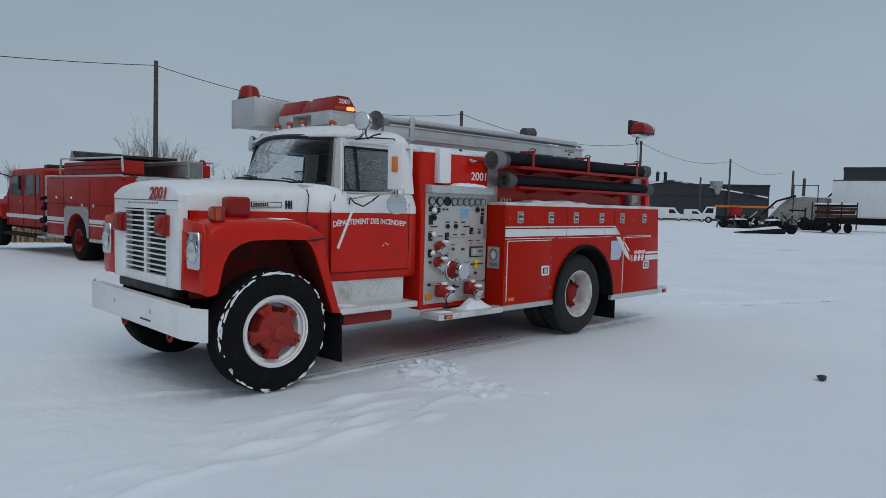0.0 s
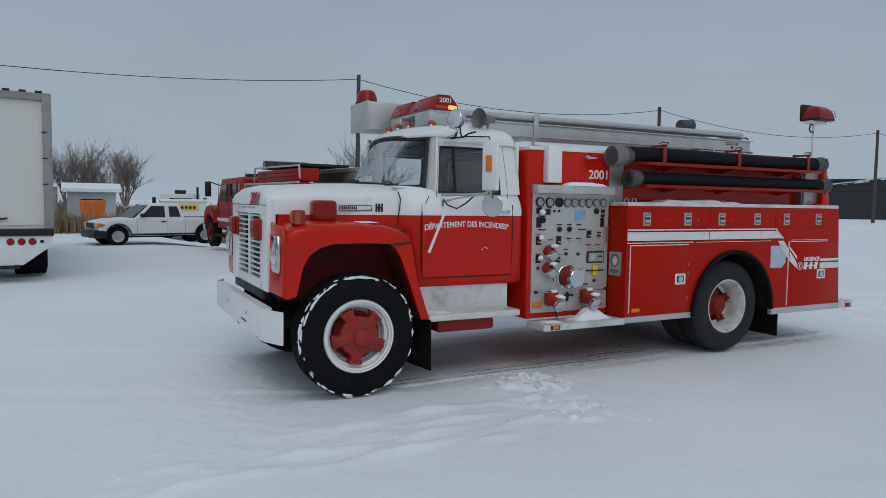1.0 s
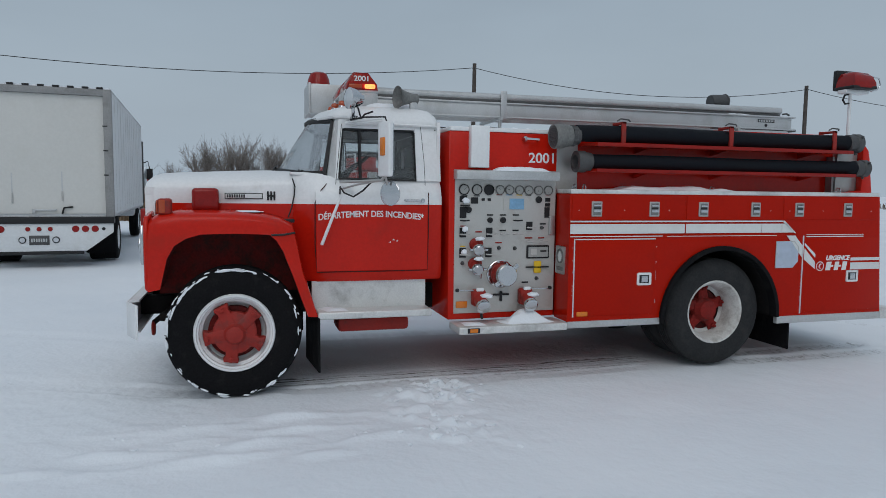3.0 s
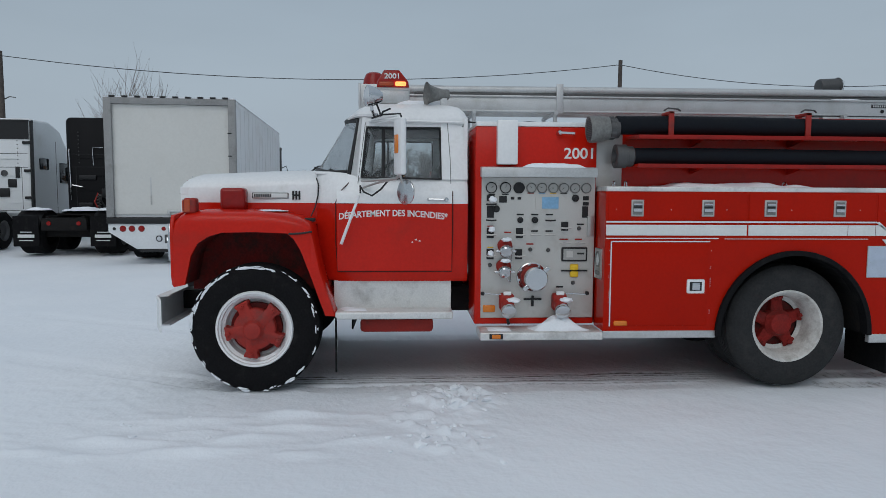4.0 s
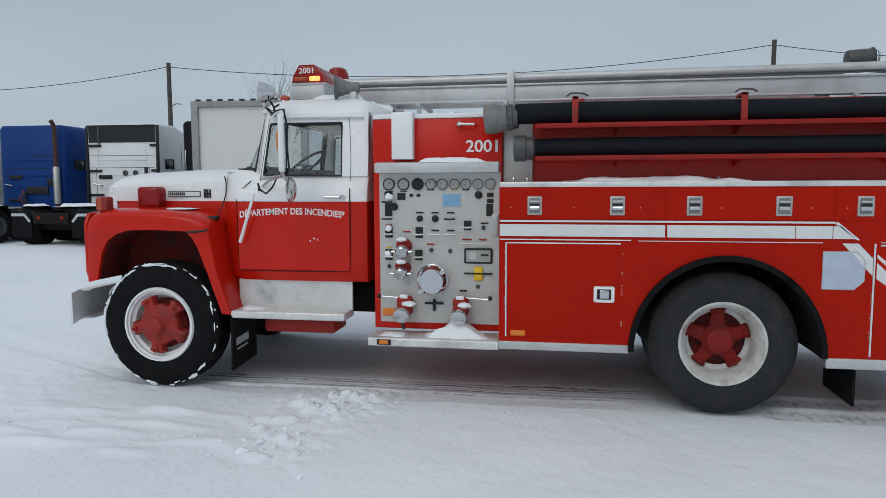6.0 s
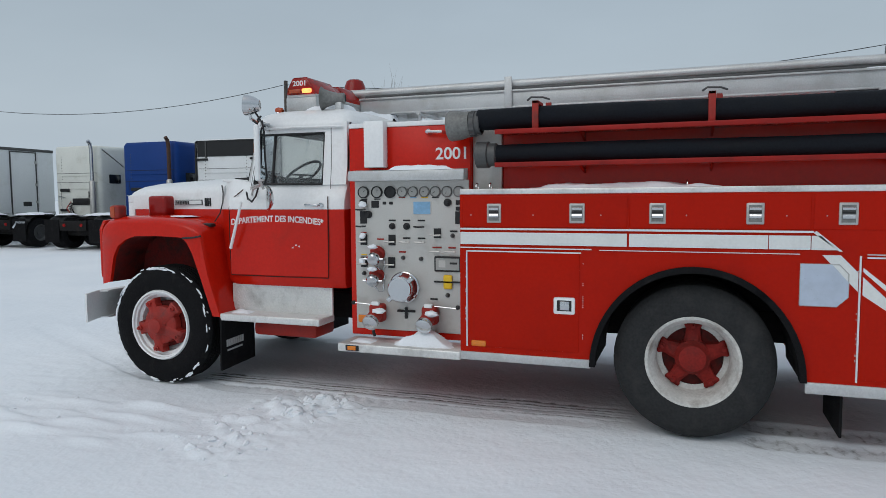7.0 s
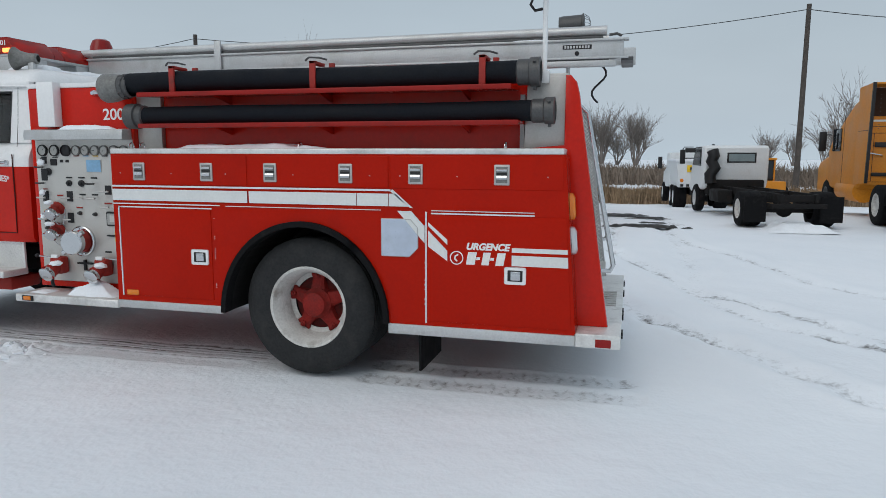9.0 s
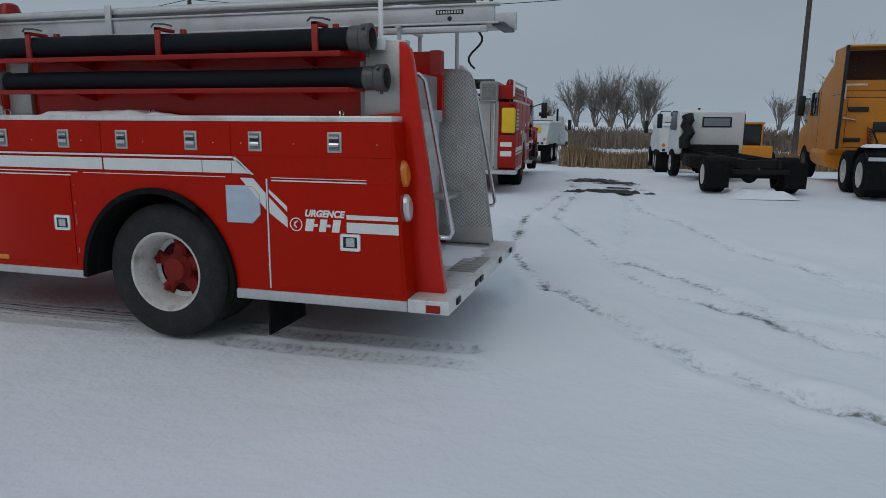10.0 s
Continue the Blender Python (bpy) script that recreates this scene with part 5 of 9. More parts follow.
for u, v, r in ((0.835, 0.135, 0.03), (0.345, 0.295, 0.025), (0.475, 0.295, 0.027), (0.13, 0.215, 0.03)):
    y, z = at_panel(u, v)
    part("knob", lathe((PX, y, z), (1, 0, 0), [(r, 0), (r, 0.014), (r * 0.6, 0.018), (r * 0.55, 0.03), (0, 0.032)], 16), BLACK, panel)
for u, v in ((0.08, 0.625), (0.44, 0.51), (0.60, 0.515), (0.875, 0.355), (0.83, 0.755)):
    y, z = at_panel(u, v)
    part("drain_knob", lathe((PX, y, z), (1, 0, 0), [(0.018, 0), (0.016, 0.012), (0.010, 0.03), (0, 0.032)], 12), ALU_DARK, panel)


def outlet(u, v, r, drop, cap_mat=WHITE, name="hose_outlet", tilt=0.0):
    y, z = at_panel(u, v)
    ax = Vector((1, 0.0, -drop)).normalized()
    o = part(name, lathe((PX, y, z), ax, [(r * 1.35, 0), (r * 1.35, 0.02), (r, 0.03), (r, 0.055), (r * 1.1, 0.06), (r * 1.1, 0.085)], 24), RED_DULL, panel, "red hose outlet with a capped end")
    end = Vector((PX, y, z)) + ax * 0.08
    c = part("cap", lathe(end, ax, [(r * 1.08, 0), (r * 1.15, 0.01), (r * 1.15, 0.035), (r * 0.95, 0.045), (0, 0.047)], 20), CHROME, o, "chrome cap with lugs")
    for k in range(2):
        d, a, b = basis(ax)
        e = end + ax * 0.02 + a * (r * 1.15) * (1 if k else -1)
        part("lug", rod(e, e + a * 0.03 * (1 if k else -1), 0.011, 8), CHROME, c)
    return o


outlet(0.21, 0.475, 0.046, 0.55)
outlet(0.20, 0.625, 0.046, 0.55)
for a, b in (((0.21, 0.53), (0.27, 0.57)), ((0.20, 0.68), (0.26, 0.72))):
    (y0, z0), (y1, z1) = at_panel(*a), at_panel(*b)
    part("cap_chain", tube([(PX + 0.1, y0, z0), (PX + 0.06, y0 + 0.04, z0 - 0.07), (PX + 0.02, y1, z1 - 0.03), (PX + 0.004, y1 + 0.01, z1 + 0.10)], 0.004, 5), CHROME, panel)
# large suction inlet
y, z = at_panel(0.452, 0.712)
su = part("suction_inlet", lathe((PX, y, z), (1, 0.12, 0), [(0.095, 0), (0.095, 0.02), (0.088, 0.025), (0.088, 0.12)], 32), RED_DULL, panel, "large red suction inlet with a polished cap")
part("flange", lathe((PX + 0.001, y, z), (1, 0, 0), [(0.125, 0), (0.125, 0.02), (0.116, 0.026), (0.095, 0.022), (0.093, 0.012)], 32), CHROME, su)
for k in range(8):
    a = math.pi * k / 4 + 0.2
    part("bolt", lathe((PX + 0.02, y + 0.107 * math.cos(a), z + 0.107 * math.sin(a)), (1, 0, 0), [(0.011, 0), (0.011, 0.009), (0, 0.011)], 6), CHROME, su)
cap = part("cap", lathe((PX + 0.105, y + 0.0126, z), (1, 0.12, 0), [(0.090, 0), (0.096, 0.005), (0.096, 0.05), (0.088, 0.058), (0, 0.060)], 36), CHROME, su, "polished suction cap with two lugs")
for k in (1, -1):
    part("lug", box(PX + 0.115, PX + 0.15, y - 0.004, y + 0.034, z + (0.085 if k > 0 else -0.14), z + (0.14 if k > 0 else -0.085), 0.008, m=Matrix.Translation((0, y + 0.015, z)) @ Matrix.Rotation(radians(-48), 4, "X") @ Matrix.Translation((0, -y - 0.015, -z))), CHROME, cap)
# lower outlets with valves
for u in (0.225, 0.695):
    y, z = at_panel(u, 0.90)
    va = part("discharge_valve", box(PX, PX + 0.10, y - 0.06, y + 0.06, z - 0.06, z + 0.085, 0.025, 3), RED_DULL, panel, "red discharge valve with a chrome cap")
    part("valve_tag", box(PX + 0.07, PX + 0.105, y - 0.032, y + 0.032, z + 0.075, z + 0.105, 0.006), WHITE, va)
    part("elbow", lathe((PX + 0.09, y, z), (1, 0, -0.45), [(0.055, 0), (0.055, 0.06), (0.06, 0.07), (0.06, 0.09)], 20), RED_DULL, va)
    part("cap", lathe((PX + 0.165, y, z - 0.034), (1, 0, -0.45), [(0.058, 0), (0.062, 0.006), (0.062, 0.04), (0.045, 0.052), (0, 0.053)], 20), CHROME, va)
    part("drain_cock", tube([(PX + 0.13, y, z - 0.07), (PX + 0.135, y, z - 0.13), (PX + 0.13, y + 0.01, z - 0.16)], 0.013, 8), BLACK, va)
for (u0, u1) in ((0.01, 0.18), (0.74, 0.94)):
    (y0, z0), (y1, _) = at_panel(u0, 0.825), at_panel(u1, 0.825)
    bm = rod((PX + 0.07, y0, z0), (PX + 0.07, y1, z0 - 0.01), 0.006, 8)
    part("valve_lever", bm, CHROME, panel)
    yk = y0 if u0 < 0.5 else y1
    part("lever_knob", lathe((PX + 0.07, yk, z0), (0, -1 if u0 < 0.5 else 1, 0), [(0, -0.018), (0.016, -0.012), (0.018, 0), (0.014, 0.013), (0, 0.018)], 10), BLACK, panel)
y, z = at_panel(0.465, 0.875)
part("shutoff_cross", box(PX, PX + 0.02, y - 0.075, y + 0.075, z - 0.008, z + 0.008, 0.003, bm=box(PX, PX + 0.022, y - 0.01, y + 0.01, z - 0.06, z + 0.03, 0.003)), BLACK, panel)
y, z = at_panel(0.835, 0.545)
fr = part("flow_meter", box(PX, PX + 0.018, y - 0.11, y + 0.11, z - 0.06, z + 0.06, 0.01), BLACK, panel, "framed flow meter display")
part("display", box(PX + 0.018, PX + 0.021, y - 0.095, y + 0.095, z - 0.045, z + 0.045), GAUGE_FACE, fr)
part("display_print", box(PX + 0.021, PX + 0.0225, y - 0.07, y - 0.015, z - 0.025, z + 0.03), PANEL, fr)
part("display_print", box(PX + 0.021, PX + 0.0225, y + 0.02, y + 0.08, z + 0.0, z + 0.015), TEXT_BLACK, fr)
y, z = at_panel(0.835, 0.665)
part("yellow_tag", box(PX, PX + 0.02, y - 0.036, y + 0.036, z - 0.055, z + 0.055, 0.012), YELLOW_TAG, panel, "yellow plastic tag")
part("rail", box(PX, PX + 0.02, y - 0.11, y + 0.11, z - 0.006, z + 0.006), BLACK, panel)
y, z = at_panel(0.075, 0.945)
part("reflector", box(PX, PX + 0.015, y - 0.052, y + 0.052, z - 0.03, z + 0.03, 0.008), AMBER, panel, "amber reflector")
for k, (x, y, z, r, tall) in enumerate(((1.0, 1.98, 1.575, 0.030, 0.026), (1.0, 1.975, 1.325, 0.026, 0.024), (1.0, 1.97, 1.125, 0.026, 0.024), (1.09, 2.15, 0.745, 0.055, 0.022), (1.09, 2.59, 0.745, 0.055, 0.022), (1.06, 2.09, 1.245, 0.04, 0.018), (1.06, 2.085, 1.07, 0.04, 0.018))):
    bm = bmesh.new()
    for v in bmesh.ops.create_icosphere(bm, subdivisions=3, radius=1.0)["verts"]:
        n = 1 + 0.35 * noise.noise(v.co * 1.6 + Vector((k * 3, 0, 0)))
        v.co = Vector((x + v.co.x * r * 0.8 * n, y + v.co.y * r * n, z + v.co.z * tall * n))
    part("snow", bm, SNOW_CAP, panel, "small lump of snow")
part("plate_strip", box(PX, PX + 0.02, 2.785, 2.84, 1.27, 1.44, 0.004), STEEL, panel)
# upper side of the pump house
bm = tube([(0.95, 2.66, 2.115), (1.0, 2.65, 2.12), (1.0, 2.54, 2.125), (1.0, 2.53, 2.125)], 0.012, 8)
lathe((0.945, 2.535, 2.125), (1, 0, 0), [(0.025, 0), (0.025, 0.04), (0.015, 0.06), (0, 0.062)], 12, bm)
part("locker_handle", bm, CHROME, pump)
writing("2001", 0.125, on_side(0.9475, 2.715, 1.918), TEXT_WHITE, engine, "unit_number", 1.0, 0.0, "white unit number on the pump house", 0.002, 0, 0.268)
# running boards
for s in (1, -1):
    bm = box(min(s * 0.93, s * 1.235), max(s * 0.93, s * 1.235), 1.86, 2.865, 0.44, 0.505, 0.012, 3)
    rb = part("running_board", bm, TREAD, engine, "aluminium running board under the pump panel")
    part("marker_lamp", box(s * 1.238 - 0.006, s * 1.238 + 0.006, 1.935, 2.045, 0.452, 0.495, 0.004), BLACK, rb, "amber marker lamp")
    part("lens", box(s * 1.244 - 0.006, s * 1.244 + 0.006, 1.955, 2.025, 0.458, 0.49, 0.004), AMBER, rb)

# body
ARC = [(4.455 + 0.655 * math.cos(radians(a)), 0.47 + 0.70 * math.sin(radians(a))) for a in range(180, -1, -9)]
SKIN = [(2.865, 0.51), (3.795, 0.51)] + [p for p in ARC[1:-1]] + [(5.115, 0.47), (6.395, 0.47), (6.305, 1.645), (2.865, 1.645)]
for s in (1, -1):
    bm = prism(SKIN, "x", min(s * 1.19, s * 1.22), max(s * 1.19, s * 1.22))
    skin = part("body_side", bm, RED_BODY, engine, "red bodywork side with lockers and a wheel arch")
    part("body_front", box(min(s * 0.95, s * 1.19), max(s * 0.95, s * 1.19), 2.865, 2.885, 0.51, 1.645), RED_BODY, skin)
    # lamps and sloping rear face
    bm = slab([(s * 1.0, 6.395, 0.48), (s * 1.215, 6.39, 0.48), (s * 1.215, 6.30, 1.645), (s * 1.0, 6.305, 1.645)], 0.02)
    part("rear_face", bm, RED_BODY, skin)
    # wheel arch
    bm = ring_sector(4.455, 0.47, 0.660, 0.70, 0, 180, min(s * 1.16, s * 1.255), max(s * 1.16, s * 1.255), 28, 0.945)
    part("arch_flare", bm, RUBBER, engine, "black rubber wheel-arch flare", 30)
    bm = ring_sector(4.455, 0.47, 0.668, 0.684, 0, 180, min(s * 0.52, s * 1.17), max(s * 0.52, s * 1.17), 24, 0.945)
    box(s * 0.52 - 0.01, s * 0.52 + 0.01, 3.80, 5.10, 0.80, 1.15, bm=bm)
    part("wheel_well", bm, FRAME_BLACK, engine)
    # sills
    part("sill", box(min(s * 1.18, s * 1.232), max(s * 1.18, s * 1.232), 2.865, 3.80, 0.452, 0.512, 0.006), ALU, engine, "aluminium sill strip")
    part("sill", box(min(s * 1.18, s * 1.232), max(s * 1.18, s * 1.232), 5.11, 6.40, 0.40, 0.472, 0.006), ALU, engine, "aluminium sill strip")
    part("rear_mudflap", prism([(s * 0.62, 0.47), (s * 1.16, 0.47), (s * 1.16, 0.12), (s * 0.62, 0.12)], "y", 5.315, 5.331), RUBBER, engine)
bm = box(-1.19, 1.19, 2.885, 3.78, 0.512, 1.64)
box(-1.19, 1.19, 5.125, 5.96, 0.475, 1.64, bm=bm)
for s in (1, -1):
    box(min(s * 0.95, s * 1.19), max(s * 0.95, s * 1.19), 5.96, 6.29, 0.475, 1.64, bm=bm)
box(-0.5, 0.5, 3.78, 5.125, 0.8, 1.64, bm=bm)
box(-1.185, 1.185, 3.78, 5.125, 1.2, 1.64, bm=bm)
part("body_core", bm, RED_DULL, engine)

S = 1.22
# side lids, doors, seams, stripes
for y0, y1 in ((2.885, 4.03), (4.045, 5.115), (5.13, 6.30)):
    part("locker_lid", box(S - 0.001, S + 0.006, y0, y1, 1.415, 1.632, 0.003, 1), RED_BODY, engine, "red hinged locker lid")
DOORS = {}
for nm, y0, y1, z0, z1 in (("a", 2.925, 3.72, 0.555, 1.235), ("b", 5.395, 6.37, 0.505, 1.24)):
    poly = [(y0, z0), (y1, z0), (y1, z1), (y0, z1)] if nm == "a" else [(y0, z0), (6.375, z0), (6.325, z1), (y0, z1)]
    DOORS[nm] = part("locker_door", prism(poly, "x", S - 0.001, S + 0.006, 0.002), RED_BODY, engine, "red locker door with a recessed steel latch")
bm = box(S, S + 0.0075, 2.915, 3.73, 1.238, 1.247)
box(S, S + 0.0075, 2.912, 2.921, 0.55, 1.247, bm=bm)
box(S, S + 0.0075, 5.38, 5.39, 0.49, 1.26, bm=bm)
box(S, S + 0.0075, 5.42, 6.12, 1.245, 1.254, bm=bm)
box(S, S + 0.0075, 5.42, 6.12, 1.266, 1.271, bm=bm)
box(S, S + 0.0075, 3.85, 5.06, 1.262, 1.267, bm=bm)
part("trim", bm, STRIPE, engine)


def stripe(poly, name="stripe", mat=None):
    return part(name, prism(poly, "x", S + 0.004, S + 0.0085), mat or STRIPE, engine, "white reflective stripe")


for y0, y1 in ((2.87, 4.03), (4.045, 4.88), (4.885, 5.115)):
    stripe([(y0, 1.292), (y1, 1.292), (y1, 1.378), (y0, 1.378)])
stripe([(2.87, 1.395), (5.13, 1.395), (5.13, 1.408), (2.87, 1.408)])
stripe([(2.87, 1.264), (3.80, 1.264), (3.80, 1.272), (2.87, 1.272)])
stripe([(5.12, 1.292), (5.26, 1.292), (5.17, 1.378), (5.12, 1.378)])
stripe([(5.13, 1.395), (5.145, 1.408), (5.29, 1.285), (5.27, 1.285)])
stripe([(5.18, 1.262), (5.28, 1.262), (5.375, 1.16), (5.375, 1.045)])
stripe([(5.40, 1.135), (5.40, 1.025), (5.535, 0.93), (5.535, 1.0)])
stripe([(5.40, 1.19), (5.40, 1.165), (5.535, 1.04), (5.535, 1.075)])
stripe([(5.975, 0.915), (6.345, 0.915), (6.342, 0.985), (5.975, 0.985)])
stripe([(5.975, 1.005), (6.340, 1.005), (6.338, 1.035), (5.975, 1.035)])
writing("URGENCE", 0.062, on_side(S + 0.0075, 5.81, 1.015), TEXT_WHITE, engine, "lettering", 1.0, 0.25, "white italic lettering on the locker door", 0.003, 0, 0.315)
for y0, w in ((5.665, 0.06), (5.735, 0.025), (5.77, 0.05), (5.83, 0.025), (5.865, 0.055)):
    h = 0.085 if w > 0.03 else 0.018
    zc = 0.955
    part("number_bar", prism([(y0, zc - h / 2), (y0 + w, zc - h / 2), (y0 + w + h * 0.18, zc + h / 2), (y0 + h * 0.18, zc + h / 2)], "x", S + 0.004, S + 0.0085), TEXT_WHITE, engine)
part("phone_symbol", lathe((S + 0.005, 5.60, 0.955), (1, 0, 0), [(0.047, 0), (0.047, 0.003), (0.040, 0.003), (0.040, 0.0)], 24), TEXT_WHITE, engine)
part("phone_symbol", tube([(S + 0.007, 5.612, 0.978), (S + 0.007, 5.592, 0.968), (S + 0.007, 5.588, 0.948), (S + 0.007, 5.605, 0.932)], 0.006, 6), TEXT_WHITE, engine)
# latches of the lids
for y in (3.121, 3.702, 4.222, 4.803, 5.312, 5.902):
    la = part("lid_latch", box(S + 0.004, S + 0.016, y - 0.052, y + 0.052, 1.445, 1.58, 0.006, 2), STEEL, engine, "steel lift latch")
    part("recess", box(S + 0.0155, S + 0.0172, y - 0.038, y + 0.038, 1.460, 1.566), GREY_CAST, la)
    part("paddle", prism([(S + 0.016, 1.478), (S + 0.024, 1.484), (S + 0.027, 1.497), (S + 0.022, 1.508), (S + 0.016, 1.510)], "y", y - 0.034, y + 0.034), CHROME, la)
    part("paddle", prism([(S + 0.016, 1.530), (S + 0.024, 1.536), (S + 0.026, 1.548), (S + 0.016, 1.556)], "y", y - 0.034, y + 0.034), CHROME, la)
    part("gap", box(S + 0.0165, S + 0.0185, y - 0.035, y + 0.035, 1.513, 1.527), BLACK, la)
for y, z, d in ((3.62, 0.878, "a"), (6.00, 0.85, "b")):
    la = part("door_latch", box(S + 0.004, S + 0.014, y - 0.073, y + 0.073, z - 0.058, z + 0.058, 0.012, 2), WHITE, DOORS[d], "flush door latch in a pale plate")
    part("recess", box(S + 0.0135, S + 0.0152, y - 0.05, y + 0.05, z - 0.037, z + 0.037), BLACK, la)
    part("paddle", box(S + 0.014, S + 0.02, y - 0.03, y + 0.035, z - 0.03, z + 0.03, 0.004), CHROME, la)
part("reflector", box(S, S + 0.012, 2.95, 3.06, 0.555, 0.598, 0.01), AMBER, engine, "amber side reflector")
part("fuel_plate", prism([(5.065, 0.95), (5.265, 0.95), (5.325, 1.01), (5.325, 1.10), (5.235, 1.205), (5.065, 1.205)], "x", S, S + 0.011), POLISHED, engine, "polished octagonal steel plate")
bm = tube([(S + 0.006, y, z) for y, z in ((5.065, 0.95), (5.265, 0.95), (5.325, 1.01), (5.325, 1.15), (5.275, 1.205), (5.065, 1.205), (5.065, 0.95))], 0.005, 5)
part("plate_edge", bm, STEEL, engine)
bm = bmesh.new()
rnd = random.Random(8)
for i in range(34):
    y, z = rnd.choice((2.905, 3.745, 5.375)), rnd.uniform(0.6, 1.2)
    lathe((S, y, z), (1, 0, 0), [(0.004, 0), (0.003, 0.003), (0, 0.004)], 6, bm)
for y in (2.95, 3.4, 3.86, 4.4, 4.98, 5.2, 5.6, 6.2):
    lathe((S + 0.006, y, 1.50), (1, 0, 0), [(0.005, 0), (0.004, 0.003), (0, 0.004)], 6, bm)
part("rivets", bm, ALU, engine)["kind"] = "stuff"
# badge holder on the body front
cr = part("crest", box(0.985, 1.155, 2.853, 2.863, 0.925, 1.175, 0.012, 2), STEEL, engine, "steel plate with a worn crest")
part("crest_ring", lathe((1.07, 2.853, 1.085), (0, -1, 0), [(0.068, 0), (0.066, 0.006), (0.052, 0.006), (0.050, 0.0)], 20), GREY_CAST, cr)
part("crest_mark", prism([(1.035, 1.09), (1.07, 1.13), (1.105, 1.09), (1.085, 1.035), (1.055, 1.035)], "y", 2.847, 2.854, 0.002), STRIPE, cr)
part("crest_foot", box(1.01, 1.13, 2.848, 2.854, 0.955, 0.99, 0.003), GREY_CAST, cr)

# deck and hose trays above the lockers
for s in (1, -1):
    part("deck", box(min(s * 0.86, s * 1.225), max(s * 0.86, s * 1.225), 2.865, 6.30 if s > 0 else 6.0, 1.645, 1.685, 0.008), TREAD, engine, "aluminium tread-plate deck")
for s in (1, -1):
    part("hose_bed_wall", box(s * 0.83 - 0.03, s * 0.83 + 0.03, 3.09, 6.05, 1.685, 2.28, 0.004, 1), RED, engine, "red hose-bed side wall")
for y0, y1 in ((2.865, 3.09), (6.05, 6.29)):
    for s in ((1, -1) if y0 < 6 else (1,)):
        part("end_panel", box(s * 0.86 - 0.04, s * 0.86 + 0.04, y0, y1, 1.685, 2.19, 0.006), STEEL, engine, "stainless hose-bed end panel")
part("hose_bed_floor", box(-0.80, 0.80, 2.865, 6.05, 1.645, 1.75), ALU, engine)
part("hose_bed_front", box(-0.80, 0.80, 2.865, 2.90, 1.75, 2.18), RED, engine)
part("hose_bed_rear", box(-0.80, 0.80, 5.98, 6.02, 0.5, 1.75), TREAD, engine)
for z, y0, y1 in ((2.095, 3.12, 5.95), (1.865, 3.12, 6.0)):
    bm = prism([(0.86, z - 0.012), (1.20, z - 0.026), (1.212, z - 0.004), (1.20, z + 0.002), (0.86, z + 0.012)], "y", y0, y1)
    tr = part("hose_tray", bm, RED, engine, "red hose tray")
    part("tray_lip", box(1.200, 1.214, y0, y1, z - 0.030, z + 0.004, 0.006), RED_LIP_SHADE, tr)
    for y in (3.7, 4.55, 5.6):
        part("tray_gusset", prism([(0.86, z - 0.012), (1.10, z - 0.022), (0.86, z - 0.07)], "y", y - 0.008, y + 0.008), RED, tr)


def suction_hose(name, x, z, y0, y1, r, label, sag):
    n = 150
    pts, radii = [], []
    for i in range(n + 1):
        t = i / n
        pts.append((x, y0 + (y1 - y0) * t, z + sag * math.sin(t * math.pi * 2.2) * 0.5))
        radii.append(r * (1.0 + 0.018 * (i % 2)))
    h = part(name, tube(pts, r, 18, radii=radii), HOSE, engine, label, 60)
    part("coupling", lathe((x, y1 - 0.03, z), (0, 1, 0), [(r * 1.02, 0), (r * 1.15, 0.01), (r * 1.15, 0.08), (r * 1.28, 0.09), (r * 1.30, 0.15), (r * 0.95, 0.155), (r * 0.9, 0.06), (0, 0.05)], 24), ALU_DARK, h, "dark metal coupling")
    for a in (0.6, 2.7, 4.8):
        part("lug", rod((x + r * 1.25 * math.cos(a), y1 + 0.09, z + r * 1.25 * math.sin(a)), (x + r * 1.55 * math.cos(a), y1 + 0.09, z + r * 1.55 * math.sin(a)), 0.012, 8), ALU_DARK, h)
    return h


up = suction_hose("upper_suction_hose", 1.09, 2.18, 2.97, 6.00, 0.074, "black suction hose with a strainer, strapped on its tray", 0.012)
bm = lathe((1.09, 2.745, 2.145), (0, 1, 0.06), [(0.0, 0.012), (0.092, 0.008), (0.104, 0.0), (0.110, 0.012), (0.106, 0.09), (0.098, 0.12), (0.092, 0.165), (0.06, 0.17)], 28)
st = part("strainer", bm, GREY_CAST, up, "grey metal strainer")
bm = lathe((1.09, 2.91, 2.155), (0, 1, 0.06), [(0.07, 0), (0.088, 0.004), (0.090, 0.04), (0.083, 0.045), (0.083, 0.075), (0.076, 0.08)], 28)
for k in range(12):
    a = math.pi * k / 6
    box(1.09 + 0.086 * math.cos(a) - 0.008, 1.09 + 0.086 * math.cos(a) + 0.008, 2.912, 2.952, 2.157 + 0.086 * math.sin(a) - 0.008, 2.157 + 0.086 * math.sin(a) + 0.008, bm=bm)
part("strainer_coupling", bm, ALU_DARK, up, "dark ribbed coupling")
bm = bmesh.new()
for k in range(-6, 7):
    q = k * 0.0145
    hgt = math.sqrt(max(0.0, 0.092 ** 2 - q * q))
    tube([(1.09 + q, 2.749, 2.145 - hgt), (1.09 + q, 2.749, 2.145 + hgt)], 0.0026, 4, bm)
    tube([(1.09 - hgt, 2.747, 2.145 + q), (1.09 + hgt, 2.747, 2.145 + q)], 0.0026, 4, bm)
part("strainer_mesh", bm, ALU_DARK, up)
lo = suction_hose("lower_suction_hose", 1.10, 1.93, 3.09, 6.10, 0.068, "black suction hose on the lower tray", 0.008)
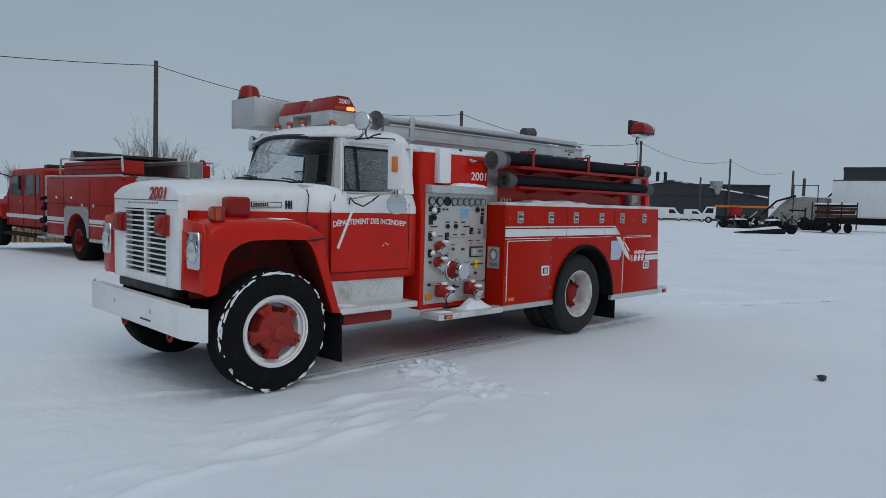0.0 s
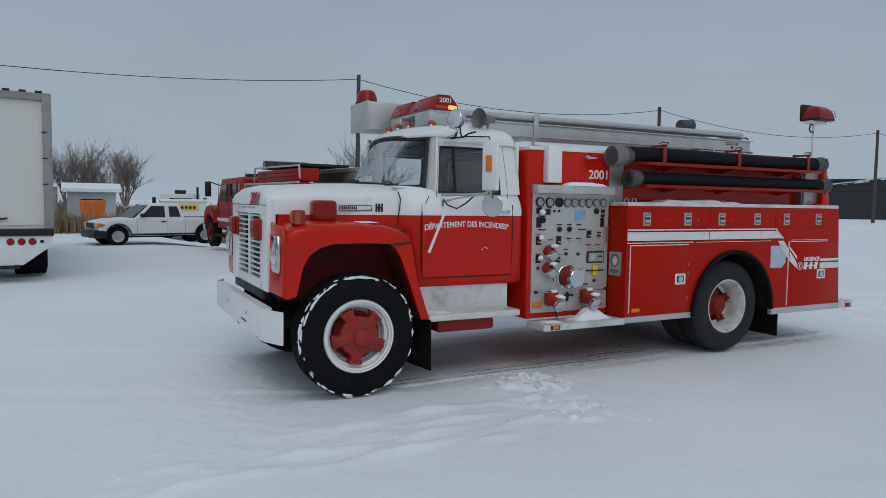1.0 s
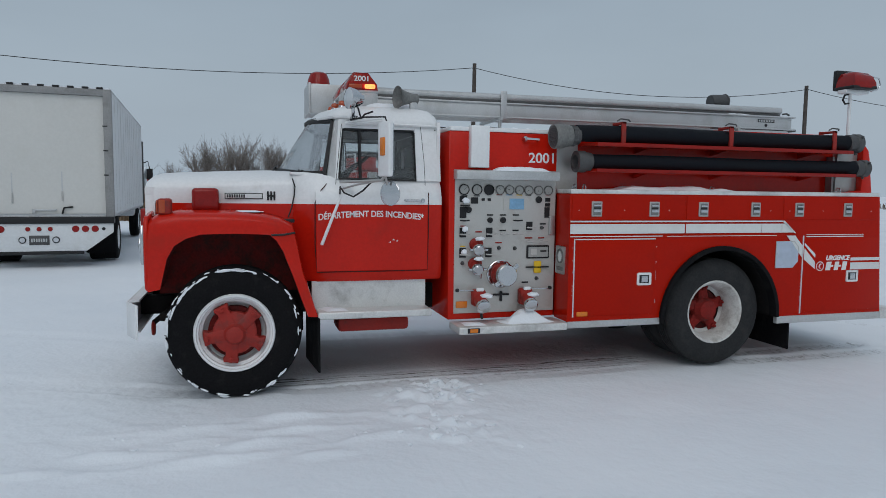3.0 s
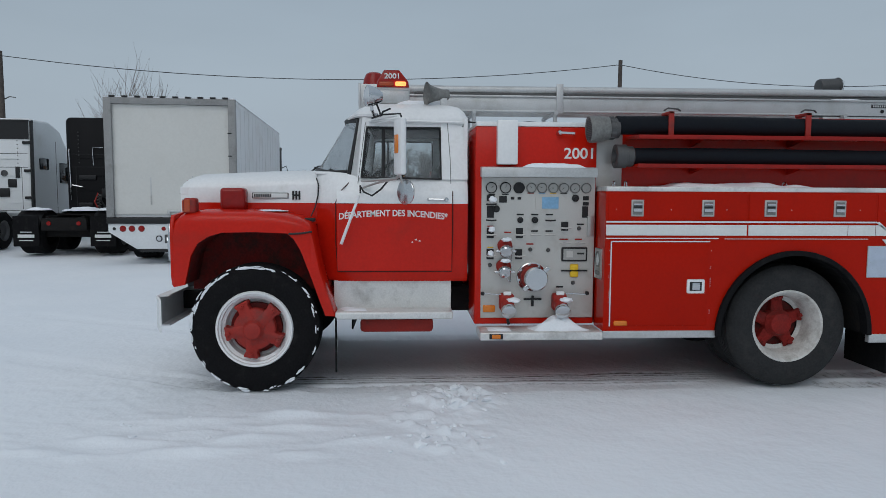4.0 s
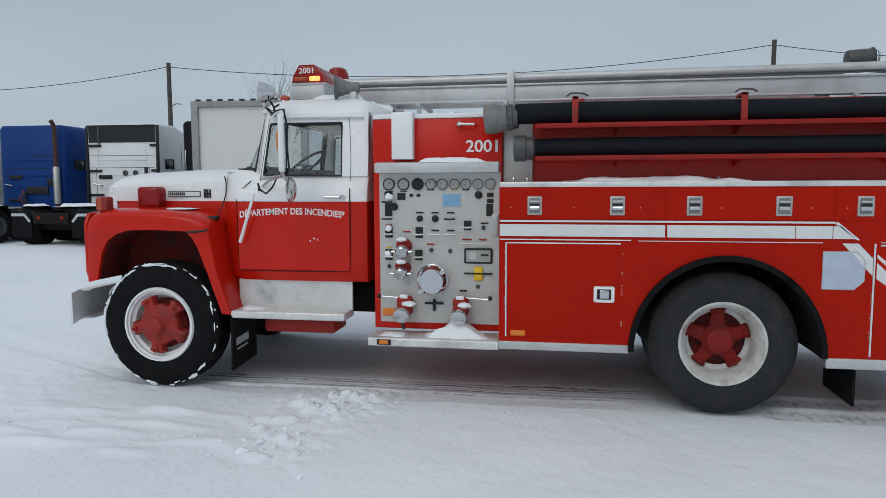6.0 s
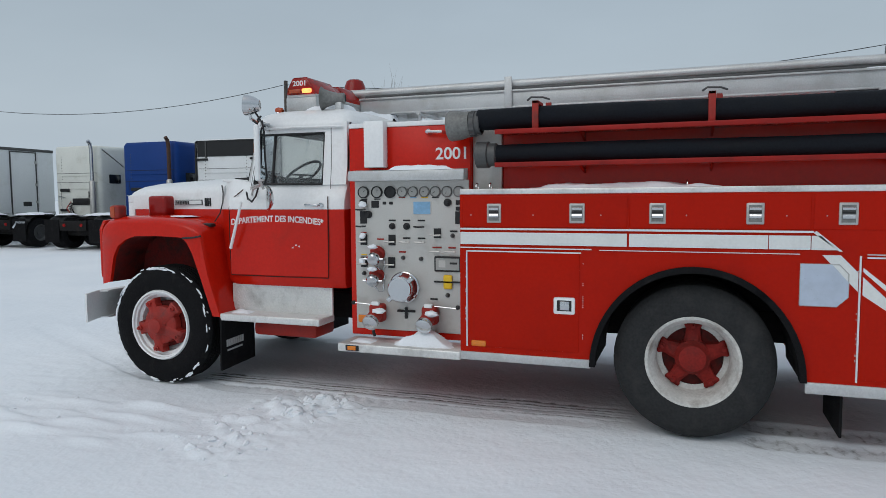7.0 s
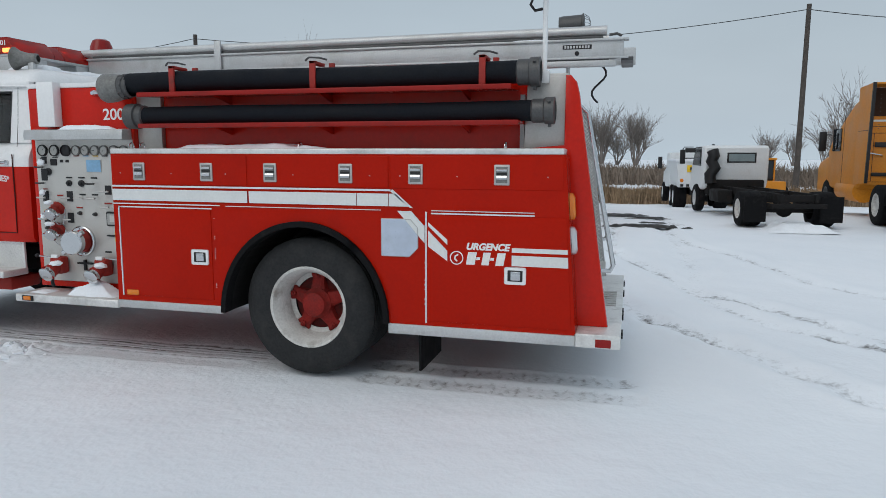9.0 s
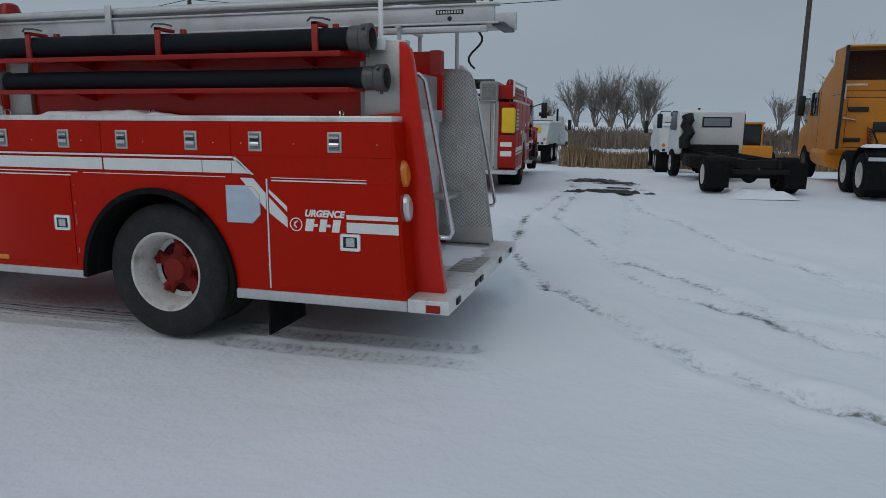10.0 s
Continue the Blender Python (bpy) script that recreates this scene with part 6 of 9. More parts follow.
part("front_coupling", lathe((1.10, 3.115, 1.93), (0, -1, 0), [(0.07, 0), (0.082, 0.01), (0.082, 0.06), (0.096, 0.066), (0.096, 0.15), (0.06, 0.155), (0.05, 0.10), (0, 0.10)], 24), ALU_DARK, lo)
for y in (3.40, 4.54, 5.75):
    bm = box(1.155, 1.175, y - 0.022, y + 0.022, 2.09, 2.29, 0.004)
    box(1.0, 1.175, y - 0.022, y + 0.022, 2.268, 2.29, 0.004, bm=bm)
    sp = part("hose_strap", bm, RED_DULL, up, "red webbing strap with a buckle")
    part("buckle", tube([(1.15, y - 0.06, 2.295), (1.16, y - 0.03, 2.315), (1.16, y + 0.05, 2.31), (1.12, y + 0.09, 2.30)], 0.007, 6), ALU_DARK, sp)
    part("strap_end", box(0.93, 0.96, y + 0.03, y + 0.07, 2.15, 2.30, 0.004), RED_DULL, sp)
part("end_plate", prism([(6.0, 1.685), (6.275, 1.685), (6.275, 2.165), (6.02, 2.165)], "x", 0.925, 0.955, 0.006), STEEL, engine, "stainless plate closing the hose bed")
for y in (2.96, 3.06, 4.4, 5.9):
    part("deck_ring", tube([(1.10 + 0.028 * math.cos(a), y, 1.70 + 0.028 * math.sin(a)) for a in [2 * math.pi * i / 14 for i in range(15)]], 0.006, 6), CHROME, engine)

# ladder rack on the far side: two nested aluminium ladders
lad = part("ladder_beam", box(-0.40, -0.35, 1.30, 6.62, 2.45, 2.60, 0.008), ALU, engine, "long aluminium ladder stowed flat on the roof rack")
part("beam_flange", box(-0.425, -0.33, 1.30, 6.66, 2.445, 2.462, 0.004, bm=box(-0.425, -0.33, 1.30, 6.66, 2.592, 2.61, 0.004)), ALU, lad)
part("upper_tube", rod((-0.40, 1.20, 2.665), (-0.40, 6.48, 2.68), 0.042, 14), ALU, lad)
part("upper_channel", box(-0.44, -0.36, 1.35, 6.45, 2.605, 2.635, 0.004), ALU_DARK, lad)
part("far_beam", box(-0.86, -0.81, 1.30, 6.72, 2.45, 2.60, 0.008), ALU, lad)
part("far_tube", rod((-0.82, 1.20, 2.665), (-0.82, 6.48, 2.68), 0.042, 14), ALU, lad)
for i in range(15):
    y = 1.55 + i * 0.355
    part("rung", rod((-0.83, y, 2.525), (-0.38, y, 2.525), 0.018, 8), ALU, lad)
part("lower_channel", box(-0.41, -0.34, 5.6, 6.56, 2.385, 2.435, 0.006), ALU, lad)
part("channel_gap", box(-0.415, -0.345, 5.5, 6.50, 2.434, 2.446), ALU_DARK, lad)
part("end_hook", tube([(-0.375, 6.50, 2.64), (-0.375, 6.56, 2.65), (-0.375, 6.60, 2.63)], 0.012, 6), ALU_DARK, lad)
part("end_fitting", box(-0.86, -0.36, 6.60, 6.70, 2.43, 2.46, 0.006), ALU_DARK, lad)
part("print_plate", box(-0.3495, -0.346, 6.12, 6.36, 2.53, 2.565), BLACK, lad)
for k in range(9):
    part("print_bar", box(-0.346, -0.3445, 6.135 + k * 0.024, 6.15 + k * 0.024, 2.537, 2.558), ALU, lad)
part("bolt", lathe((-0.35, 6.24, 2.495), (1, 0, 0), [(0.02, 0), (0.018, 0.006), (0, 0.008)], 10), BLACK, lad)
part("ladder_bracket", box(-0.345, -0.325, 2.79, 2.86, 2.43, 2.73, 0.004), ALU, engine, "aluminium ladder clamp")
for y in (1.95, 2.78, 5.8):
    bm = tube([(-0.33, y, 2.19 if y < 2.9 else 1.75), (-0.33, y, 2.44)], 0.02, 8)
    tube([(-0.9, y, 2.19 if y < 2.9 else 1.75), (-0.9, y, 2.44)], 0.02, 8, bm)
    tube([(-0.95, y, 2.435), (-0.28, y, 2.435)], 0.02, 8, bm)
    part("rack_post", bm, ALU, engine)
part("rack_cable", tube([(-0.2, 1.85, 2.33), (0.1, 2.1, 2.27), (0.3, 2.4, 2.28), (0.4, 2.7, 2.25)], 0.008, 6), BLACK, engine)
# box at the ladder's front end with a beacon
bx = part("ladder_front_box", box(-1.12, -0.60, 0.78, 1.62, 2.445, 2.745, 0.008), ALU, engine, "square aluminium box at the ladder's front end")
part("box_rim", box(-1.13, -0.59, 0.775, 0.80, 2.435, 2.755, 0.006), ALU, bx)
be = part("beacon", lathe((-0.99, 0.92, 2.745), (0, 0, 1), [(0.125, 0), (0.13, 0.02), (0.13, 0.035)], 20), BLACK, engine, "red dome beacon")
part("dome", lathe((-0.99, 0.92, 2.775), (0, 0, 1), [(0.125, 0), (0.115, 0.07), (0.09, 0.13), (0.06, 0.148), (0, 0.152)], 20), RED_LENS, be)
# rear lamp on its mast
bm = tube([(0.955, 6.13, 2.14), (0.955, 6.13, 2.70)], 0.017, 8)
box(0.90, 1.01, 6.02, 6.31, 2.695, 2.735, 0.004, bm=bm)
box(0.945, 0.975, 6.10, 6.165, 2.12, 2.20, 0.004, bm=bm)
ma = part("lamp_mast", bm, WHITE, engine, "white steel lamp mast")
part("dome_back", box(0.82, 0.875, 6.03, 6.30, 2.735, 2.945, 0.015, 2), BLACK, ma)
part("dome", loft([[(x0, 6.165 - h, z), (x1, 6.165 - h, z), (x1 + 0.01, 6.165, z), (x1, 6.165 + h, z), (x0, 6.165 + h, z)] for z, x0, x1, h in ((2.745, 0.87, 1.10, 0.145), (2.80, 0.87, 1.10, 0.135), (2.86, 0.87, 1.075, 0.115), (2.90, 0.87, 1.03, 0.09), (2.915, 0.87, 0.98, 0.06))]), RED_LENS, ma, "red rotating lamp dome")
part("dome_base", box(0.86, 1.105, 6.015, 6.315, 2.732, 2.765, 0.01, 2), BLACK, ma)
for x in (0.90, 0.98, 1.06):
    part("lamp_guard", tube([(x, 6.28, 2.715), (x, 6.36, 2.735), (x, 6.40, 2.79), (x, 6.375, 2.85), (x, 6.30, 2.86)], 0.007, 6), CHROME, ma)
part("cable", tube([(0.96, 6.10, 2.69), (0.965, 6.05, 2.68), (0.965, 6.03, 2.63), (0.965, 6.06, 2.59), (0.96, 6.11, 2.60)], 0.010, 6), BLACK, ma)
# work lamp on the far side of the ladder
bm = lathe((-1.12, 6.02, 2.86), (0, 1, 0.05), [(0, -0.02), (0.085, -0.01), (0.09, 0.02), (0.09, 0.20), (0.10, 0.21), (0.10, 0.22), (0.08, 0.225), (0, 0.23)], 22)
wl = part("work_lamp", bm, ALU_DARK, engine, "grey floodlight with a wire guard")
part("bracket", box(-1.16, -1.08, 6.04, 6.16, 2.60, 2.78, 0.008), RED_DULL, wl)
bm = bmesh.new()
for k in range(4):
    a = math.pi * k / 4
    tube([(-1.12 + 0.095 * math.cos(a) * c, 6.24 + 0.06 * math.sqrt(max(0, 1 - c * c)), 2.87 + 0.095 * math.sin(a) * c) for c in (-1, -0.7, -0.3, 0, 0.3, 0.7, 1)], 0.004, 5, bm)
part("guard", bm, CHROME, wl)
part("work_lamp_post", rod((-1.12, 6.1, 1.70), (-1.12, 6.1, 2.62), 0.02, 8), ALU, engine)

# rear: sloping fins, tread-plate recess, platform
FIN = [(6.05, 0.49), (6.60, 0.49), (6.37, 2.04), (6.35, 2.12), (6.31, 2.165), (6.278, 2.165), (6.278, 1.71), (6.05, 1.69)]
for s in (1, -1):
    bm = prism(FIN if s > 0 else [(y - 0.11 if y > 6.1 else y, z) for y, z in FIN], "x", min(s * 0.94, s * 1.02), max(s * 0.94, s * 1.02), 0.012, 2)
    fin = part("tail_fin", bm, RED if s > 0 else TREAD, engine, "red sloping tail fin" if s > 0 else "diamond-plate covered tail fin")
    for z0, z1, mat, nm in ((1.22, 1.40, AMBER, "tail_lamp"), (0.99, 1.18, LENS_CLEAR, "tail_lamp")):
        y0, y1 = 6.395 - (z0 - 0.48) * 0.0773, 6.395 - (z1 - 0.48) * 0.0773
        bm = loft([[(s * 1.11 + 0.06 * math.cos(a) * kk, y0 + (y1 - y0) * (0.5 + 0.5 * math.sin(a) * kk) + d, (z0 + z1) / 2 + (z1 - z0) / 2 * math.sin(a) * kk) for a in [2 * math.pi * i / 16 for i in range(16)]] for d, kk in ((0.008, 1.0), (0.03, 0.95), (0.042, 0.7))])
        part(nm, bm, mat, fin, "oval tail lamp")
part("tread_side", prism([(5.95, 0.52), (6.53, 0.52), (6.325, 2.02), (6.28, 2.10), (6.20, 2.13), (5.95, 2.13)], "x", -0.935, -0.90, 0.006), TREAD_BASE, engine, "diamond-plate lining of the far fin")
bm = bmesh.new()
for i in range(22):
    for j in range(82):
        y, z = 5.98 + i * 0.0265 + (0.013 if j % 2 else 0), 0.62 + j * 0.0181
        if y < 6.51 - (z - 0.52) * 0.137:
            m = Matrix.Translation((-0.899, y, z)) @ Matrix.Rotation(radians(45 if (i + j) % 2 else -45), 4, "X")
            box(-0.003, 0.004, -0.013, 0.013, -0.0042, 0.0042, bm=bm, m=m)
part("tread_pattern", bm, TREAD, engine)["kind"] = "stuff"
part("kick_plate", box(-0.90, -0.885, 6.0, 6.52, 0.52, 0.66, 0.003), STEEL, engine)
part("recess_wall", box(-0.90, 0.94, 5.97, 6.0, 0.50, 2.05), TREAD_BASE, engine)
part("rear_step", box(-0.90, -0.45, 6.0, 6.22, 0.96, 1.0, 0.01), STEEL, engine, "folding rear step")
part("rear_locker", box(-0.45, 0.30, 6.0, 6.05, 0.62, 1.30, 0.01), TREAD, engine, "diamond-plate locker face")
part("rear_sign", box(-0.36, -0.12, 6.052, 6.058, 0.93, 1.28), RED_FAR, engine, "small faded red sign on the locker")
part("sign_print", box(-0.33, -0.15, 6.058, 6.060, 1.0, 1.06), TEXT_WHITE, engine)
bm = box(-1.19, 1.225, 6.40, 6.69, 0.395, 0.49, 0.01)
box(-1.0, 1.0, 6.0, 6.41, 0.42, 0.488, bm=bm)
pf = part("rear_platform", bm, TREAD, engine, "aluminium tread-plate rear platform")
for k in range(7):
    part("grip_bar", box(0.25 - k * 0.09, 0.31 - k * 0.09, 6.42, 6.64, 0.49, 0.496), STEEL, pf)
part("reflector", box(1.222, 1.233, 6.53, 6.63, 0.405, 0.458, 0.004), RED_LENS, pf, "red side reflector")
for x in (1.0, 0.45, 0.30, -0.45, -0.95):
    part("rear_marker", box(x - 0.05, x + 0.05, 6.69, 6.702, 0.425, 0.47, 0.004), BLACK, pf)
for s in (1, -1):
    far = 0.10 if s < 0 else 0.0
    bm = tube([(s * 0.92, 6.30, 1.96), (s * 0.90 - far, 6.38 - far, 1.96), (s * 0.90 - far, 6.42 - far, 1.92), (s * 0.90 - far, 6.62 - far, 0.90), (s * 0.90 - far, 6.60 - far, 0.86), (s * 0.92, 6.50 - far, 0.86)], 0.017, 10)
    part("grab_rail", bm, CHROME, engine, "tubular chrome grab rail")
part("rear_cable", tube([(-0.54, 6.42 + 0.06 * math.sin(q * 0.62), 2.43 - 0.033 * q) for q in range(11)], 0.010, 6), BLACK, engine)
part("rear_bracket", box(-0.62, -0.50, 6.02, 6.12, 2.05, 2.26, 0.01), RED_DULL, engine)

# snow lying on the engine
snow_heap(-0.74, 0.74, 1.02, 1.72, 2.385, 0.07, 2, label="snow lying on the cab roof", edge=0.3, skirt=0.09)
snow_heap(-0.92, 0.945, 1.86, 2.84, 2.215, 0.05, 4, label="snow on the pump house roof", edge=0.25)
snow_heap(0.955, 1.055, 2.18, 2.80, 1.84, 0.04, 6, label="snow on the panel visor", edge=0.4)
snow_heap(0.955, 1.20, 2.25, 2.82, 0.505, 0.17, 7, label="snow drift on the running board", edge=0.9)
snow_heap(0.98, 1.20, 1.90, 2.15, 0.505, 0.025, 9, label="snow on the running board", edge=0.6)
snow_heap(0.88, 1.215, 3.10, 4.75, 1.685, 0.045, 11, label="snow along the locker deck", nx=16, ny=60, edge=0.5)
snow_heap(0.80, 1.05, -0.05, 0.30, 1.475, 0.012, 13, label="thin snow on the fender", edge=0.5)
snow_heap(-0.55, 0.55, 0.02, 0.38, 1.795, 0.012, 15, label="thin snow at the windscreen's foot", edge=0.5)
snow_heap(0.92, 1.12, 0.72, 1.0, 0.66, 0.025, 17, label="snow on the cab step", edge=0.5)
snow_heap(-0.9, 0.2, 6.05, 6.6, 0.49, 0.012, 19, label="thin snow on the rear platform", edge=0.5)
snow_heap(-0.42, -0.34, 5.4, 6.3, 2.60, 0.03, 21, label="snow on the ladder", edge=0.5)

# ---- other vehicles in the yard; each is built with its tail at its origin and its nose towards -x ----


def road_wheel(owner, x, y, r=0.5, w=0.28, rim=None, side=1, name="wheel", snow=False):
    """A tyre with its rim; side says which way the rim faces along y."""
    k = r / 0.5
    prof = [(0.29 * k, 0), (0.40 * k, -0.005), (0.47 * k, 0.012), (0.5 * k, 0.04), (0.5 * k, w * 0.4), (0.488 * k, w * 0.42), (0.488 * k, w * 0.45), (0.5 * k, w * 0.47), (0.5 * k, w - 0.04), (0.47 * k, w - 0.012), (0.40 * k, w + 0.005), (0.29 * k, w)]
    t = part(name, lathe((x, y, r), (0, -side, 0), prof + [prof[0]], 28), RUBBER, owner)
    rm = part("rim", lathe((x, y, r), (0, -side, 0), [(0, 0.06), (0.09 * k, 0.055), (0.10 * k, 0.09), (0.22 * k, 0.08), (0.26 * k, 0.02), (0.30 * k, 0.005), (0.30 * k, 0.05)], 24), rim or ALU, t)
    return t


def chevron_flap(owner, x, y, w=0.62, prints=True, bars=False):
    f = part("mudflap", box(x - 0.012, x + 0.012, y - w / 2, y + w / 2, 0.22, 0.98, 0.004, 1), RUBBER, owner)
    if prints:
        part("flap_print", box(x + 0.012, x + 0.015, y - 0.2, y + 0.2, 0.44, 0.52), STRIPE, f)
        part("flap_print", box(x + 0.012, x + 0.015, y - 0.14, y + 0.14, 0.57, 0.59), STRIPE, f)
        part("flap_print", box(x + 0.012, x + 0.015, y - 0.17, y + 0.17, 0.36, 0.38), STRIPE, f)
    if bars:
        s = 1 if y > 0 else -1
        part("chevron", prism([(y - s * 0.30, 0.70), (y - s * 0.12, 0.92), (y + s * 0.30, 0.92), (y + s * 0.30, 0.84), (y - s * 0.09, 0.84), (y - s * 0.24, 0.66)], "x", x + 0.012, x + 0.02), CHROME, f)
    return f


def tractor(at, paint, label, roof="high", stacks=(1,), flaps="plain", snow=True, gap=3.3, group="parked tractor units", tall=3.75, wide=1.25):
    """A bobtail sleeper tractor seen from behind."""
    t = thing("tractor_unit", label, "truck", group, "", at)
    bm = bmesh.new()
    for s in (1, -1):
        box(-6.9, -0.15, s * 0.43 - 0.04, s * 0.43 + 0.04, 0.72, 0.98, bm=bm)
    for x in (-0.2, -1.4, -2.6):
        box(x - 0.06, x + 0.06, -0.43, 0.43, 0.76, 0.94, bm=bm)
    part("chassis_frame", bm, FRAME_BLACK, t)
    rb = part("rear_beam", box(-0.16, -0.06, -0.55, 0.55, 0.62, 0.92, 0.01), FRAME_BLACK, t)
    for s in (1, -1):
        part("tail_lamp", lathe((-0.06, s * 0.36, 0.80), (1, 0, 0), [(0.055, 0), (0.05, 0.02), (0, 0.025)], 14), RED_LENS, rb)
    part("axle", box(-0.78, -0.62, -0.9, 0.9, 0.42, 0.58, 0.03, bm=box(-2.08, -1.92, -0.9, 0.9, 0.42, 0.58, 0.03)), FRAME_BLACK, t)
    part("suspension", box(-2.3, -0.4, -0.6, 0.6, 0.45, 0.72, 0.04), FRAME_BLACK, t)
    for x in (-0.70, -2.0):
        for s in (1, -1):
            road_wheel(t, x, s * 1.22, 0.5, 0.62, RIM_DIRTY if paint is YELLOW else ALU_DARK, s)
    for s in (1, -1):
        road_wheel(t, -6.6, s * 1.2, 0.5, 0.30, ALU_DARK, s)
        chevron_flap(t, -0.10, s * 0.93, 0.62, flaps == "print", flaps == "chevron")
        bm = bmesh.new()
        bow = [(-0.70 + 0.60 * math.cos(a), 0.52 + 0.60 * math.sin(a)) for a in [math.pi * i / 10 for i in range(11)]]
        loft([[(x, s * 0.62, z) for x, z in bow], [(x, s * 1.24, z) for x, z in bow]], closed=False, caps=False, bm=bm)
        bmesh.ops.solidify(bm, geom=bm.faces[:], thickness=0.015)
        part("wheel_guard", bm, BLACK, t)
    part("fifth_wheel", prism([(-1.95, 0.98), (-1.95, 1.10), (-1.5, 1.12), (-0.75, 1.02), (-0.75, 0.98)], "y", -0.45, 0.45, 0.02), FRAME_BLACK, t)
    for s in (1, -1):
        part("fuel_tank", lathe((-5.6, s * 0.93, 0.75), (1, 0, 0), [(0, 0), (0.30, 0.02), (0.31, 0.05), (0.31, 1.75), (0.30, 1.78), (0, 1.8)], 24), paint if flaps == "chevron" else ALU, t)
    part("deck_plate", box(-3.25, -2.2, -0.6, 0.6, 0.98, 1.01), ALU, t)
    # sleeper and cab
    g = -gap
    side = [(g, 0.95), (g, tall - 0.12), (g - 0.10, tall), (g - 1.2, tall), (g - 1.9, tall - 0.22), (g - 2.45, tall - 0.85), (g - 2.75, 2.55), (g - 3.05, 1.95), (g - 3.05, 0.75), (g - 0.3, 0.75)]
    if roof == "flat":
        side = [(g, 0.95), (g, tall - 0.08), (g - 0.06, tall), (g - 1.5, tall), (g - 1.9, tall - 0.7), (g - 2.7, 2.6), (g - 3.05, 1.95), (g - 3.05, 0.75), (g - 0.3, 0.75)]
    if roof == "scoop":
        side = [(g, 0.95), (g, tall - 0.3), (g - 0.10, tall - 0.22), (g - 0.8, tall - 0.38), (g - 1.5, tall - 0.70), (g - 2.2, tall - 1.05), (g - 2.75, 2.2), (g - 3.05, 1.90), (g - 3.05, 0.75), (g - 0.3, 0.75)]
    cabm = part("cab", prism(side, "y", -wide, wide, 0.18 if roof in ("high", "flat") else 0.10, 4), paint, t, "", 40)
    for z in (1.25, 1.62, 2.05, 2.55):
        part("panel_rib", box(g, g + 0.014, -wide + 0.35, wide - 0.35, z - 0.014, z + 0.014), paint, cabm)
    for z in (1.02, 2.30, tall - 1.05):
        part("panel_seam", box(g, g + 0.004, -wide + 0.12, wide - 0.12, z - 0.007, z + 0.007), BLACK, cabm)
    for y in (-wide + 0.30, wide - 0.30):
        part("panel_seam", box(g, g + 0.004, y - 0.006, y + 0.006, 1.05, 2.30), BLACK, cabm)
        for k in range(9):
            part("rivet", lathe((g, y * 0.9, 2.42 + k * 0.11), (1, 0, 0), [(0.018, 0), (0.012, 0.012), (0, 0.014)], 6), ALU_DARK, cabm)
    for y, z, w, h in ((-0.62, 2.0, 0.24, 0.13), (0.18, 1.55, 0.42, 0.26), (-0.70, 1.22, 0.2, 0.1)):
        part("vent", box(g, g + 0.05, y - w, y + w, z - h / 2, z + h / 2, 0.02), BLACK, cabm)
    part("grab_handle", tube([(g + 0.01, -wide + 0.2, 1.75), (g + 0.07, -wide + 0.22, 1.78), (g + 0.07, -wide + 0.5, 1.72), (g + 0.01, -wide + 0.52, 1.70)], 0.018, 6), CHROME, cabm)
    part("air_coil", tube([(g + 0.10 + 0.06 * math.cos(k * 1.3), -0.30 + 0.06 * math.sin(k * 1.3), 1.02 + k * 0.018) for k in range(28)], 0.016, 5), ALU_DARK, cabm)
    part("air_lines", tube([(g + 0.02, -0.25, 1.5), (g + 0.15, -0.22, 1.35), (g + 0.12, -0.1, 1.1), (g + 0.3, 0.0, 1.0)], 0.025, 6), BLACK, cabm)
    part("air_lines", tube([(g + 0.02, -0.35, 1.55), (g + 0.2, -0.38, 1.3), (g + 0.10, -0.3, 1.05)], 0.02, 6), RED_DULL, cabm)
    part("access_hatch", box(g, g + 0.02, 0.55, 0.80, 1.70, 1.95, 0.01), BLACK, cabm)
    if paint is BLACK_CAB:
        part("marker_strip", tube([(g + 0.02, -wide + 0.16, 1.35), (g + 0.05, -wide + 0.17, 1.4), (g + 0.05, -wide + 0.14, 2.75), (g + 0.02, -wide + 0.13, 2.8)], 0.016, 6), CHROME, cabm)
        part("hose_hook", tube([(g + 0.01, -0.45, 2.35), (g + 0.05, -0.45, 2.85), (g + 0.05, -0.15, 2.86)], 0.014, 6), CHROME, cabm)
        for s in (1, -1):
            part("side_pipe", rod((g - 0.6, s * (wide + 0.12), 1.2), (g - 0.6, s * (wide + 0.12), tall - 0.3), 0.06, 10), ALU_DARK, cabm)
    if roof == "open":
        part("fairing_mouth", box(g + 0.0, g + 0.015, -wide + 0.08, wide - 0.06, tall - 0.62, tall - 0.10), BLACK, cabm, "dark open back of the roof fairing")
        part("fairing_lip", box(g + 0.0, g + 0.03, -wide + 0.04, wide - 0.04, tall - 0.10, tall - 0.05), BLACK, cabm)
        part("fairing_post", box(g + 0.01, g + 0.04, -wide + 0.42, -wide + 0.47, tall - 0.66, tall - 0.08), ALU_DARK, cabm)
        for s in (1, -1):
            for z, long in ((tall - 0.72, 0.52 if s < 0 else 0.24), (tall - 1.55, 0.52 if s < 0 else 0.22), (tall - 2.35, 0.55 if s < 0 else 0.22)):
                a, b = sorted((s * wide, s * (wide - long)))
                part("fairing_strap", box(g + 0.005, g + 0.05, a, b, z - 0.04, z + 0.04, 0.01), BLACK, cabm, "black side-fairing strap")
            part("side_extender", prism([(g - 0.05, 0.95), (g + 0.10, 1.0), (g + 0.02, tall - 0.08), (g - 0.10, tall - 0.05)], "y", s * wide - 0.02, s * wide + 0.03), BLACK, cabm, "black rubber edge of the side fairing")
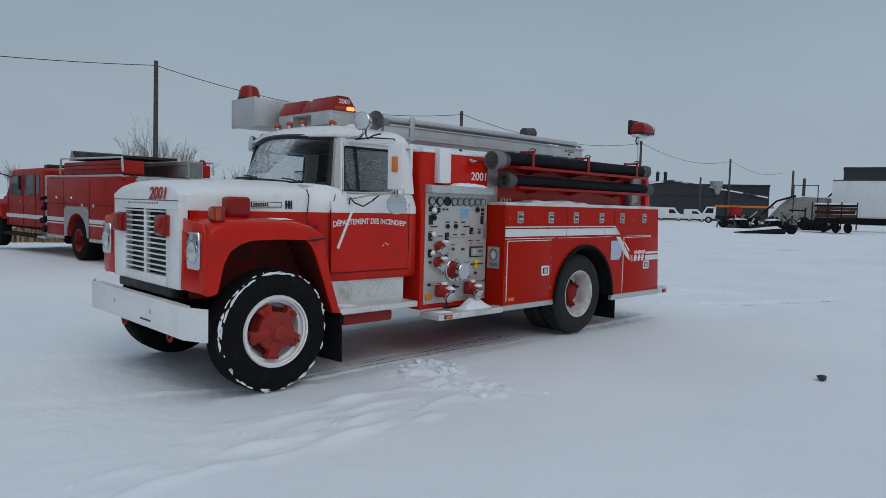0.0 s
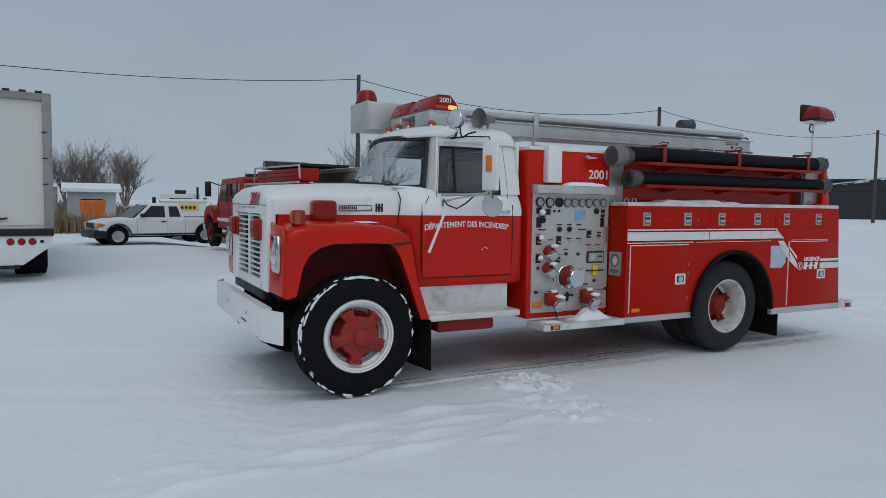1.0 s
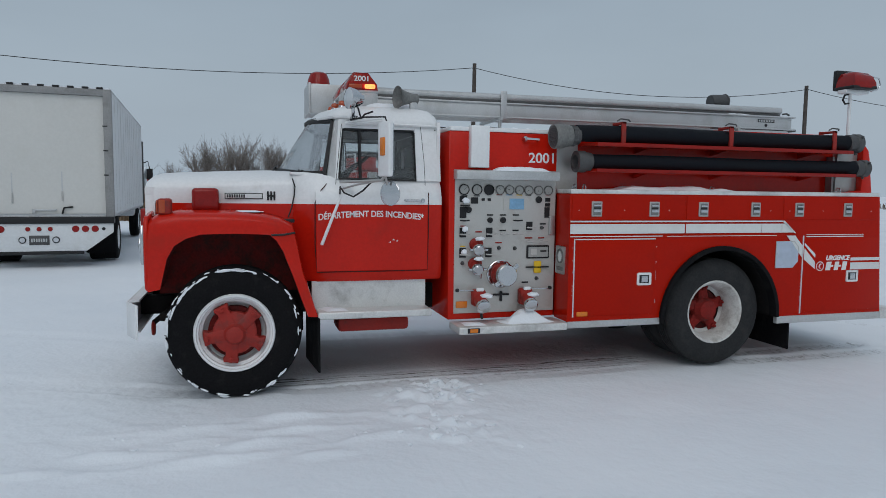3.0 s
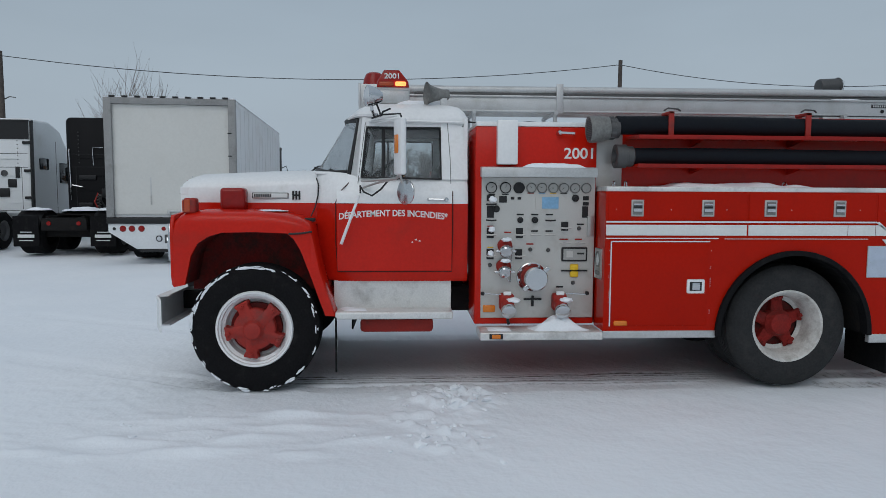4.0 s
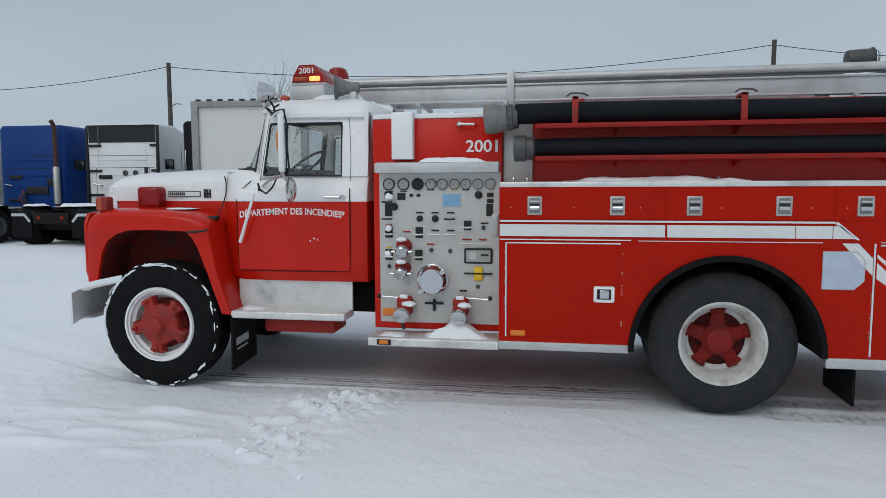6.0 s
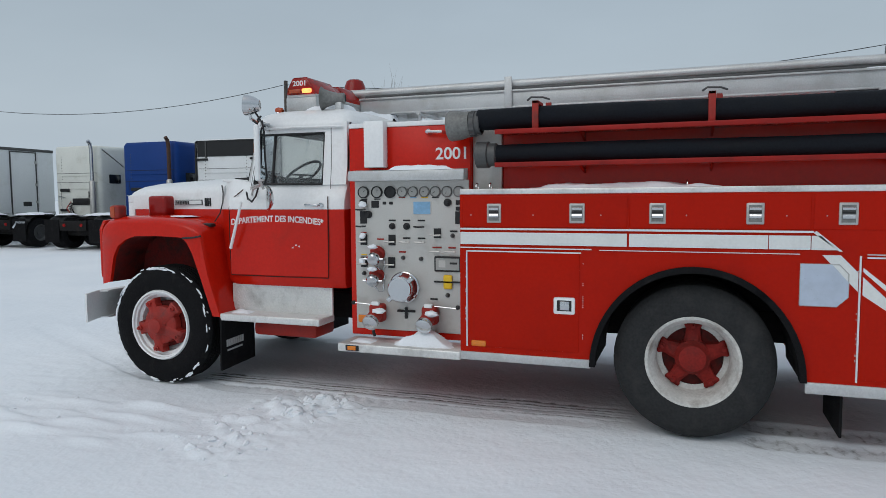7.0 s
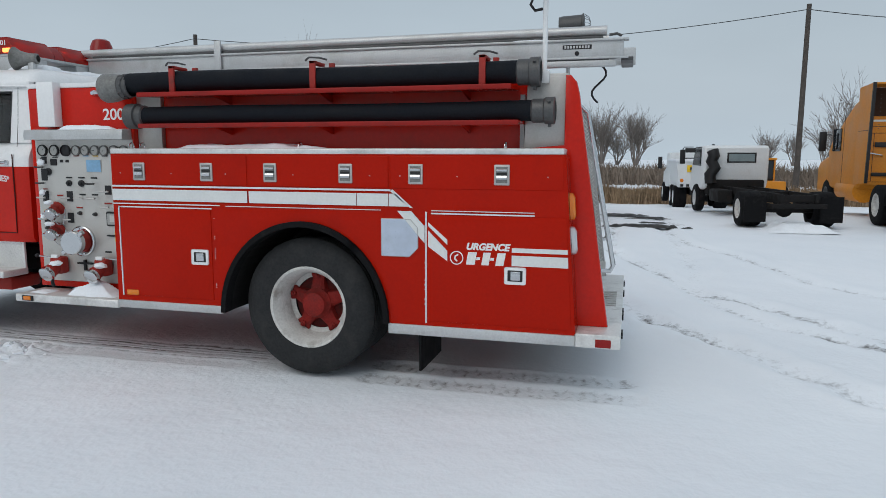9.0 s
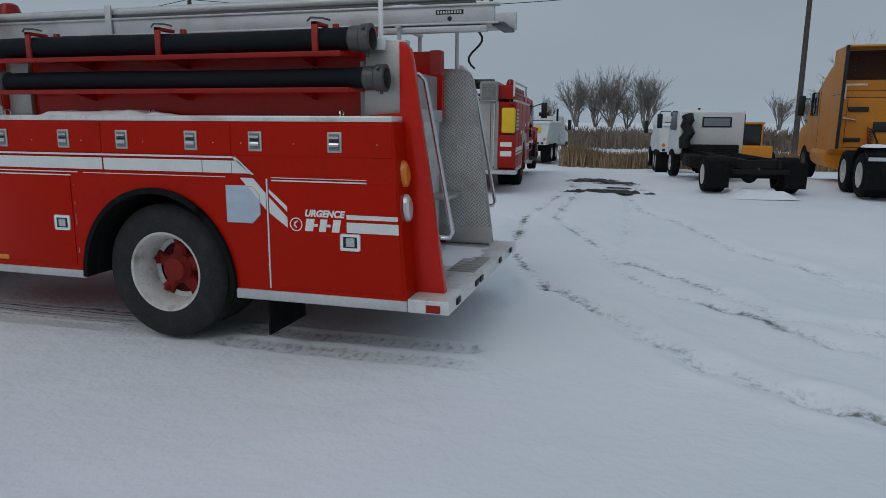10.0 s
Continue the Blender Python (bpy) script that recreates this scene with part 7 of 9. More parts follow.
        for y in (0.10, 0.46):
            part("round_port", lathe((g, y, 2.12), (1, 0, 0), [(0.095, 0), (0.095, 0.03), (0.07, 0.03), (0.06, 0.012), (0, 0.012)], 16), ALU_DARK, cabm)
        part("vent_slot", box(g, g + 0.03, 0.78, 0.90, 1.98, 2.32, 0.01), BLACK, cabm)
    if roof == "scoop":
        for s in (1, -1):
            fa = part("side_fairing", prism([(g - 0.35, 0.95), (g + 0.62, 1.0), (g + 0.72, tall + 0.02), (g - 0.35, tall - 0.02)], "y", s * wide - 0.02, s * wide + 0.02), paint, cabm, "tall side fairing behind the cab")
            part("fairing_edge", prism([(g + 0.60, 1.0), (g + 0.66, 1.0), (g + 0.77, tall + 0.03), (g + 0.70, tall + 0.03)], "y", s * wide - 0.035, s * wide + 0.035), BLACK, fa)
            part("fairing_seam", box(g - 0.2, g + 0.62, s * wide - 0.024, s * wide + 0.024, 2.35, 2.365), BLACK, fa)
            part("corner_bracket", box(g, g + 0.02, s * 0.72 - 0.25, s * 0.72 + 0.25, tall - 0.92, tall - 0.87, bm=box(g, g + 0.02, s * 0.97 - 0.03, s * 0.97 + 0.03, tall - 1.25, tall - 0.92)), CREAM, cabm)
        part("roof_cap", prism([(g - 0.35, tall - 0.04), (g + 0.70, tall - 0.01), (g + 0.70, tall + 0.03), (g - 0.35, tall)], "y", -wide, wide), paint, cabm)
        part("fairing_mouth", box(g - 0.02, g + 0.012, -wide + 0.06, wide - 0.06, tall - 0.78, tall - 0.05), BROWN_DARK, cabm, "dark inside of the roof fairing")
        part("exhaust_pipe", rod((g + 0.2, wide - 0.22, 1.0), (g + 0.2, wide - 0.22, tall), 0.07, 12), STEEL, cabm)
        part("pipe_shield", lathe((g + 0.2, wide - 0.22, 1.1), (0, 0, 1), [(0.12, 0), (0.12, 1.2), (0.08, 1.25)], 14), STEEL, cabm)
    for s in (1, -1):
        if roof != "scoop":
            part("side_window", box(g - 1.0, g - 0.45, s * wide - 0.006, s * wide + 0.006, 2.25, 2.60, 0.03), GLASS_DARK, cabm)
        part("door_window", box(g - 2.55, g - 1.75, s * wide - 0.006, s * wide + 0.006, 1.85, 2.50, 0.03), GLASS_DARK, cabm)
        part("side_seam", box(g - 1.55, g - 1.53, s * wide - 0.004, s * wide + 0.004, 0.9, tall - 0.6), BLACK, cabm)
        m = part("mirror", box(g - 2.95, g - 2.82, s * (wide + 0.22) - 0.10, s * (wide + 0.22) + 0.10, 1.85, 2.45, 0.03), BLACK, t)
        part("arm", rod((g - 2.85, s * wide, 2.35), (g - 2.88, s * (wide + 0.2), 2.35), 0.02, 6), BLACK, m)
    hd = part("hood", prism([(g - 3.05, 0.75), (g - 3.05, 1.85), (g - 3.6, 1.78), (g - 4.7, 1.55), (g - 4.95, 1.35), (g - 4.95, 0.55), (g - 4.4, 0.55)], "y", -1.0, 1.0, 0.12, 3), paint, t, "", 40)
    part("windscreen", slab([(g - 2.78, -1.0, 2.52), (g - 2.78, 1.0, 2.52), (g - 3.07, 1.05, 1.97), (g - 3.07, -1.05, 1.97)], 0.02), GLASS_DARK, t)
    for s in stacks:
        bm = tube([(g + 0.16, s * (wide - 0.22), 0.95), (g + 0.16, s * (wide - 0.22), 3.55), (g + 0.20, s * (wide - 0.22), 3.75), (g + 0.30, s * (wide - 0.22), 3.86)], 0.07, 12)
        ex = part("exhaust_stack", bm, CHROME if paint is CREAM else RUSTY, t, "upright exhaust stack")
        part("heat_shield", lathe((g + 0.16, s * (wide - 0.22), 1.1), (0, 0, 1), [(0.11, 0), (0.11, 1.2), (0.075, 1.25)], 14), STEEL, ex)
    return t


def snow_on(at, x0, x1, y0, y1, z, h, seed, label):
    ob = snow_heap(x0, x1, y0, y1, z, h, seed, label=label, nx=14, ny=14, edge=0.4)
    ob.matrix_basis = at
    return ob


for at, paint, lab, kw in (
    (pose(-10.9, -10.95, 0, 0, 0, 2), WHITE_FAR, "white sleeper tractor unit with a dark open roof fairing", dict(roof="open", stacks=(), flaps="chevron", gap=3.6)),
    (pose(-10.9, -7.25, 0, 0, 0, 1), BLACK_CAB, "black sleeper tractor unit with printed mudflaps", dict(roof="flat", stacks=(), flaps="print", gap=3.0, tall=3.72)),
    (pose(-10.9, -14.42, 0, 0, 0, 1), BLUE, "dark blue sleeper tractor unit with an upright exhaust", dict(roof="high", stacks=(1,), flaps="plain", gap=3.6)),
    (pose(-11.1, -18.03, 0, 0, 0, 0), CREAM, "cream-white sleeper tractor unit with an upright exhaust", dict(roof="flat", stacks=(1,), flaps="chevron", gap=3.4, tall=3.7, wide=1.15)),
    (pose(-11.4, 13.79, 0, 0, 0, 0), YELLOW, "yellow sleeper tractor unit with tall side fairings", dict(roof="scoop", stacks=(), flaps="chevron", gap=3.6, tall=3.52, wide=1.18, group="parked tractor units")),
):
    tractor(at, paint, lab, **kw)
    snow_on(at, -2.0, -0.7, -0.45, 0.45, 1.10, 0.10, at.translation.y, "snow on the fifth wheel and deck")
    for s in (1, -1):
        snow_on(at, -1.0, -0.4, s * 0.93 - 0.3, s * 0.93 + 0.3, 1.12, 0.08, at.translation.y + s, "snow on the wheel guard")


def box_truck(at):
    """A delivery truck with a roll-up rear door, seen from behind."""
    t = thing("box_truck", "white box truck with a roll-up rear door and grey frame", "truck", "", "", at)
    w, z0, z1, n = 1.385, 1.04, 3.64, -8.9
    bm = box(n, -0.10, w - 0.04, w, z0, z1)
    box(n, -0.10, -w, -w + 0.04, z0, z1, bm=bm)
    box(n, -0.10, -w, w, z1 - 0.03, z1, bm=bm)
    box(n, -0.10, -w, w, z0, z0 + 0.06, bm=bm)
    box(n, n + 0.04, -w, w, z0, z1, bm=bm)
    body = part("cargo_box", bm, WHITE_FAR, t, "white cargo box")
    for i in range(14):
        for s in (1, -1):
            part("side_seam", box(-0.7 - i * 0.62, -0.685 - i * 0.62, s * w - 0.003, s * w + 0.003, z0 + 0.1, z1 - 0.1), ALU, body)
    bm = box(-0.14, 0.0, w - 0.155, w + 0.005, z0, z1 + 0.005, 0.006)
    box(-0.14, 0.0, -w - 0.005, -w + 0.155, z0, z1 + 0.005, 0.006, bm=bm)
    box(-0.14, 0.0, -w + 0.155, w - 0.155, z1 - 0.13, z1 + 0.005, 0.006, bm=bm)
    part("rear_frame", bm, FRAME_GREY, t, "grey metal door frame")
    for i in range(5):
        a = z0 + 0.06 + i * 0.484
        part("door_slat", box(-0.10, -0.075, -w + 0.155, w - 0.155, a, a + (0.484 if i < 4 else 0.47), 0.0015, 1), DOOR_BEIGE, t, "off-white roll-up door section")
    for i in range(10):
        part("roof_rib", box(-0.12, 0.012, -w + 0.12 + i * 0.265, -w + 0.24 + i * 0.265, z1 + 0.005, z1 + 0.045, 0.008), BLACK, t)
    part("roof_edge", box(-0.2, -0.02, -w, w, z1 + 0.002, z1 + 0.03), SNOW_CAP, t)
    for y, z in ((-0.46, 1.42), (0.43, 1.46)):
        b = part("door_bolt", box(-0.075, -0.055, y - 0.015, y + 0.015, z - 0.10, z + 0.10, 0.004), STEEL, t)
        part("stain", box(-0.0748, -0.0735, y - 0.012, y + 0.012, z + 0.1, z + 0.5), ALU, b)
    bm = box(-0.075, -0.03, -0.10, 0.32, 1.16, 1.20, 0.01)
    box(-0.075, -0.03, -0.12, -0.06, 1.10, 1.20, 0.01, bm=bm)
    part("door_handle", bm, ALU, t)
    part("door_handle", tube([(-0.06, 0.42, 1.10), (-0.03, 0.46, 1.22), (-0.05, 0.62, 1.24)], 0.018, 6), BLACK, t)
    for z in (1.9, 2.4, 2.9):
        part("hinge", box(-0.01, 0.01, w - 0.17, w - 0.08, z - 0.012, z + 0.012), BLACK, t)
    part("sill_beam", box(-0.2, 0.03, -w, w, 0.90, 1.03, 0.01), BLACK, t, "black rubber-faced sill beam")
    bp = part("rear_bumper", prism([(-w + 0.02, 0.90), (-w + 0.02, 0.72), (-0.78, 0.34), (0.86, 0.34), (w - 0.02, 0.72), (w - 0.02, 0.90)], "x", -0.05, -0.01, 0.006), WHITE_FAR, t, "white bumper plate with lamps and plate holder")
    for y, r, m in ((-1.06, 0.06, RED_LENS), (-0.87, 0.06, RED_LENS), (-0.67, 0.06, RED_LENS), (-0.20, 0.04, RED_LENS), (0.0, 0.04, RED_LENS), (0.20, 0.04, RED_LENS), (0.66, 0.06, RED_LENS), (0.84, 0.06, RED_LENS), (1.02, 0.06, RED_LENS), (-1.24, 0.03, BLACK), (1.18, 0.03, BLACK)):
        part("lamp", lathe((-0.01, y, 0.79), (1, 0, 0), [(r * 1.15, 0), (r * 1.1, 0.012), (r, 0.012), (r * 0.9, 0.02), (0, 0.024)], 16), m, bp)
    for y in (-0.30, 0.30):
        lp = part("lamp", lathe((-0.01, y, 0.57), (1, 0, 0), [(0.07, 0), (0.07, 0.012), (0.05, 0.014)], 16), BLACK, bp)
        part("lens", lathe((-0.005, y, 0.57), (1, 0, 0), [(0.052, 0), (0.05, 0.012), (0, 0.018)], 16), LENS_CLEAR, lp)
    pl = part("plate_holder", box(-0.01, 0.005, -0.18, 0.18, 0.47, 0.66, 0.004), ALU_DARK, bp)
    for k in range(7):
        part("plate_bar", box(0.005, 0.008, -0.145 + k * 0.043, -0.118 + k * 0.043, 0.53, 0.60), ALU, pl)
    part("under_bar", box(-0.05, 0.0, -0.72, 0.80, 0.27, 0.335, 0.01), BLACK, t)
    part("chassis_frame", box(-11.5, -0.2, -0.5, 0.5, 0.6, 0.9), FRAME_BLACK, t)
    for s in (1, -1):
        road_wheel(t, -1.75, s * 1.30, 0.5, 0.60, WHITE_FAR, s)
        road_wheel(t, -9.9, s * 1.18, 0.5, 0.28, WHITE_FAR, s)
        part("mudflap", box(-1.12, -1.10, s * 1.0 - 0.3, s * 1.0 + 0.3, 0.2, 0.9), RUBBER, t)
        mr = part("mirror", box(-10.1, -10.0, s * 1.55 - 0.1, s * 1.55 + 0.1, 1.7, 2.3, 0.02), BLACK, t)
        part("arm", tube([(-10.0, s * 1.15, 2.4), (-10.03, s * 1.5, 2.55), (-10.05, s * 1.55, 2.3)], 0.02, 6), BLACK, mr)
    part("cab", prism([(-9.4, 0.7), (-9.4, 2.4), (-10.2, 2.45), (-10.9, 1.7), (-12.0, 1.5), (-12.1, 0.6)], "y", -1.1, 1.1, 0.1, 3), WHITE_FAR, t)
    part("exhaust_pipe", tube([(-9.3, 1.28, 0.9), (-9.3, 1.36, 1.2), (-9.3, 1.36, 3.05), (-9.42, 1.36, 3.15)], 0.05, 8), ALU_DARK, t)
    return t


box_truck(pose(-8.85, -3.88, 0, 0, 0, 4.0))


def semi_trailer(at, label, length, w, z0, z1, graphics=False, wheels=True):
    t = thing("semi_trailer", label, "trailer", "", "", at)
    b = part("trailer_box", box(-length, 0, -w, w, z0, z1, 0.02), WHITE_FAR, t, "white panelled box")
    for s in (1, -1):
        part("bottom_rail", box(-length, 0, s * w - 0.02, s * w + 0.02, z0 - 0.10, z0 + 0.06), ALU, b)
        part("top_rail", box(-length, 0, s * w - 0.02, s * w + 0.02, z1 - 0.10, z1 + 0.01), ALU_DARK if not graphics else ALU, b)
        for i in range(int(length / 1.22)):
            part("panel_seam", box(-0.6 - i * 1.22, -0.585 - i * 1.22, s * w - 0.004, s * w + 0.004, z0 + 0.1, z1 - 0.1), ALU, b)
    if wheels:
        for x in (-1.6, -2.9):
            for s in (1, -1):
                road_wheel(t, x, s * (w - 0.03), 0.5, 0.6, WHITE_FAR, s)
    part("chassis_frame", box(-length + 0.5, -0.4, -0.6, 0.6, 0.7, z0 - 0.05), FRAME_BLACK, t)
    return t


TR = semi_trailer(pose(-2.2, -20.9, 0, 0, 0, 5), "long white box semi-trailer with a side door", 13.6, 1.28, 1.08, 3.68, wheels=False)
d = part("side_door", box(-12.66, -11.52, 1.28, 1.30, 1.10, 3.50, 0.01), WHITE_FAR, TR, "white side door in a dark metal frame")
for x0, x1, z0, z1 in ((-12.72, -12.68, 1.05, 3.56), (-11.50, -11.46, 1.05, 3.56), (-12.68, -11.50, 3.52, 3.56)):
    part("door_frame", box(x0, x1, 1.28, 1.315, z0, z1), ALU_DARK, d)
part("vent_label", box(-12.40, -12.00, 1.30, 1.306, 1.38, 1.56), BLACK, d)
for z in (1.5, 2.2, 3.1):
    part("hinge", box(-12.72, -12.60, 1.305, 1.325, z, z + 0.1), STEEL, d)
for x in (-8.35, -9.6):
    for s in (1, -1):
        w = road_wheel(TR, x, s * 1.24, 0.47, 0.6, ALU_DARK, s)
        part("rim_ring", lathe((x, s * 1.245, 0.47), (0, s, 0), [(0.225, 0), (0.225, 0.012), (0.25, 0.016), (0.255, 0)], 20), FRAME_GREY, w)
part("mudflap", box(-7.4, -7.37, 0.7, 1.26, 0.25, 1.0), RUBBER, TR)
for x in (-11.2, -12.2, -13.1):
    part("under_rail", box(x - 0.06, x + 0.06, -1.2, 1.2, 0.86, 1.06), FRAME_BLACK, TR)

PT = semi_trailer(pose(-20.0, 23.3, -0.25, 0, 0, 0), "white box trailer with large purple and orange side graphics", 13.6, 1.28, 1.15, 3.85)
for x0, x1, z0, z1, m in ((-13.35, -12.95, 1.75, 3.25, PURPLE), (-12.75, -11.75, 1.75, 2.70, PURPLE), (-11.55, -10.60, 1.75, 2.85, PURPLE), (-10.35, -9.25, 1.75, 3.25, ORANGE_INK), (-9.05, -8.15, 1.75, 2.75, ORANGE_INK), (-12.0, -8.6, 1.42, 1.55, TEXT_BLACK)):
    part("graphic_bar", box(x0, x1, -1.29, -1.283, z0, z1, 0.0), m, PT)


def pickup(at):
    t = thing("pickup_truck", "small white extended-cab pickup truck", "pickup", "", "", at)
    arch = lambda c: [(c + 0.41 * math.cos(a), 0.38 + 0.44 * math.sin(a)) for a in [math.pi * i / 10 for i in range(11)]]  # noqa: E731
    poly = [(0.0, 0.52), (0.0, 1.08), (-1.70, 1.08), (-1.74, 1.05), (-3.55, 1.07), (-4.30, 1.01), (-4.66, 0.94), (-4.80, 0.84), (-4.84, 0.44)] + arch(-4.15)[::-1] + arch(-0.95)[::-1] + [(-0.2, 0.46)]
    body = part("body", prism(poly, "y", -0.86, 0.86, 0.06, 3), WHITE_FAR, t, "", 40)
    side = lambda z: 0.835 - (z - 1.04) * 0.24  # noqa: E731
    rings = []
    for z, x0, x1, w in ((1.04, -1.78, -3.60, 0.0), (1.58, -1.93, -3.02, 0.0), (1.625, -2.00, -2.90, 0.05), (1.64, -2.10, -2.75, 0.16)):
        y = side(z) - w
        rings.append([(x0 + 0.05, -y + 0.10, z), (x0, 0, z), (x0 + 0.05, y - 0.10, z), (x0, y, z), (x1 + 0.10, y, z), (x1, y - 0.10, z), (x1 - 0.04, 0, z), (x1, -y + 0.10, z), (x1 + 0.10, -y, z), (x0, -y, z)][::-1])
    part("cab_top", loft(rings), WHITE_FAR, body, "", 35)
    part("bed_opening", box(-1.66, -0.08, -0.72, 0.72, 1.065, 1.083), FRAME_BLACK, body)
    for s in (1, -1):
        def pane(pts, s=s):
            return slab([(x, s * (side(z) + 0.006), z) for x, z in pts], 0.012)
        part("door_window", pane([(-2.50, 1.10), (-2.50, 1.53), (-2.98, 1.53), (-3.40, 1.10)]), GLASS_DARK, body)
        part("rear_window", pane([(-1.92, 1.11), (-2.02, 1.52), (-2.34, 1.52), (-2.34, 1.11)]), GLASS_DARK, body)
        for x in (-2.42, -3.52, -1.75):
            part("door_gap", box(x - 0.006, x + 0.006, s * 0.86 - 0.004, s * 0.86 + 0.004, 0.5, 1.03), BLACK, body)
        part("door_handle", box(-2.66, -2.50, s * 0.87 - 0.012, s * 0.87 + 0.012, 0.90, 0.95, 0.006), BLACK, body)
        part("corner_lamp", box(-4.84, -4.58, s * 0.80 - 0.06, s * 0.80 + 0.068, 0.70, 0.88, 0.03), AMBER, body)
        part("headlamp", box(-4.87, -4.78, s * 0.58 - 0.15, s * 0.58 + 0.15, 0.72, 0.87, 0.02), LENS_CLEAR, body)
        part("mirror", box(-3.42, -3.28, s * 0.96 - 0.09, s * 0.96 + 0.09, 1.10, 1.25, 0.03), BLACK, t)
        for c in (-4.15, -0.95):
            rim = [(c + r * math.cos(a), 0.38 + (r + 0.03) * math.sin(a)) for r, flip in ((0.41, 1), (0.46, -1)) for a in [math.pi * i / 10 for i in range(11)][::flip]]
            part("arch_lip", prism(rim, "y", s * 0.865 - 0.012, s * 0.865 + 0.012), BLACK, body)
            road_wheel(t, c, s * 0.80, 0.37, 0.24, ALU, s)
        part("lower_cladding", box(-3.72, -1.38, s * 0.862 - 0.01, s * 0.862 + 0.01, 0.40, 0.47, 0.004), BLACK, body)
    part("windscreen", slab([(-3.04, -0.60, 1.56), (-3.04, 0.60, 1.56), (-3.60, 0.72, 1.09), (-3.60, -0.72, 1.09)], 0.05), GLASS_DARK, body)
    part("front_bumper", box(-4.95, -4.56, -0.88, 0.88, 0.30, 0.62, 0.07, 3), BLACK, t, "dark front bumper")
    part("grille", box(-4.88, -4.82, -0.42, 0.42, 0.68, 0.88, 0.01), BLACK, t)
    part("chassis_frame", box(-4.5, -0.1, -0.45, 0.45, 0.30, 0.5), FRAME_BLACK, t)
    return t


PICK_AT = pose(-22.3, 2.92, -0.06, 0, 0, 104.8)
pickup(PICK_AT @ Matrix.Scale(0.94, 4, (0, 0, 1)))


def second_engine(at):
    t = thing("fire_engine", "older red crew-cab pumper fire engine with a silver ladder box", "fire engine", "", "", at)
    part("chassis_frame", box(-9.4, 0.1, -0.45, 0.45, 0.55, 0.85), FRAME_BLACK, t)
    bow = [math.pi * i / 10 for i in range(10, -1, -1)]
    arc = [(-2.08 + 0.62 * math.cos(a), 0.58 + 0.60 * math.sin(a)) for a in bow]
    body = part("body", prism([(-4.02, 0.50)] + arc + [(0.32, 0.50), (0.32, 2.08), (-4.02, 2.08)], "y", -1.2, 1.2, 0.02), RED_FAR, t, "red rear body with lockers")
    for s in (1, -1):
        part("arch_trim", prism([(-2.86, 0.58)] + arc + [(-1.36, 0.58), (-1.36, 1.24), (-1.50, 1.34), (-2.72, 1.34), (-2.86, 1.24)], "y", s * 1.2 - 0.012, s * 1.2 + 0.012), STEEL, body)
        for x0, x1 in ((-4.0, -2.88), (-1.34, 0.30)):
            part("stripe", box(x0, x1, s * 1.2 - 0.008, s * 1.2 + 0.008, 0.95, 1.05), STRIPE, body)
            part("stripe", box(x0, x1, s * 1.2 - 0.008, s * 1.2 + 0.008, 0.885, 0.915), STRIPE, body)
            part("sill", box(x0, x1, s * 1.2 - 0.01, s * 1.2 + 0.01, 0.50, 0.58), ALU, body)
        for x in (-3.35, -1.75, -1.1, -2.4):
            part("latch", lathe((x, s * 1.2, 1.38 if x > -2 else 1.55), (0, s, 0), [(0.05, 0), (0.045, 0.02), (0, 0.025)], 10), CHROME, body)
        for x in (-2.9, -1.32, -0.4):
            part("locker_seam", box(x - 0.008, x + 0.008, s * 1.2 - 0.004, s * 1.2 + 0.004, 0.60, 2.04), LINE, body)
        part("locker_seam", box(-4.0, 0.3, s * 1.2 - 0.004, s * 1.2 + 0.004, 1.395, 1.41), LINE, body)
        w = road_wheel(t, -2.08, s * 1.16, 0.50, 0.6, RED_FAR, s)
        part("hub", lathe((-2.08, s * 1.10, 0.50), (0, s, 0), [(0.12, 0), (0.11, 0.12), (0.06, 0.15), (0, 0.155)], 14), RED_DARK, w)
        w = road_wheel(t, -8.25, s * 1.16, 0.52, 0.30, RED_FAR, s)
        part("hub", lathe((-8.25, s * 1.10, 0.52), (0, s, 0), [(0.12, 0), (0.11, 0.10), (0.06, 0.13), (0, 0.135)], 14), RED_DARK, w)
        tr = part("hose_tray", box(-3.1, 0.25, s * 0.85 - 0.25, s * 0.85 + 0.25, 2.14, 2.46, 0.02), RED_FAR, t)
        for z in (2.26, 2.36):
            part("tray_groove", box(-3.08, 0.23, s * 1.10 - 0.008, s * 1.10 + 0.008, z, z + 0.018), LINE, tr)
        part("tray_rail", tube([(-3.25, s * 1.14, 2.16), (-3.2, s * 1.14, 2.56), (0.30, s * 1.14, 2.52), (0.34, s * 1.14, 2.2)], 0.025, 6), ALU, t)
        part("body_rail", box(-4.0, 0.30, s * 1.16 - 0.04, s * 1.16 + 0.04, 2.08, 2.13, 0.01), ALU, t)
    part("ladder_box", box(-2.6, 0.46, 0.38, 0.78, 2.08, 2.53, 0.02), FRAME_GREY, t, "weathered silver ladder box")
    part("box_mouth", box(0.46, 0.475, 0.43, 0.74, 2.13, 2.48), GREY_CAST, t)
    for z in (2.16, 2.44):
        part("box_rib", box(-2.58, 0.44, 0.365, 0.38, z - 0.015, z + 0.015), ALU, t)
    part("crosslay_cover", prism([(-3.05, 2.52), (-2.95, 2.78), (-2.6, 2.74), (0.1, 2.58), (0.1, 2.52)], "y", -0.95, 0.3, 0.02), BLACK, t, "black cover over the hose bed")
    part("cover_end", prism([(-3.07, 2.52), (-2.97, 2.79), (-2.70, 2.52)], "y", -0.975, -0.955), FRAME_GREY, t)
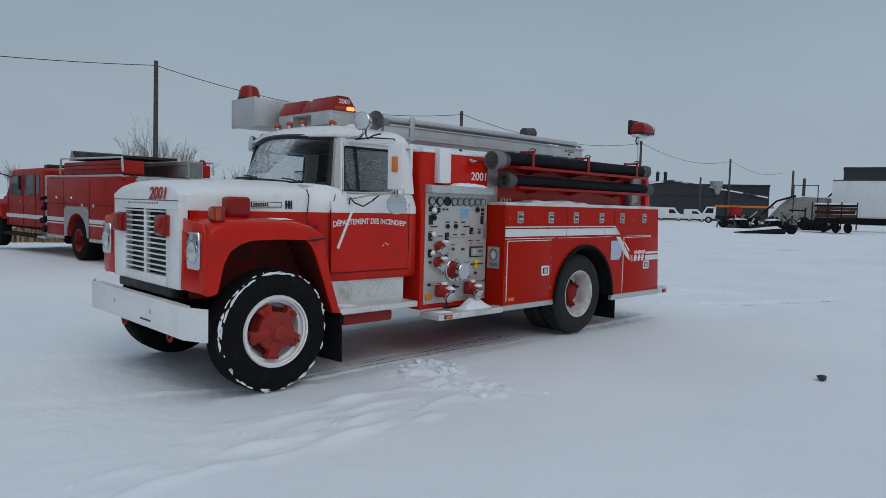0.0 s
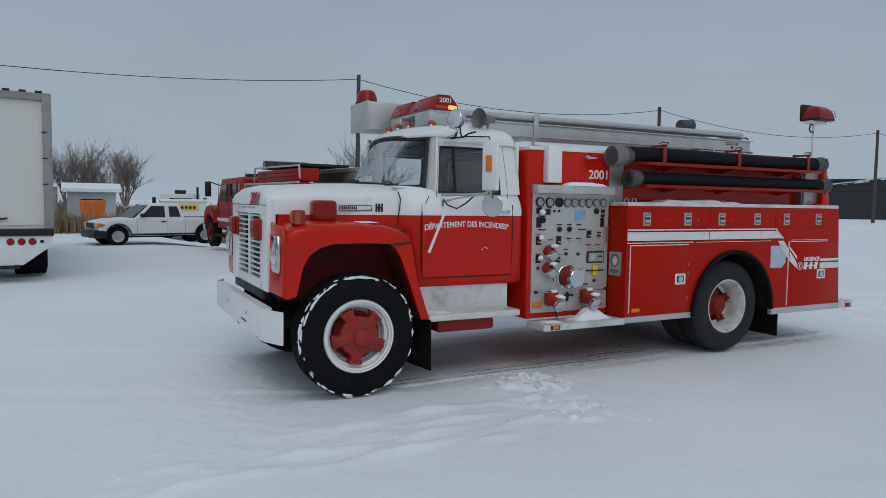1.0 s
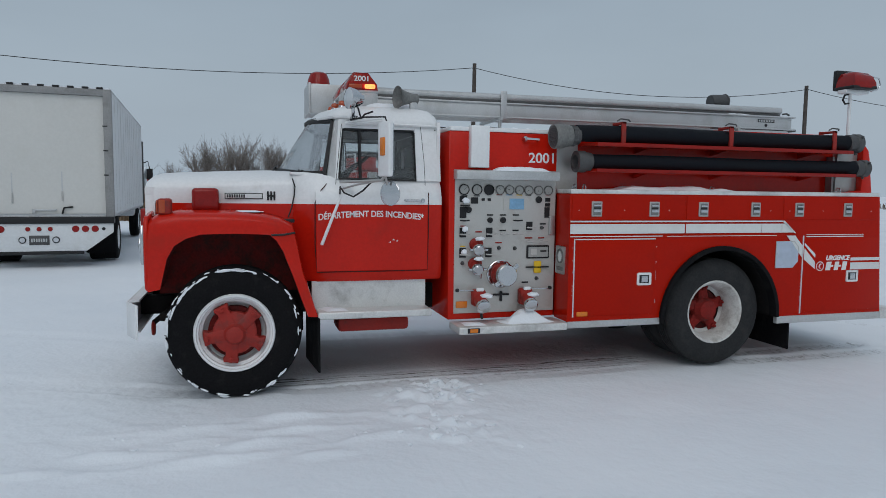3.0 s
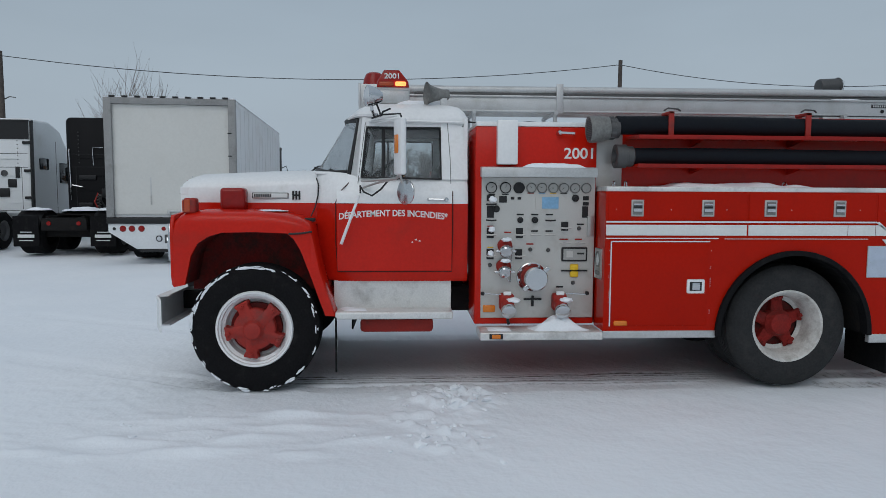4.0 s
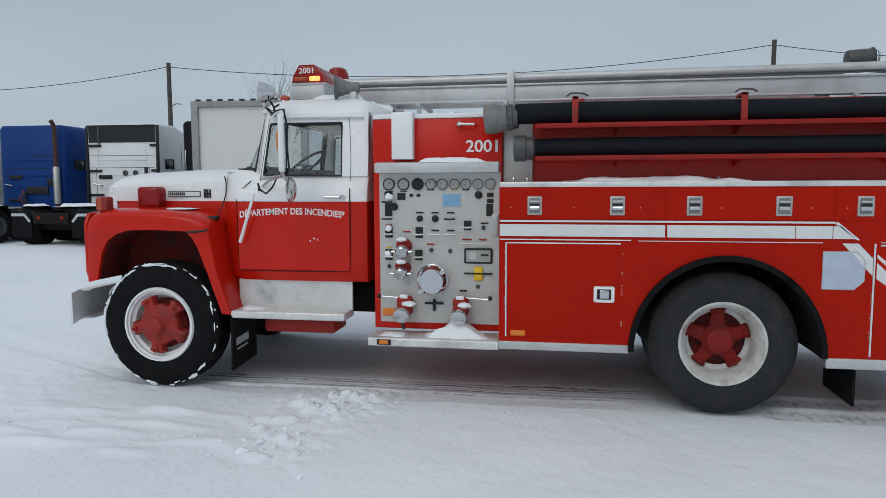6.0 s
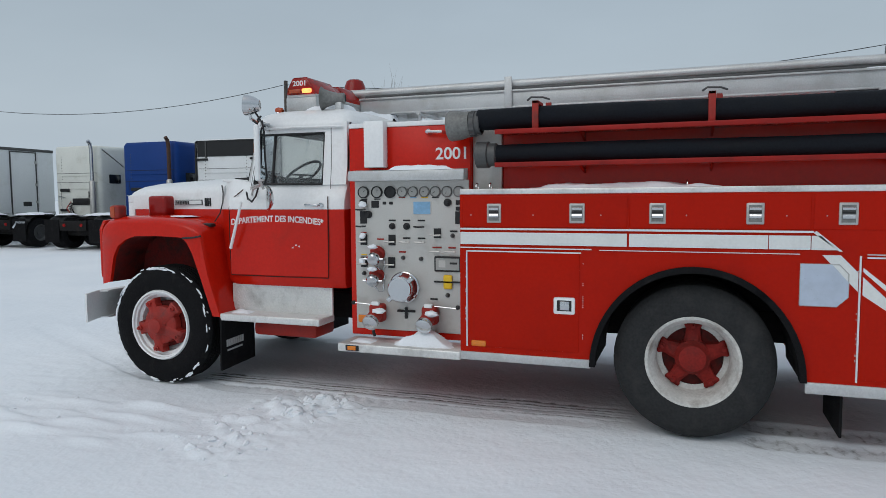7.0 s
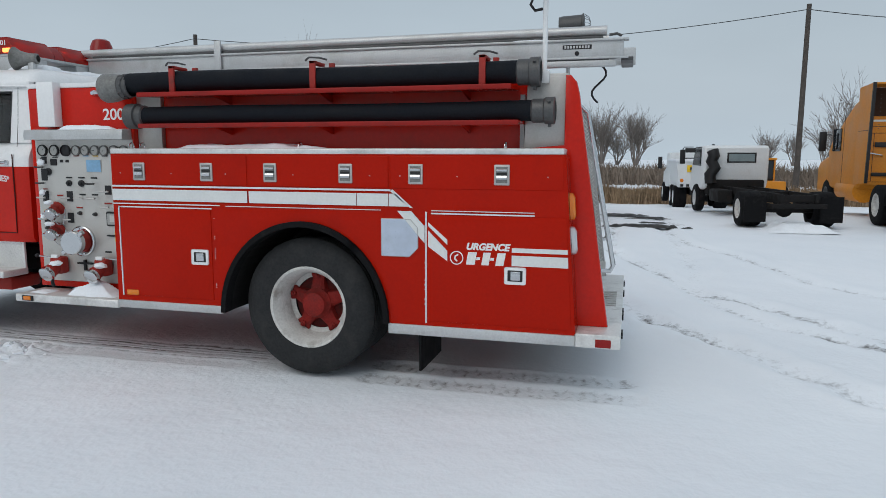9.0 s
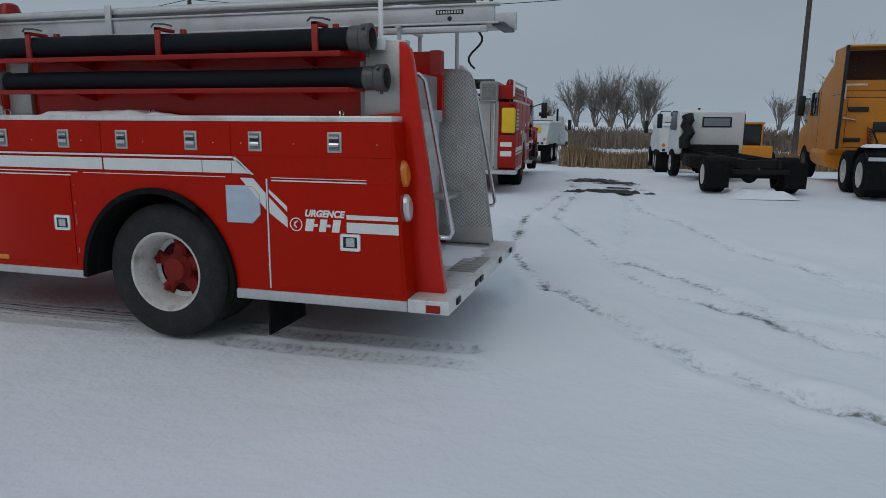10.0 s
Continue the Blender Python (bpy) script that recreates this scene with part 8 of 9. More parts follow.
    pn = part("pump_panel", box(-4.50, -4.05, -1.08, 1.08, 0.55, 2.15, 0.02), STEEL, t, "pump section with valves")
    for s in (1, -1):
        for x, z, r in ((-4.38, 0.95, 0.08), (-4.18, 1.0, 0.07), (-4.30, 1.28, 0.06), (-4.16, 1.40, 0.05), (-4.38, 1.55, 0.05), (-4.24, 0.72, 0.09)):
            part("valve", lathe((x, s * 1.08, z), (0, s, -0.3), [(r, 0), (r, 0.15), (r * 0.7, 0.17), (0, 0.18)], 12), FRAME_BLACK, pn)
        for k in range(3):
            part("gauge", lathe((-4.40 + k * 0.13, s * 1.08, 1.85), (0, s, 0), [(0.05, 0), (0.05, 0.02), (0.04, 0.022), (0, 0.02)], 12), GAUGE_FACE, pn)
        part("running_board", box(-4.55, -4.02, s * 1.15 - 0.12, s * 1.15 + 0.12, 0.44, 0.50), ALU, t)
        part("step", box(-7.3, -4.75, s * 1.1 - 0.15, s * 1.1 + 0.15, 0.42, 0.50), FRAME_BLACK, t)
    cabm = part("cab", prism([(-4.58, 0.68), (-4.58, 2.28), (-4.68, 2.36), (-7.0, 2.34), (-7.5, 1.70), (-7.6, 1.62), (-7.6, 0.68)], "y", -1.08, 1.08, 0.06, 3), RED_FAR, t, "red crew cab", 40)
    for s in (1, -1):
        for p in ([(-4.85, 1.58), (-4.85, 2.16), (-5.10, 2.16), (-5.10, 1.58)], [(-5.28, 1.58), (-5.28, 2.16), (-5.98, 2.16), (-5.98, 1.58)], [(-6.28, 1.58), (-6.28, 2.16), (-6.92, 2.16), (-7.25, 1.62)]):
            part("side_window", prism(p, "y", s * 1.086 - 0.006, s * 1.086 + 0.006), GLASS_DARK, cabm)
        for x in (-5.18, -6.14, -7.40):
            part("door_gap", box(x - 0.010, x + 0.010, s * 1.085 - 0.004, s * 1.085 + 0.004, 0.74, 2.22), LINE, cabm)
        for x in (-5.34, -6.30):
            part("door_handle", box(x - 0.06, x + 0.06, s * 1.10 - 0.015, s * 1.10 + 0.015, 1.38, 1.42, 0.005), CHROME, cabm)
        part("stripe", box(-7.55, -4.62, s * 1.086 - 0.005, s * 1.086 + 0.005, 0.93, 1.04), STRIPE, cabm)
        mr = part("mirror", box(-7.35, -7.28, s * 1.45 - 0.1, s * 1.45 + 0.1, 1.75, 2.25, 0.02), BLACK, t)
        part("arm", tube([(-7.1, s * 1.03, 2.1), (-7.3, s * 1.43, 2.25), (-7.32, s * 1.45, 2.2)], 0.02, 6), BLACK, mr)
        part("fender", prism([(-7.65, 0.85), (-7.70, 1.3), (-8.05, 1.45), (-8.65, 1.4), (-8.95, 1.2), (-9.0, 0.8), (-8.8, 0.8), (-8.7, 1.05), (-8.25, 1.2), (-7.8, 1.0)], "y", s * 0.95 - 0.25, s * 0.95 + 0.2, 0.03), RED_FAR, t)
    part("hood", prism([(-7.6, 0.85), (-7.6, 1.7), (-8.95, 1.55), (-9.05, 1.4), (-9.05, 0.85)], "y", -0.75, 0.75, 0.08, 3), RED_FAR, t)
    part("lightbar", box(-5.5, -5.15, -0.75, 0.75, 2.36, 2.48, 0.03), BLACK, t)
    part("bumper", box(-9.3, -9.15, -1.15, 1.15, 0.55, 0.8, 0.02), CHROME, t)
    # tail
    tb = part("tail_board", box(0.25, 0.62, -1.18, 1.25, 0.46, 0.55, 0.01), ALU, t, "aluminium tail board")
    for k in range(9):
        part("board_slot", box(0.30, 0.58, -1.0 + k * 0.25, -0.96 + k * 0.25, 0.55, 0.556), ALU_DARK, tb)
    tp = part("tail_panel", box(0.32, 0.35, -0.85, 0.80, 0.55, 2.10), STEEL, t, "silver tail panel")
    for y in (-0.55, -0.15, 0.30, 0.62):
        part("panel_seam", box(0.35, 0.354, y - 0.008, y + 0.008, 0.6, 2.05), ALU_DARK, tp)
    part("tail_locker", box(0.32, 0.45, 0.80, 1.18, 0.60, 1.34, 0.02), RED_FAR, t)
    part("yellow_cover", box(0.33, 0.48, 0.88, 1.19, 1.38, 1.95, 0.05, 3), YELLOW_TAG, t, "yellow vinyl cover on the tail")
    for z0, z1 in ((0.86, 0.98), (1.08, 1.18)):
        part("tail_sign", box(0.45, 0.458, 0.86, 1.12, z0, z1), TEXT_WHITE, t)
    for y in (0.72, -0.85):
        part("grab_rail", tube([(0.36, y, 2.08), (0.46, y, 2.05), (0.58, y, 0.75), (0.50, y, 0.60)], 0.02, 8), CHROME, t)
    for k in range(6):
        part("side_slat", box(-0.30, 0.28, 1.20, 1.212, 1.45 + k * 0.085, 1.50 + k * 0.085, 0.004, 1), STEEL, t)
    be = part("beacon", lathe((0.0, 1.02, 2.42), (0, 0, 1), [(0.10, 0), (0.095, 0.10), (0.06, 0.17), (0, 0.18)], 16), RED_LENS, t)
    part("post", rod((0.0, 1.02, 2.08), (0.0, 1.02, 2.42), 0.03, 8), ALU, be)
    for s in (1, -1):
        part("tail_lamp", box(0.32, 0.37, s * 1.1 - 0.05, s * 1.1 + 0.05, 2.0, 2.08, 0.02), RED_LENS, t)
    return t


SE_AT = pose(-10.5, 3.83, 0, 0, 0, 5)
second_engine(SE_AT)
snow_on(SE_AT, -7.0, -4.7, -1.0, 1.0, 2.34, 0.06, 11, "thin snow on the crew cab's roof")
snow_on(SE_AT, -2.5, 0.4, 0.40, 0.76, 2.525, 0.05, 12, "thin snow on the ladder box")


def cab_chassis(at):
    t = thing("cab_chassis_truck", "white cab-over truck with a bare black chassis", "truck", "", "", at)
    for s in (1, -1):
        part("frame_rail", box(-5.2, 1.0, s * 0.38 - 0.04, s * 0.38 + 0.04, 0.62, 0.82), FRAME_BLACK, t)
        road_wheel(t, 0.05, s * 1.08, 0.42, 0.5, RIM_DIRTY, s)
        road_wheel(t, -4.75, s * 1.0, 0.42, 0.25, ALU, s)
        part("mudflap", box(0.64, 0.66, s * 0.85 - 0.25, s * 0.85 + 0.25, 0.15, 0.75), RUBBER, t)
    part("axle", rod((0.05, -0.9, 0.42), (0.05, 0.9, 0.42), 0.09, 12, bm=lathe((0.05, 0, 0.42), (1, 0, 0), [(0, -0.2), (0.18, -0.1), (0.2, 0.05), (0, 0.2)], 14)), FRAME_BLACK, t)
    for x in (0.9, -0.7, -2.2, -3.3):
        part("cross_member", box(x - 0.05, x + 0.05, -0.38, 0.38, 0.64, 0.80), FRAME_BLACK, t)
    part("gearbox", box(-4.1, -2.5, -0.35, 0.35, 0.4, 0.75, 0.06), FRAME_BLACK, t)
    part("tank", box(-3.6, -2.6, -0.85, -0.45, 0.40, 0.75, 0.05), FRAME_BLACK, t)
    part("battery_box", box(-3.4, -2.8, 0.45, 0.85, 0.40, 0.75, 0.02), FRAME_BLACK, t)
    cabm = part("cab", prism([(-4.0, 0.95), (-3.98, 1.93), (-4.08, 2.01), (-5.2, 1.99), (-5.65, 1.3), (-5.75, 0.6), (-5.2, 0.5), (-4.1, 0.75)], "y", -0.93, 0.93, 0.09, 3), WHITE_FAR, t, "white tilt cab", 40)
    part("rear_window", box(-3.985, -3.968, -0.28, 0.55, 1.50, 1.80, 0.006), BLACK, cabm)
    part("rear_pane", box(-3.97, -3.964, -0.23, 0.50, 1.54, 1.76), PANE_SKYLIT, cabm)
    for s in (1, -1):
        part("door_window", prism([(-4.35, 1.4), (-4.35, 1.98), (-5.1, 1.98), (-5.42, 1.42)], "y", s * 0.934 - 0.006, s * 0.934 + 0.006), GLASS_DARK, cabm)
        mr = part("mirror", box(-5.5, -5.42, s * 1.25 - 0.08, s * 1.25 + 0.08, 1.45, 1.9, 0.02), BLACK, t)
        part("arm", tube([(-5.3, s * 0.95, 1.98), (-5.45, s * 1.22, 1.98), (-5.46, s * 1.25, 1.9)], 0.015, 6), BLACK, mr)
    part("intake_snorkel", tube([(-3.85, -0.75, 0.9), (-3.85, -0.78, 1.15), (-3.80, -0.66, 1.35), (-3.85, -0.76, 1.55), (-3.80, -0.70, 1.70), (-3.85, -0.74, 1.85)], 0.17, 12), BLACK, t, "bulging black air intake")
    part("under_cab", box(-5.4, -3.9, -0.8, 0.8, 0.55, 1.0, 0.05), FRAME_BLACK, t)
    part("crash_bar", box(0.95, 1.02, -0.6, 0.6, 0.50, 0.60, 0.01), FRAME_BLACK, t)
    for s in (1, -1):
        part("leaf_spring", box(-0.75, 0.85, s * 0.52 - 0.04, s * 0.52 + 0.04, 0.50, 0.58, 0.01), FRAME_BLACK, t)
    return t


cab_chassis(pose(-12.5, 10.33, 0, 0, 0, 8))
snow_on(pose(-12.5, 10.33, 0, 0, 0, 8), 0.2, 1.5, -0.75, 0.75, -0.02, 0.22, 31, "low bank of snow under the bare chassis")


def work_truck(at, label, sign=True):
    """A municipal truck seen across the yard."""
    t = thing("work_truck", label, "truck", "work trucks", "", at)
    part("chassis_frame", box(-6.5, -0.2, -0.5, 0.5, 0.6, 0.95), FRAME_BLACK, t)
    b = part("hopper", prism([(-1.0, 0.95), (1.0, 0.95), (1.15, 2.1), (-1.15, 2.1)], "x", -3.6, -0.3, 0.03), WHITE_FAR, t, "white hopper body")
    part("hopper_rim", box(-3.7, -0.2, -1.2, 1.2, 2.08, 2.2, 0.02), SNOW_CAP, b)
    if sign:
        s = part("tail_sign", box(-0.28, -0.24, -0.7, 0.7, 1.62, 1.92, 0.01), YELLOW_TAG, t, "yellow warning sign")
        for k in range(6):
            part("sign_bar", box(-0.24, -0.23, -0.58 + k * 0.2, -0.45 + k * 0.2, 1.70, 1.84), TEXT_BLACK, s)
        for k in range(8):
            part("chequer", box(-0.26, -0.23, -0.95 + k * 0.24, -0.83 + k * 0.24, 0.98, 1.10), TEXT_BLACK, t)
    for s in (1, -1):
        road_wheel(t, -1.2, s * 1.15, 0.5, 0.55, WHITE_FAR, s)
        road_wheel(t, -2.4, s * 1.15, 0.5, 0.55, WHITE_FAR, s)
        road_wheel(t, -6.0, s * 1.15, 0.5, 0.3, WHITE_FAR, s)
        part("mirror", box(-5.1, -5.0, s * 1.4 - 0.1, s * 1.4 + 0.1, 1.7, 2.3, 0.02), BLACK, t)
        part("lamp", lathe((-0.3, s * 0.9, 1.25), (1, 0, 0), [(0.08, 0), (0.06, 0.02), (0, 0.03)], 12), AMBER, t)
    c = part("cab", prism([(-3.9, 0.9), (-3.9, 2.5), (-5.2, 2.5), (-5.5, 1.75), (-6.7, 1.55), (-6.8, 0.7)], "y", -1.05, 1.05, 0.08, 3), WHITE_FAR, t, "", 40)
    part("rear_window", box(-3.9, -3.88, -0.6, 0.6, 1.75, 2.25), GLASS_DARK, c)
    part("roof_light", box(-4.6, -4.2, -0.3, 0.3, 2.5, 2.72, 0.03), BLACK, c)
    part("exhaust_stack", rod((-3.75, 0.9, 1.0), (-3.75, 0.9, 2.9), 0.06, 10), FRAME_BLACK, t)
    return t


SMALL = Matrix.Scale(0.92, 4)
work_truck(pose(-28.5, 2.35, -0.38, 0, 0, -4) @ SMALL, "white sand-spreader truck with a yellow tail sign")
work_truck(pose(-21.0, 9.35, -0.24, 0, 0, 3) @ Matrix.Scale(0.84, 4), "white sand-spreader truck with a yellow sign and chequered tail")

# ---- yard edge: reeds, trees, poles and wires, sheds ----


def bare_tree(x, y, h, seed, stems=8, spread=0.4, label="bare multi-stemmed winter tree", depth=3, fork=(0.16, 0.42), girth=1.0):
    rnd = random.Random(seed)
    t = thing("tree", label, "tree", "bare trees", "", pose(x, y, ground_at(x, y)[0] - 0.05))
    trunk, crown = bmesh.new(), bmesh.new()

    def limb(p, d, n, r, level):
        pts, radii = [p.copy()], [r]
        q, dd = p.copy(), d.copy()
        for i in range(4):
            dd = (dd + Vector((rnd.gauss(0, 0.07), rnd.gauss(0, 0.07), 0.04))).normalized()
            q = q + dd * n / 4
            pts.append(q.copy())
            radii.append(r * (1 - 0.19 * (i + 1)))
        tube(pts, r, 6 if level == 0 else (4 if level < 2 else 3), trunk if level == 0 else crown, radii)
        if level >= depth:
            return
        for k in range((6, 4, 3, 3)[level]):
            a = rnd.uniform(0, 2 * math.pi)
            w = rnd.uniform(*fork)
            u, v = basis(dd)[1:]
            nd = (dd * math.cos(w) + (u * math.cos(a) + v * math.sin(a)) * math.sin(w)).normalized()
            nd.z = max(nd.z, 0.25)
            base = pts[rnd.choice((2, 3, 4, 4)) if level == 0 else rnd.choice((1, 2, 3, 4))]
            limb(base, nd.normalized(), n * rnd.uniform(0.5, 0.8), max(r * 0.5, 0.013 * girth), level + 1)

    for s in range(stems):
        a = 2 * math.pi * s / stems + rnd.uniform(-0.4, 0.4)
        w = (0.15 + 0.85 * rnd.random()) * spread
        d = Vector((math.cos(a) * math.sin(w), math.sin(a) * math.sin(w), math.cos(w)))
        limb(Vector((0.2 * math.cos(a), 0.2 * math.sin(a), 0)), d, h * rnd.uniform(0.40, 0.50), h * 0.011 * girth, 0)
    part("trunk", trunk, BARK, t)
    part("crown", crown, BARK, t)
    return t


for i, (x, y, h, st, sp) in enumerate((
    (-200, -11.0, 13.6, 9, 0.50), (-200, -1.2, 15.2, 12, 0.56), (-200, 8.4, 14.6, 11, 0.56), (-205, -20.0, 9.0, 6, 0.45), (-210, 3.0, 11.0, 8, 0.6), (-206, -6.0, 11.0, 8, 0.6),
    (-200, 43.0, 9.6, 8, 0.46), (-200, 49.5, 9.2, 7, 0.42), (-200, 57.0, 9.8, 7, 0.42), (-92, -14.0, 5.2, 6, 0.5),
)):
    bare_tree(x, y, h, 40 + i, st, sp, depth=4 if i < 3 else 3, fork=(0.22, 0.6), girth=1.9 if x < -150 else 1.3)
bare_tree(-45, -19.3, 9.6, 61, 5, 0.30, depth=3)
bare_tree(-45, -17.2, 9.2, 62, 5, 0.30, depth=3)
bare_tree(-82, 31.4, 9.4, 63, 9, 0.85, "bare tree with wide spreading branches", 4, (0.25, 0.6), girth=1.5)
bare_tree(-82, 43.0, 6.4, 66, 8, 0.5, depth=3)
bare_tree(-82, 46.0, 6.0, 67, 7, 0.5, depth=3)


def strands(name, x0, x1, y0, y1, n, h0, h1, seed, mat, label, lean=0.15, thick=0.03):
    rnd = random.Random(seed)
    verts, faces = [], []
    for _ in range(n):
        x, y = rnd.uniform(x0, x1), rnd.uniform(y0, y1)
        h = rnd.uniform(h0, h1) * (0.75 + 0.5 * noise.noise(Vector((x * 0.35, y * 0.35, seed))))
        lx, ly = rnd.gauss(0, lean) * h, rnd.gauss(0, lean) * h
        a = rnd.uniform(0, math.pi)
        dx, dy = math.cos(a) * thick, math.sin(a) * thick
        k, b = len(verts), ground_at(x, y)[0]
        verts += [(x - dx, y - dy, b - 0.05), (x + dx, y + dy, b - 0.05), (x + lx * 0.5 + dx * 0.8, y + ly * 0.5 + dy * 0.8, b + h * 0.6), (x + lx * 0.5 - dx * 0.8, y + ly * 0.5 - dy * 0.8, b + h * 0.6), (x + lx, y + ly, b + h)]
        faces += [(k, k + 1, k + 2, k + 3), (k + 3, k + 2, k + 4)]
    me = bpy.data.meshes.new(name)
    me.from_pydata(verts, [], faces)
    me.materials.append(mat)
    return tagged(new(name, me), label, "plants", "", "stuff")


strands("reeds", -33.5, -30.0, -17, 0.3, 5500, 0.9, 1.45, 3, REED, "dense tawny dry reeds along the yard edge")
strands("reeds", -33.5, -28.0, 4.0, 18, 8000, 0.75, 1.1, 4, REED, "dense tawny dry reeds beside the trucks")
strands("brush", -72, -50, -30, 45, 15000, 1.2, 2.1, 6, BRUSH, "dense brown brush beyond the reeds", 0.3, 0.06)
strands("brush", -70, -58, -60, 80, 3500, 0.5, 1.2, 5, BRUSH, "low brown brush beyond the yard", 0.35, 0.05)


def utility_pole(x, y, h, lean=0.0, arm=False):
    t = thing("utility_pole", "tall weathered wooden utility pole", "pole", "utility poles", "", pose(x, y, -0.1, 0, lean, 0))
    part("shaft", lathe((0, 0, -0.6), (0, 0, 1), [(0, 0), (0.20, 0), (0.15, h + 0.6), (0, h + 0.6)], 14), WOOD_POLE, t)
    part("insulator", lathe((0.14, 0, h - 0.45), (0, 0, 1), [(0.05, 0), (0.07, 0.05), (0.05, 0.12), (0, 0.14)], 10), ALU_DARK, t)
    if arm:
        part("lamp_arm", tube([(0, 0.1, h - 3.2), (0, 0.5, h - 3.0), (0, 0.9, h - 3.05)], 0.035, 6), ALU_DARK, t)
    return t


POLES = [(-41.5, -61.2, 10.95), (-41.5, -25.7, 10.95), (-46.2, 17.75, 11.85), (-41.5, 45.9, 10.95), (-41.4, 80.3, 10.9), (-44.58, 116.18, 10.9)]
for i, (x, y, h) in enumerate(POLES):
    utility_pole(x, y, h, 1.2 if i == 2 else 0.0, i == 1)
ends = [(-42.0, -100.0, 10.9)] + POLES + [(-48.0, 152.0, 10.9)]
for (xa, ya, ha), (xb, yb, hb) in zip(ends, ends[1:]):
    n = 24
    pts = []
    for k in range(n + 1):
        q = k / n
        pts.append((xa + (xb - xa) * q + 0.14, ya + (yb - ya) * q, ha + (hb - ha) * q - 0.42 - 4 * 1.35 * q * (1 - q)))
    tagged(link_mesh("power_line", tube(pts, 0.026, 5), BLACK), "sagging black overhead cable between poles", "cable", "overhead cables")
utility_pole(-46.91, 110.06, 7.5)
utility_pole(-32.31, 110.62, 8.4)
utility_pole(-20.01, 77.83, 5.6)


def shed(name, at, w, d, h, ridge, wall, label, roof_mat=None, doors=0, windows=0, parapet=False):
    t = thing(name, label, "building", "", "", at)
    wl = part("wall", box(-w / 2, w / 2, -d / 2, d / 2, -0.2, h), wall, t)
    if parapet:
        part("roof", box(-w / 2 - 0.1, w / 2 + 0.1, -d / 2 - 0.1, d / 2 + 0.1, h, h + 0.35), wall, t)
    else:
        part("roof", prism([(-d / 2 - 0.3, h - 0.1), (0, ridge), (d / 2 + 0.3, h - 0.1), (d / 2 + 0.3, h + 0.1), (0, ridge + 0.25), (-d / 2 - 0.3, h + 0.1)], "x", -w / 2 - 0.3, w / 2 + 0.3), roof_mat or SNOW_CAP, t)
        for s in (1, -1):
            part("gable", prism([(-d / 2, h), (0, ridge), (d / 2, h)], "x", s * w / 2 - 0.1, s * w / 2 + 0.1), wall, t)
    for k in range(doors):
        x = -w / 2 + w * (k + 0.5) / doors
        dr = part("door", box(x - 1.6, x + 1.6, -d / 2 - 0.06, -d / 2, 0, min(h * 0.75, 3.4)), SIDING_PALE if wall is not SIDING_PALE else SIDING, t)
        for z in (0.9, 1.8, 2.6):
            part("door_seam", box(x - 1.6, x + 1.6, -d / 2 - 0.075, -d / 2 - 0.06, z, z + 0.05), SIDING, dr)
    for k in range(windows):
        x = -w / 2 + w * (k + 0.5) / windows
        wn = part("window", box(x - 0.6, x + 0.6, -d / 2 - 0.05, -d / 2, h * 0.45, h * 0.75), GLASS_DARK, t)
        part("frame", box(x - 0.68, x + 0.68, -d / 2 - 0.07, -d / 2 - 0.05, h * 0.42, h * 0.45), SIDING_PALE, wn)
    return t


hall = shed("industrial_hall", pose(-57.5, 114, 0, 0, 0, 140), 16, 34, 4.3, 6.7, SIDING, "broad dark metal-clad hall with snow streaks on its roof", ROOF_DUSTED, 0, 0)
for y in (1.9, 0.5):
    part("roof_vent", lathe((-6, y, 5.6), (0, 0, 1), [(0.28, 0), (0.28, 2.3), (0.34, 2.4), (0.34, 2.6), (0.22, 2.62), (0.22, 2.8), (0, 2.82)], 12), SIDING, hall)
part("roof_hopper", prism([(-8.9, 6.9), (-7.0, 6.9), (-7.2, 6.0), (-7.7, 4.6), (-8.2, 4.6), (-8.7, 6.0)], "x", -8.6, -7.2), PLOUGH_GREY, hall)
shed("industrial_hall", pose(-65, 136.5, 0, 0, 0, 25), 36, 14, 6.8, 7.2, SIDING, "long dark flat-roofed hall behind the yard", None, 4, 0, True)
shed("industrial_hall", pose(-11.8, 144.66, 0, 0, 0, 15), 44, 16, 9.6, 10.0, SIDING, "tall black flat-roofed warehouse", None, 3, 0, True)
shed("site_shed", pose(-41, -1.5, 0, 0, 0, 90), 2.6, 3.0, 2.1, 2.3, SIDING_PALE, "small pale site shed with a snowy roof", None, 0, 1)
shed("site_shed", pose(-66, -13.5, 0, 0, 0, 90), 8.0, 4.0, 2.6, 3.4, SIDING_PALE, "pale cabin with a snowy roof", None, 1, 2)
t = thing("skip", "orange steel skip with ribbed sides", "container", "", "", pose(-36, -1.5, 0, 0, 0, 90) @ Matrix.Diagonal((0.52, 0.8, 0.8, 1)))
gs = thing("steel_cabin", "grey steel cabin with a pale door panel", "cabin", "", "", pose(-37, -4.1, 0))
part("wall", box(-1.2, 1.2, -0.85, 0.85, 0, 2.2, 0.02), PLOUGH_GREY, gs)
part("door", box(1.2, 1.23, 0.1, 0.75, 0.2, 1.95, 0.01), SIDING_PALE, gs)
part("roof", box(-1.3, 1.3, -0.9, 0.9, 2.2, 2.27, 0.02), SNOW_CAP, gs)
part("tub", prism([(-1.0, 0.1), (1.0, 0.1), (1.25, 1.9), (-1.25, 1.9)], "y", -0.9, 0.9, 0.03), ORANGE_BOX, t)
for k in range(4):
    part("rib", box(-0.9 + k * 0.55, -0.8 + k * 0.55, -0.97, -0.9, 0.15, 1.8), ORANGE_BOX, t)


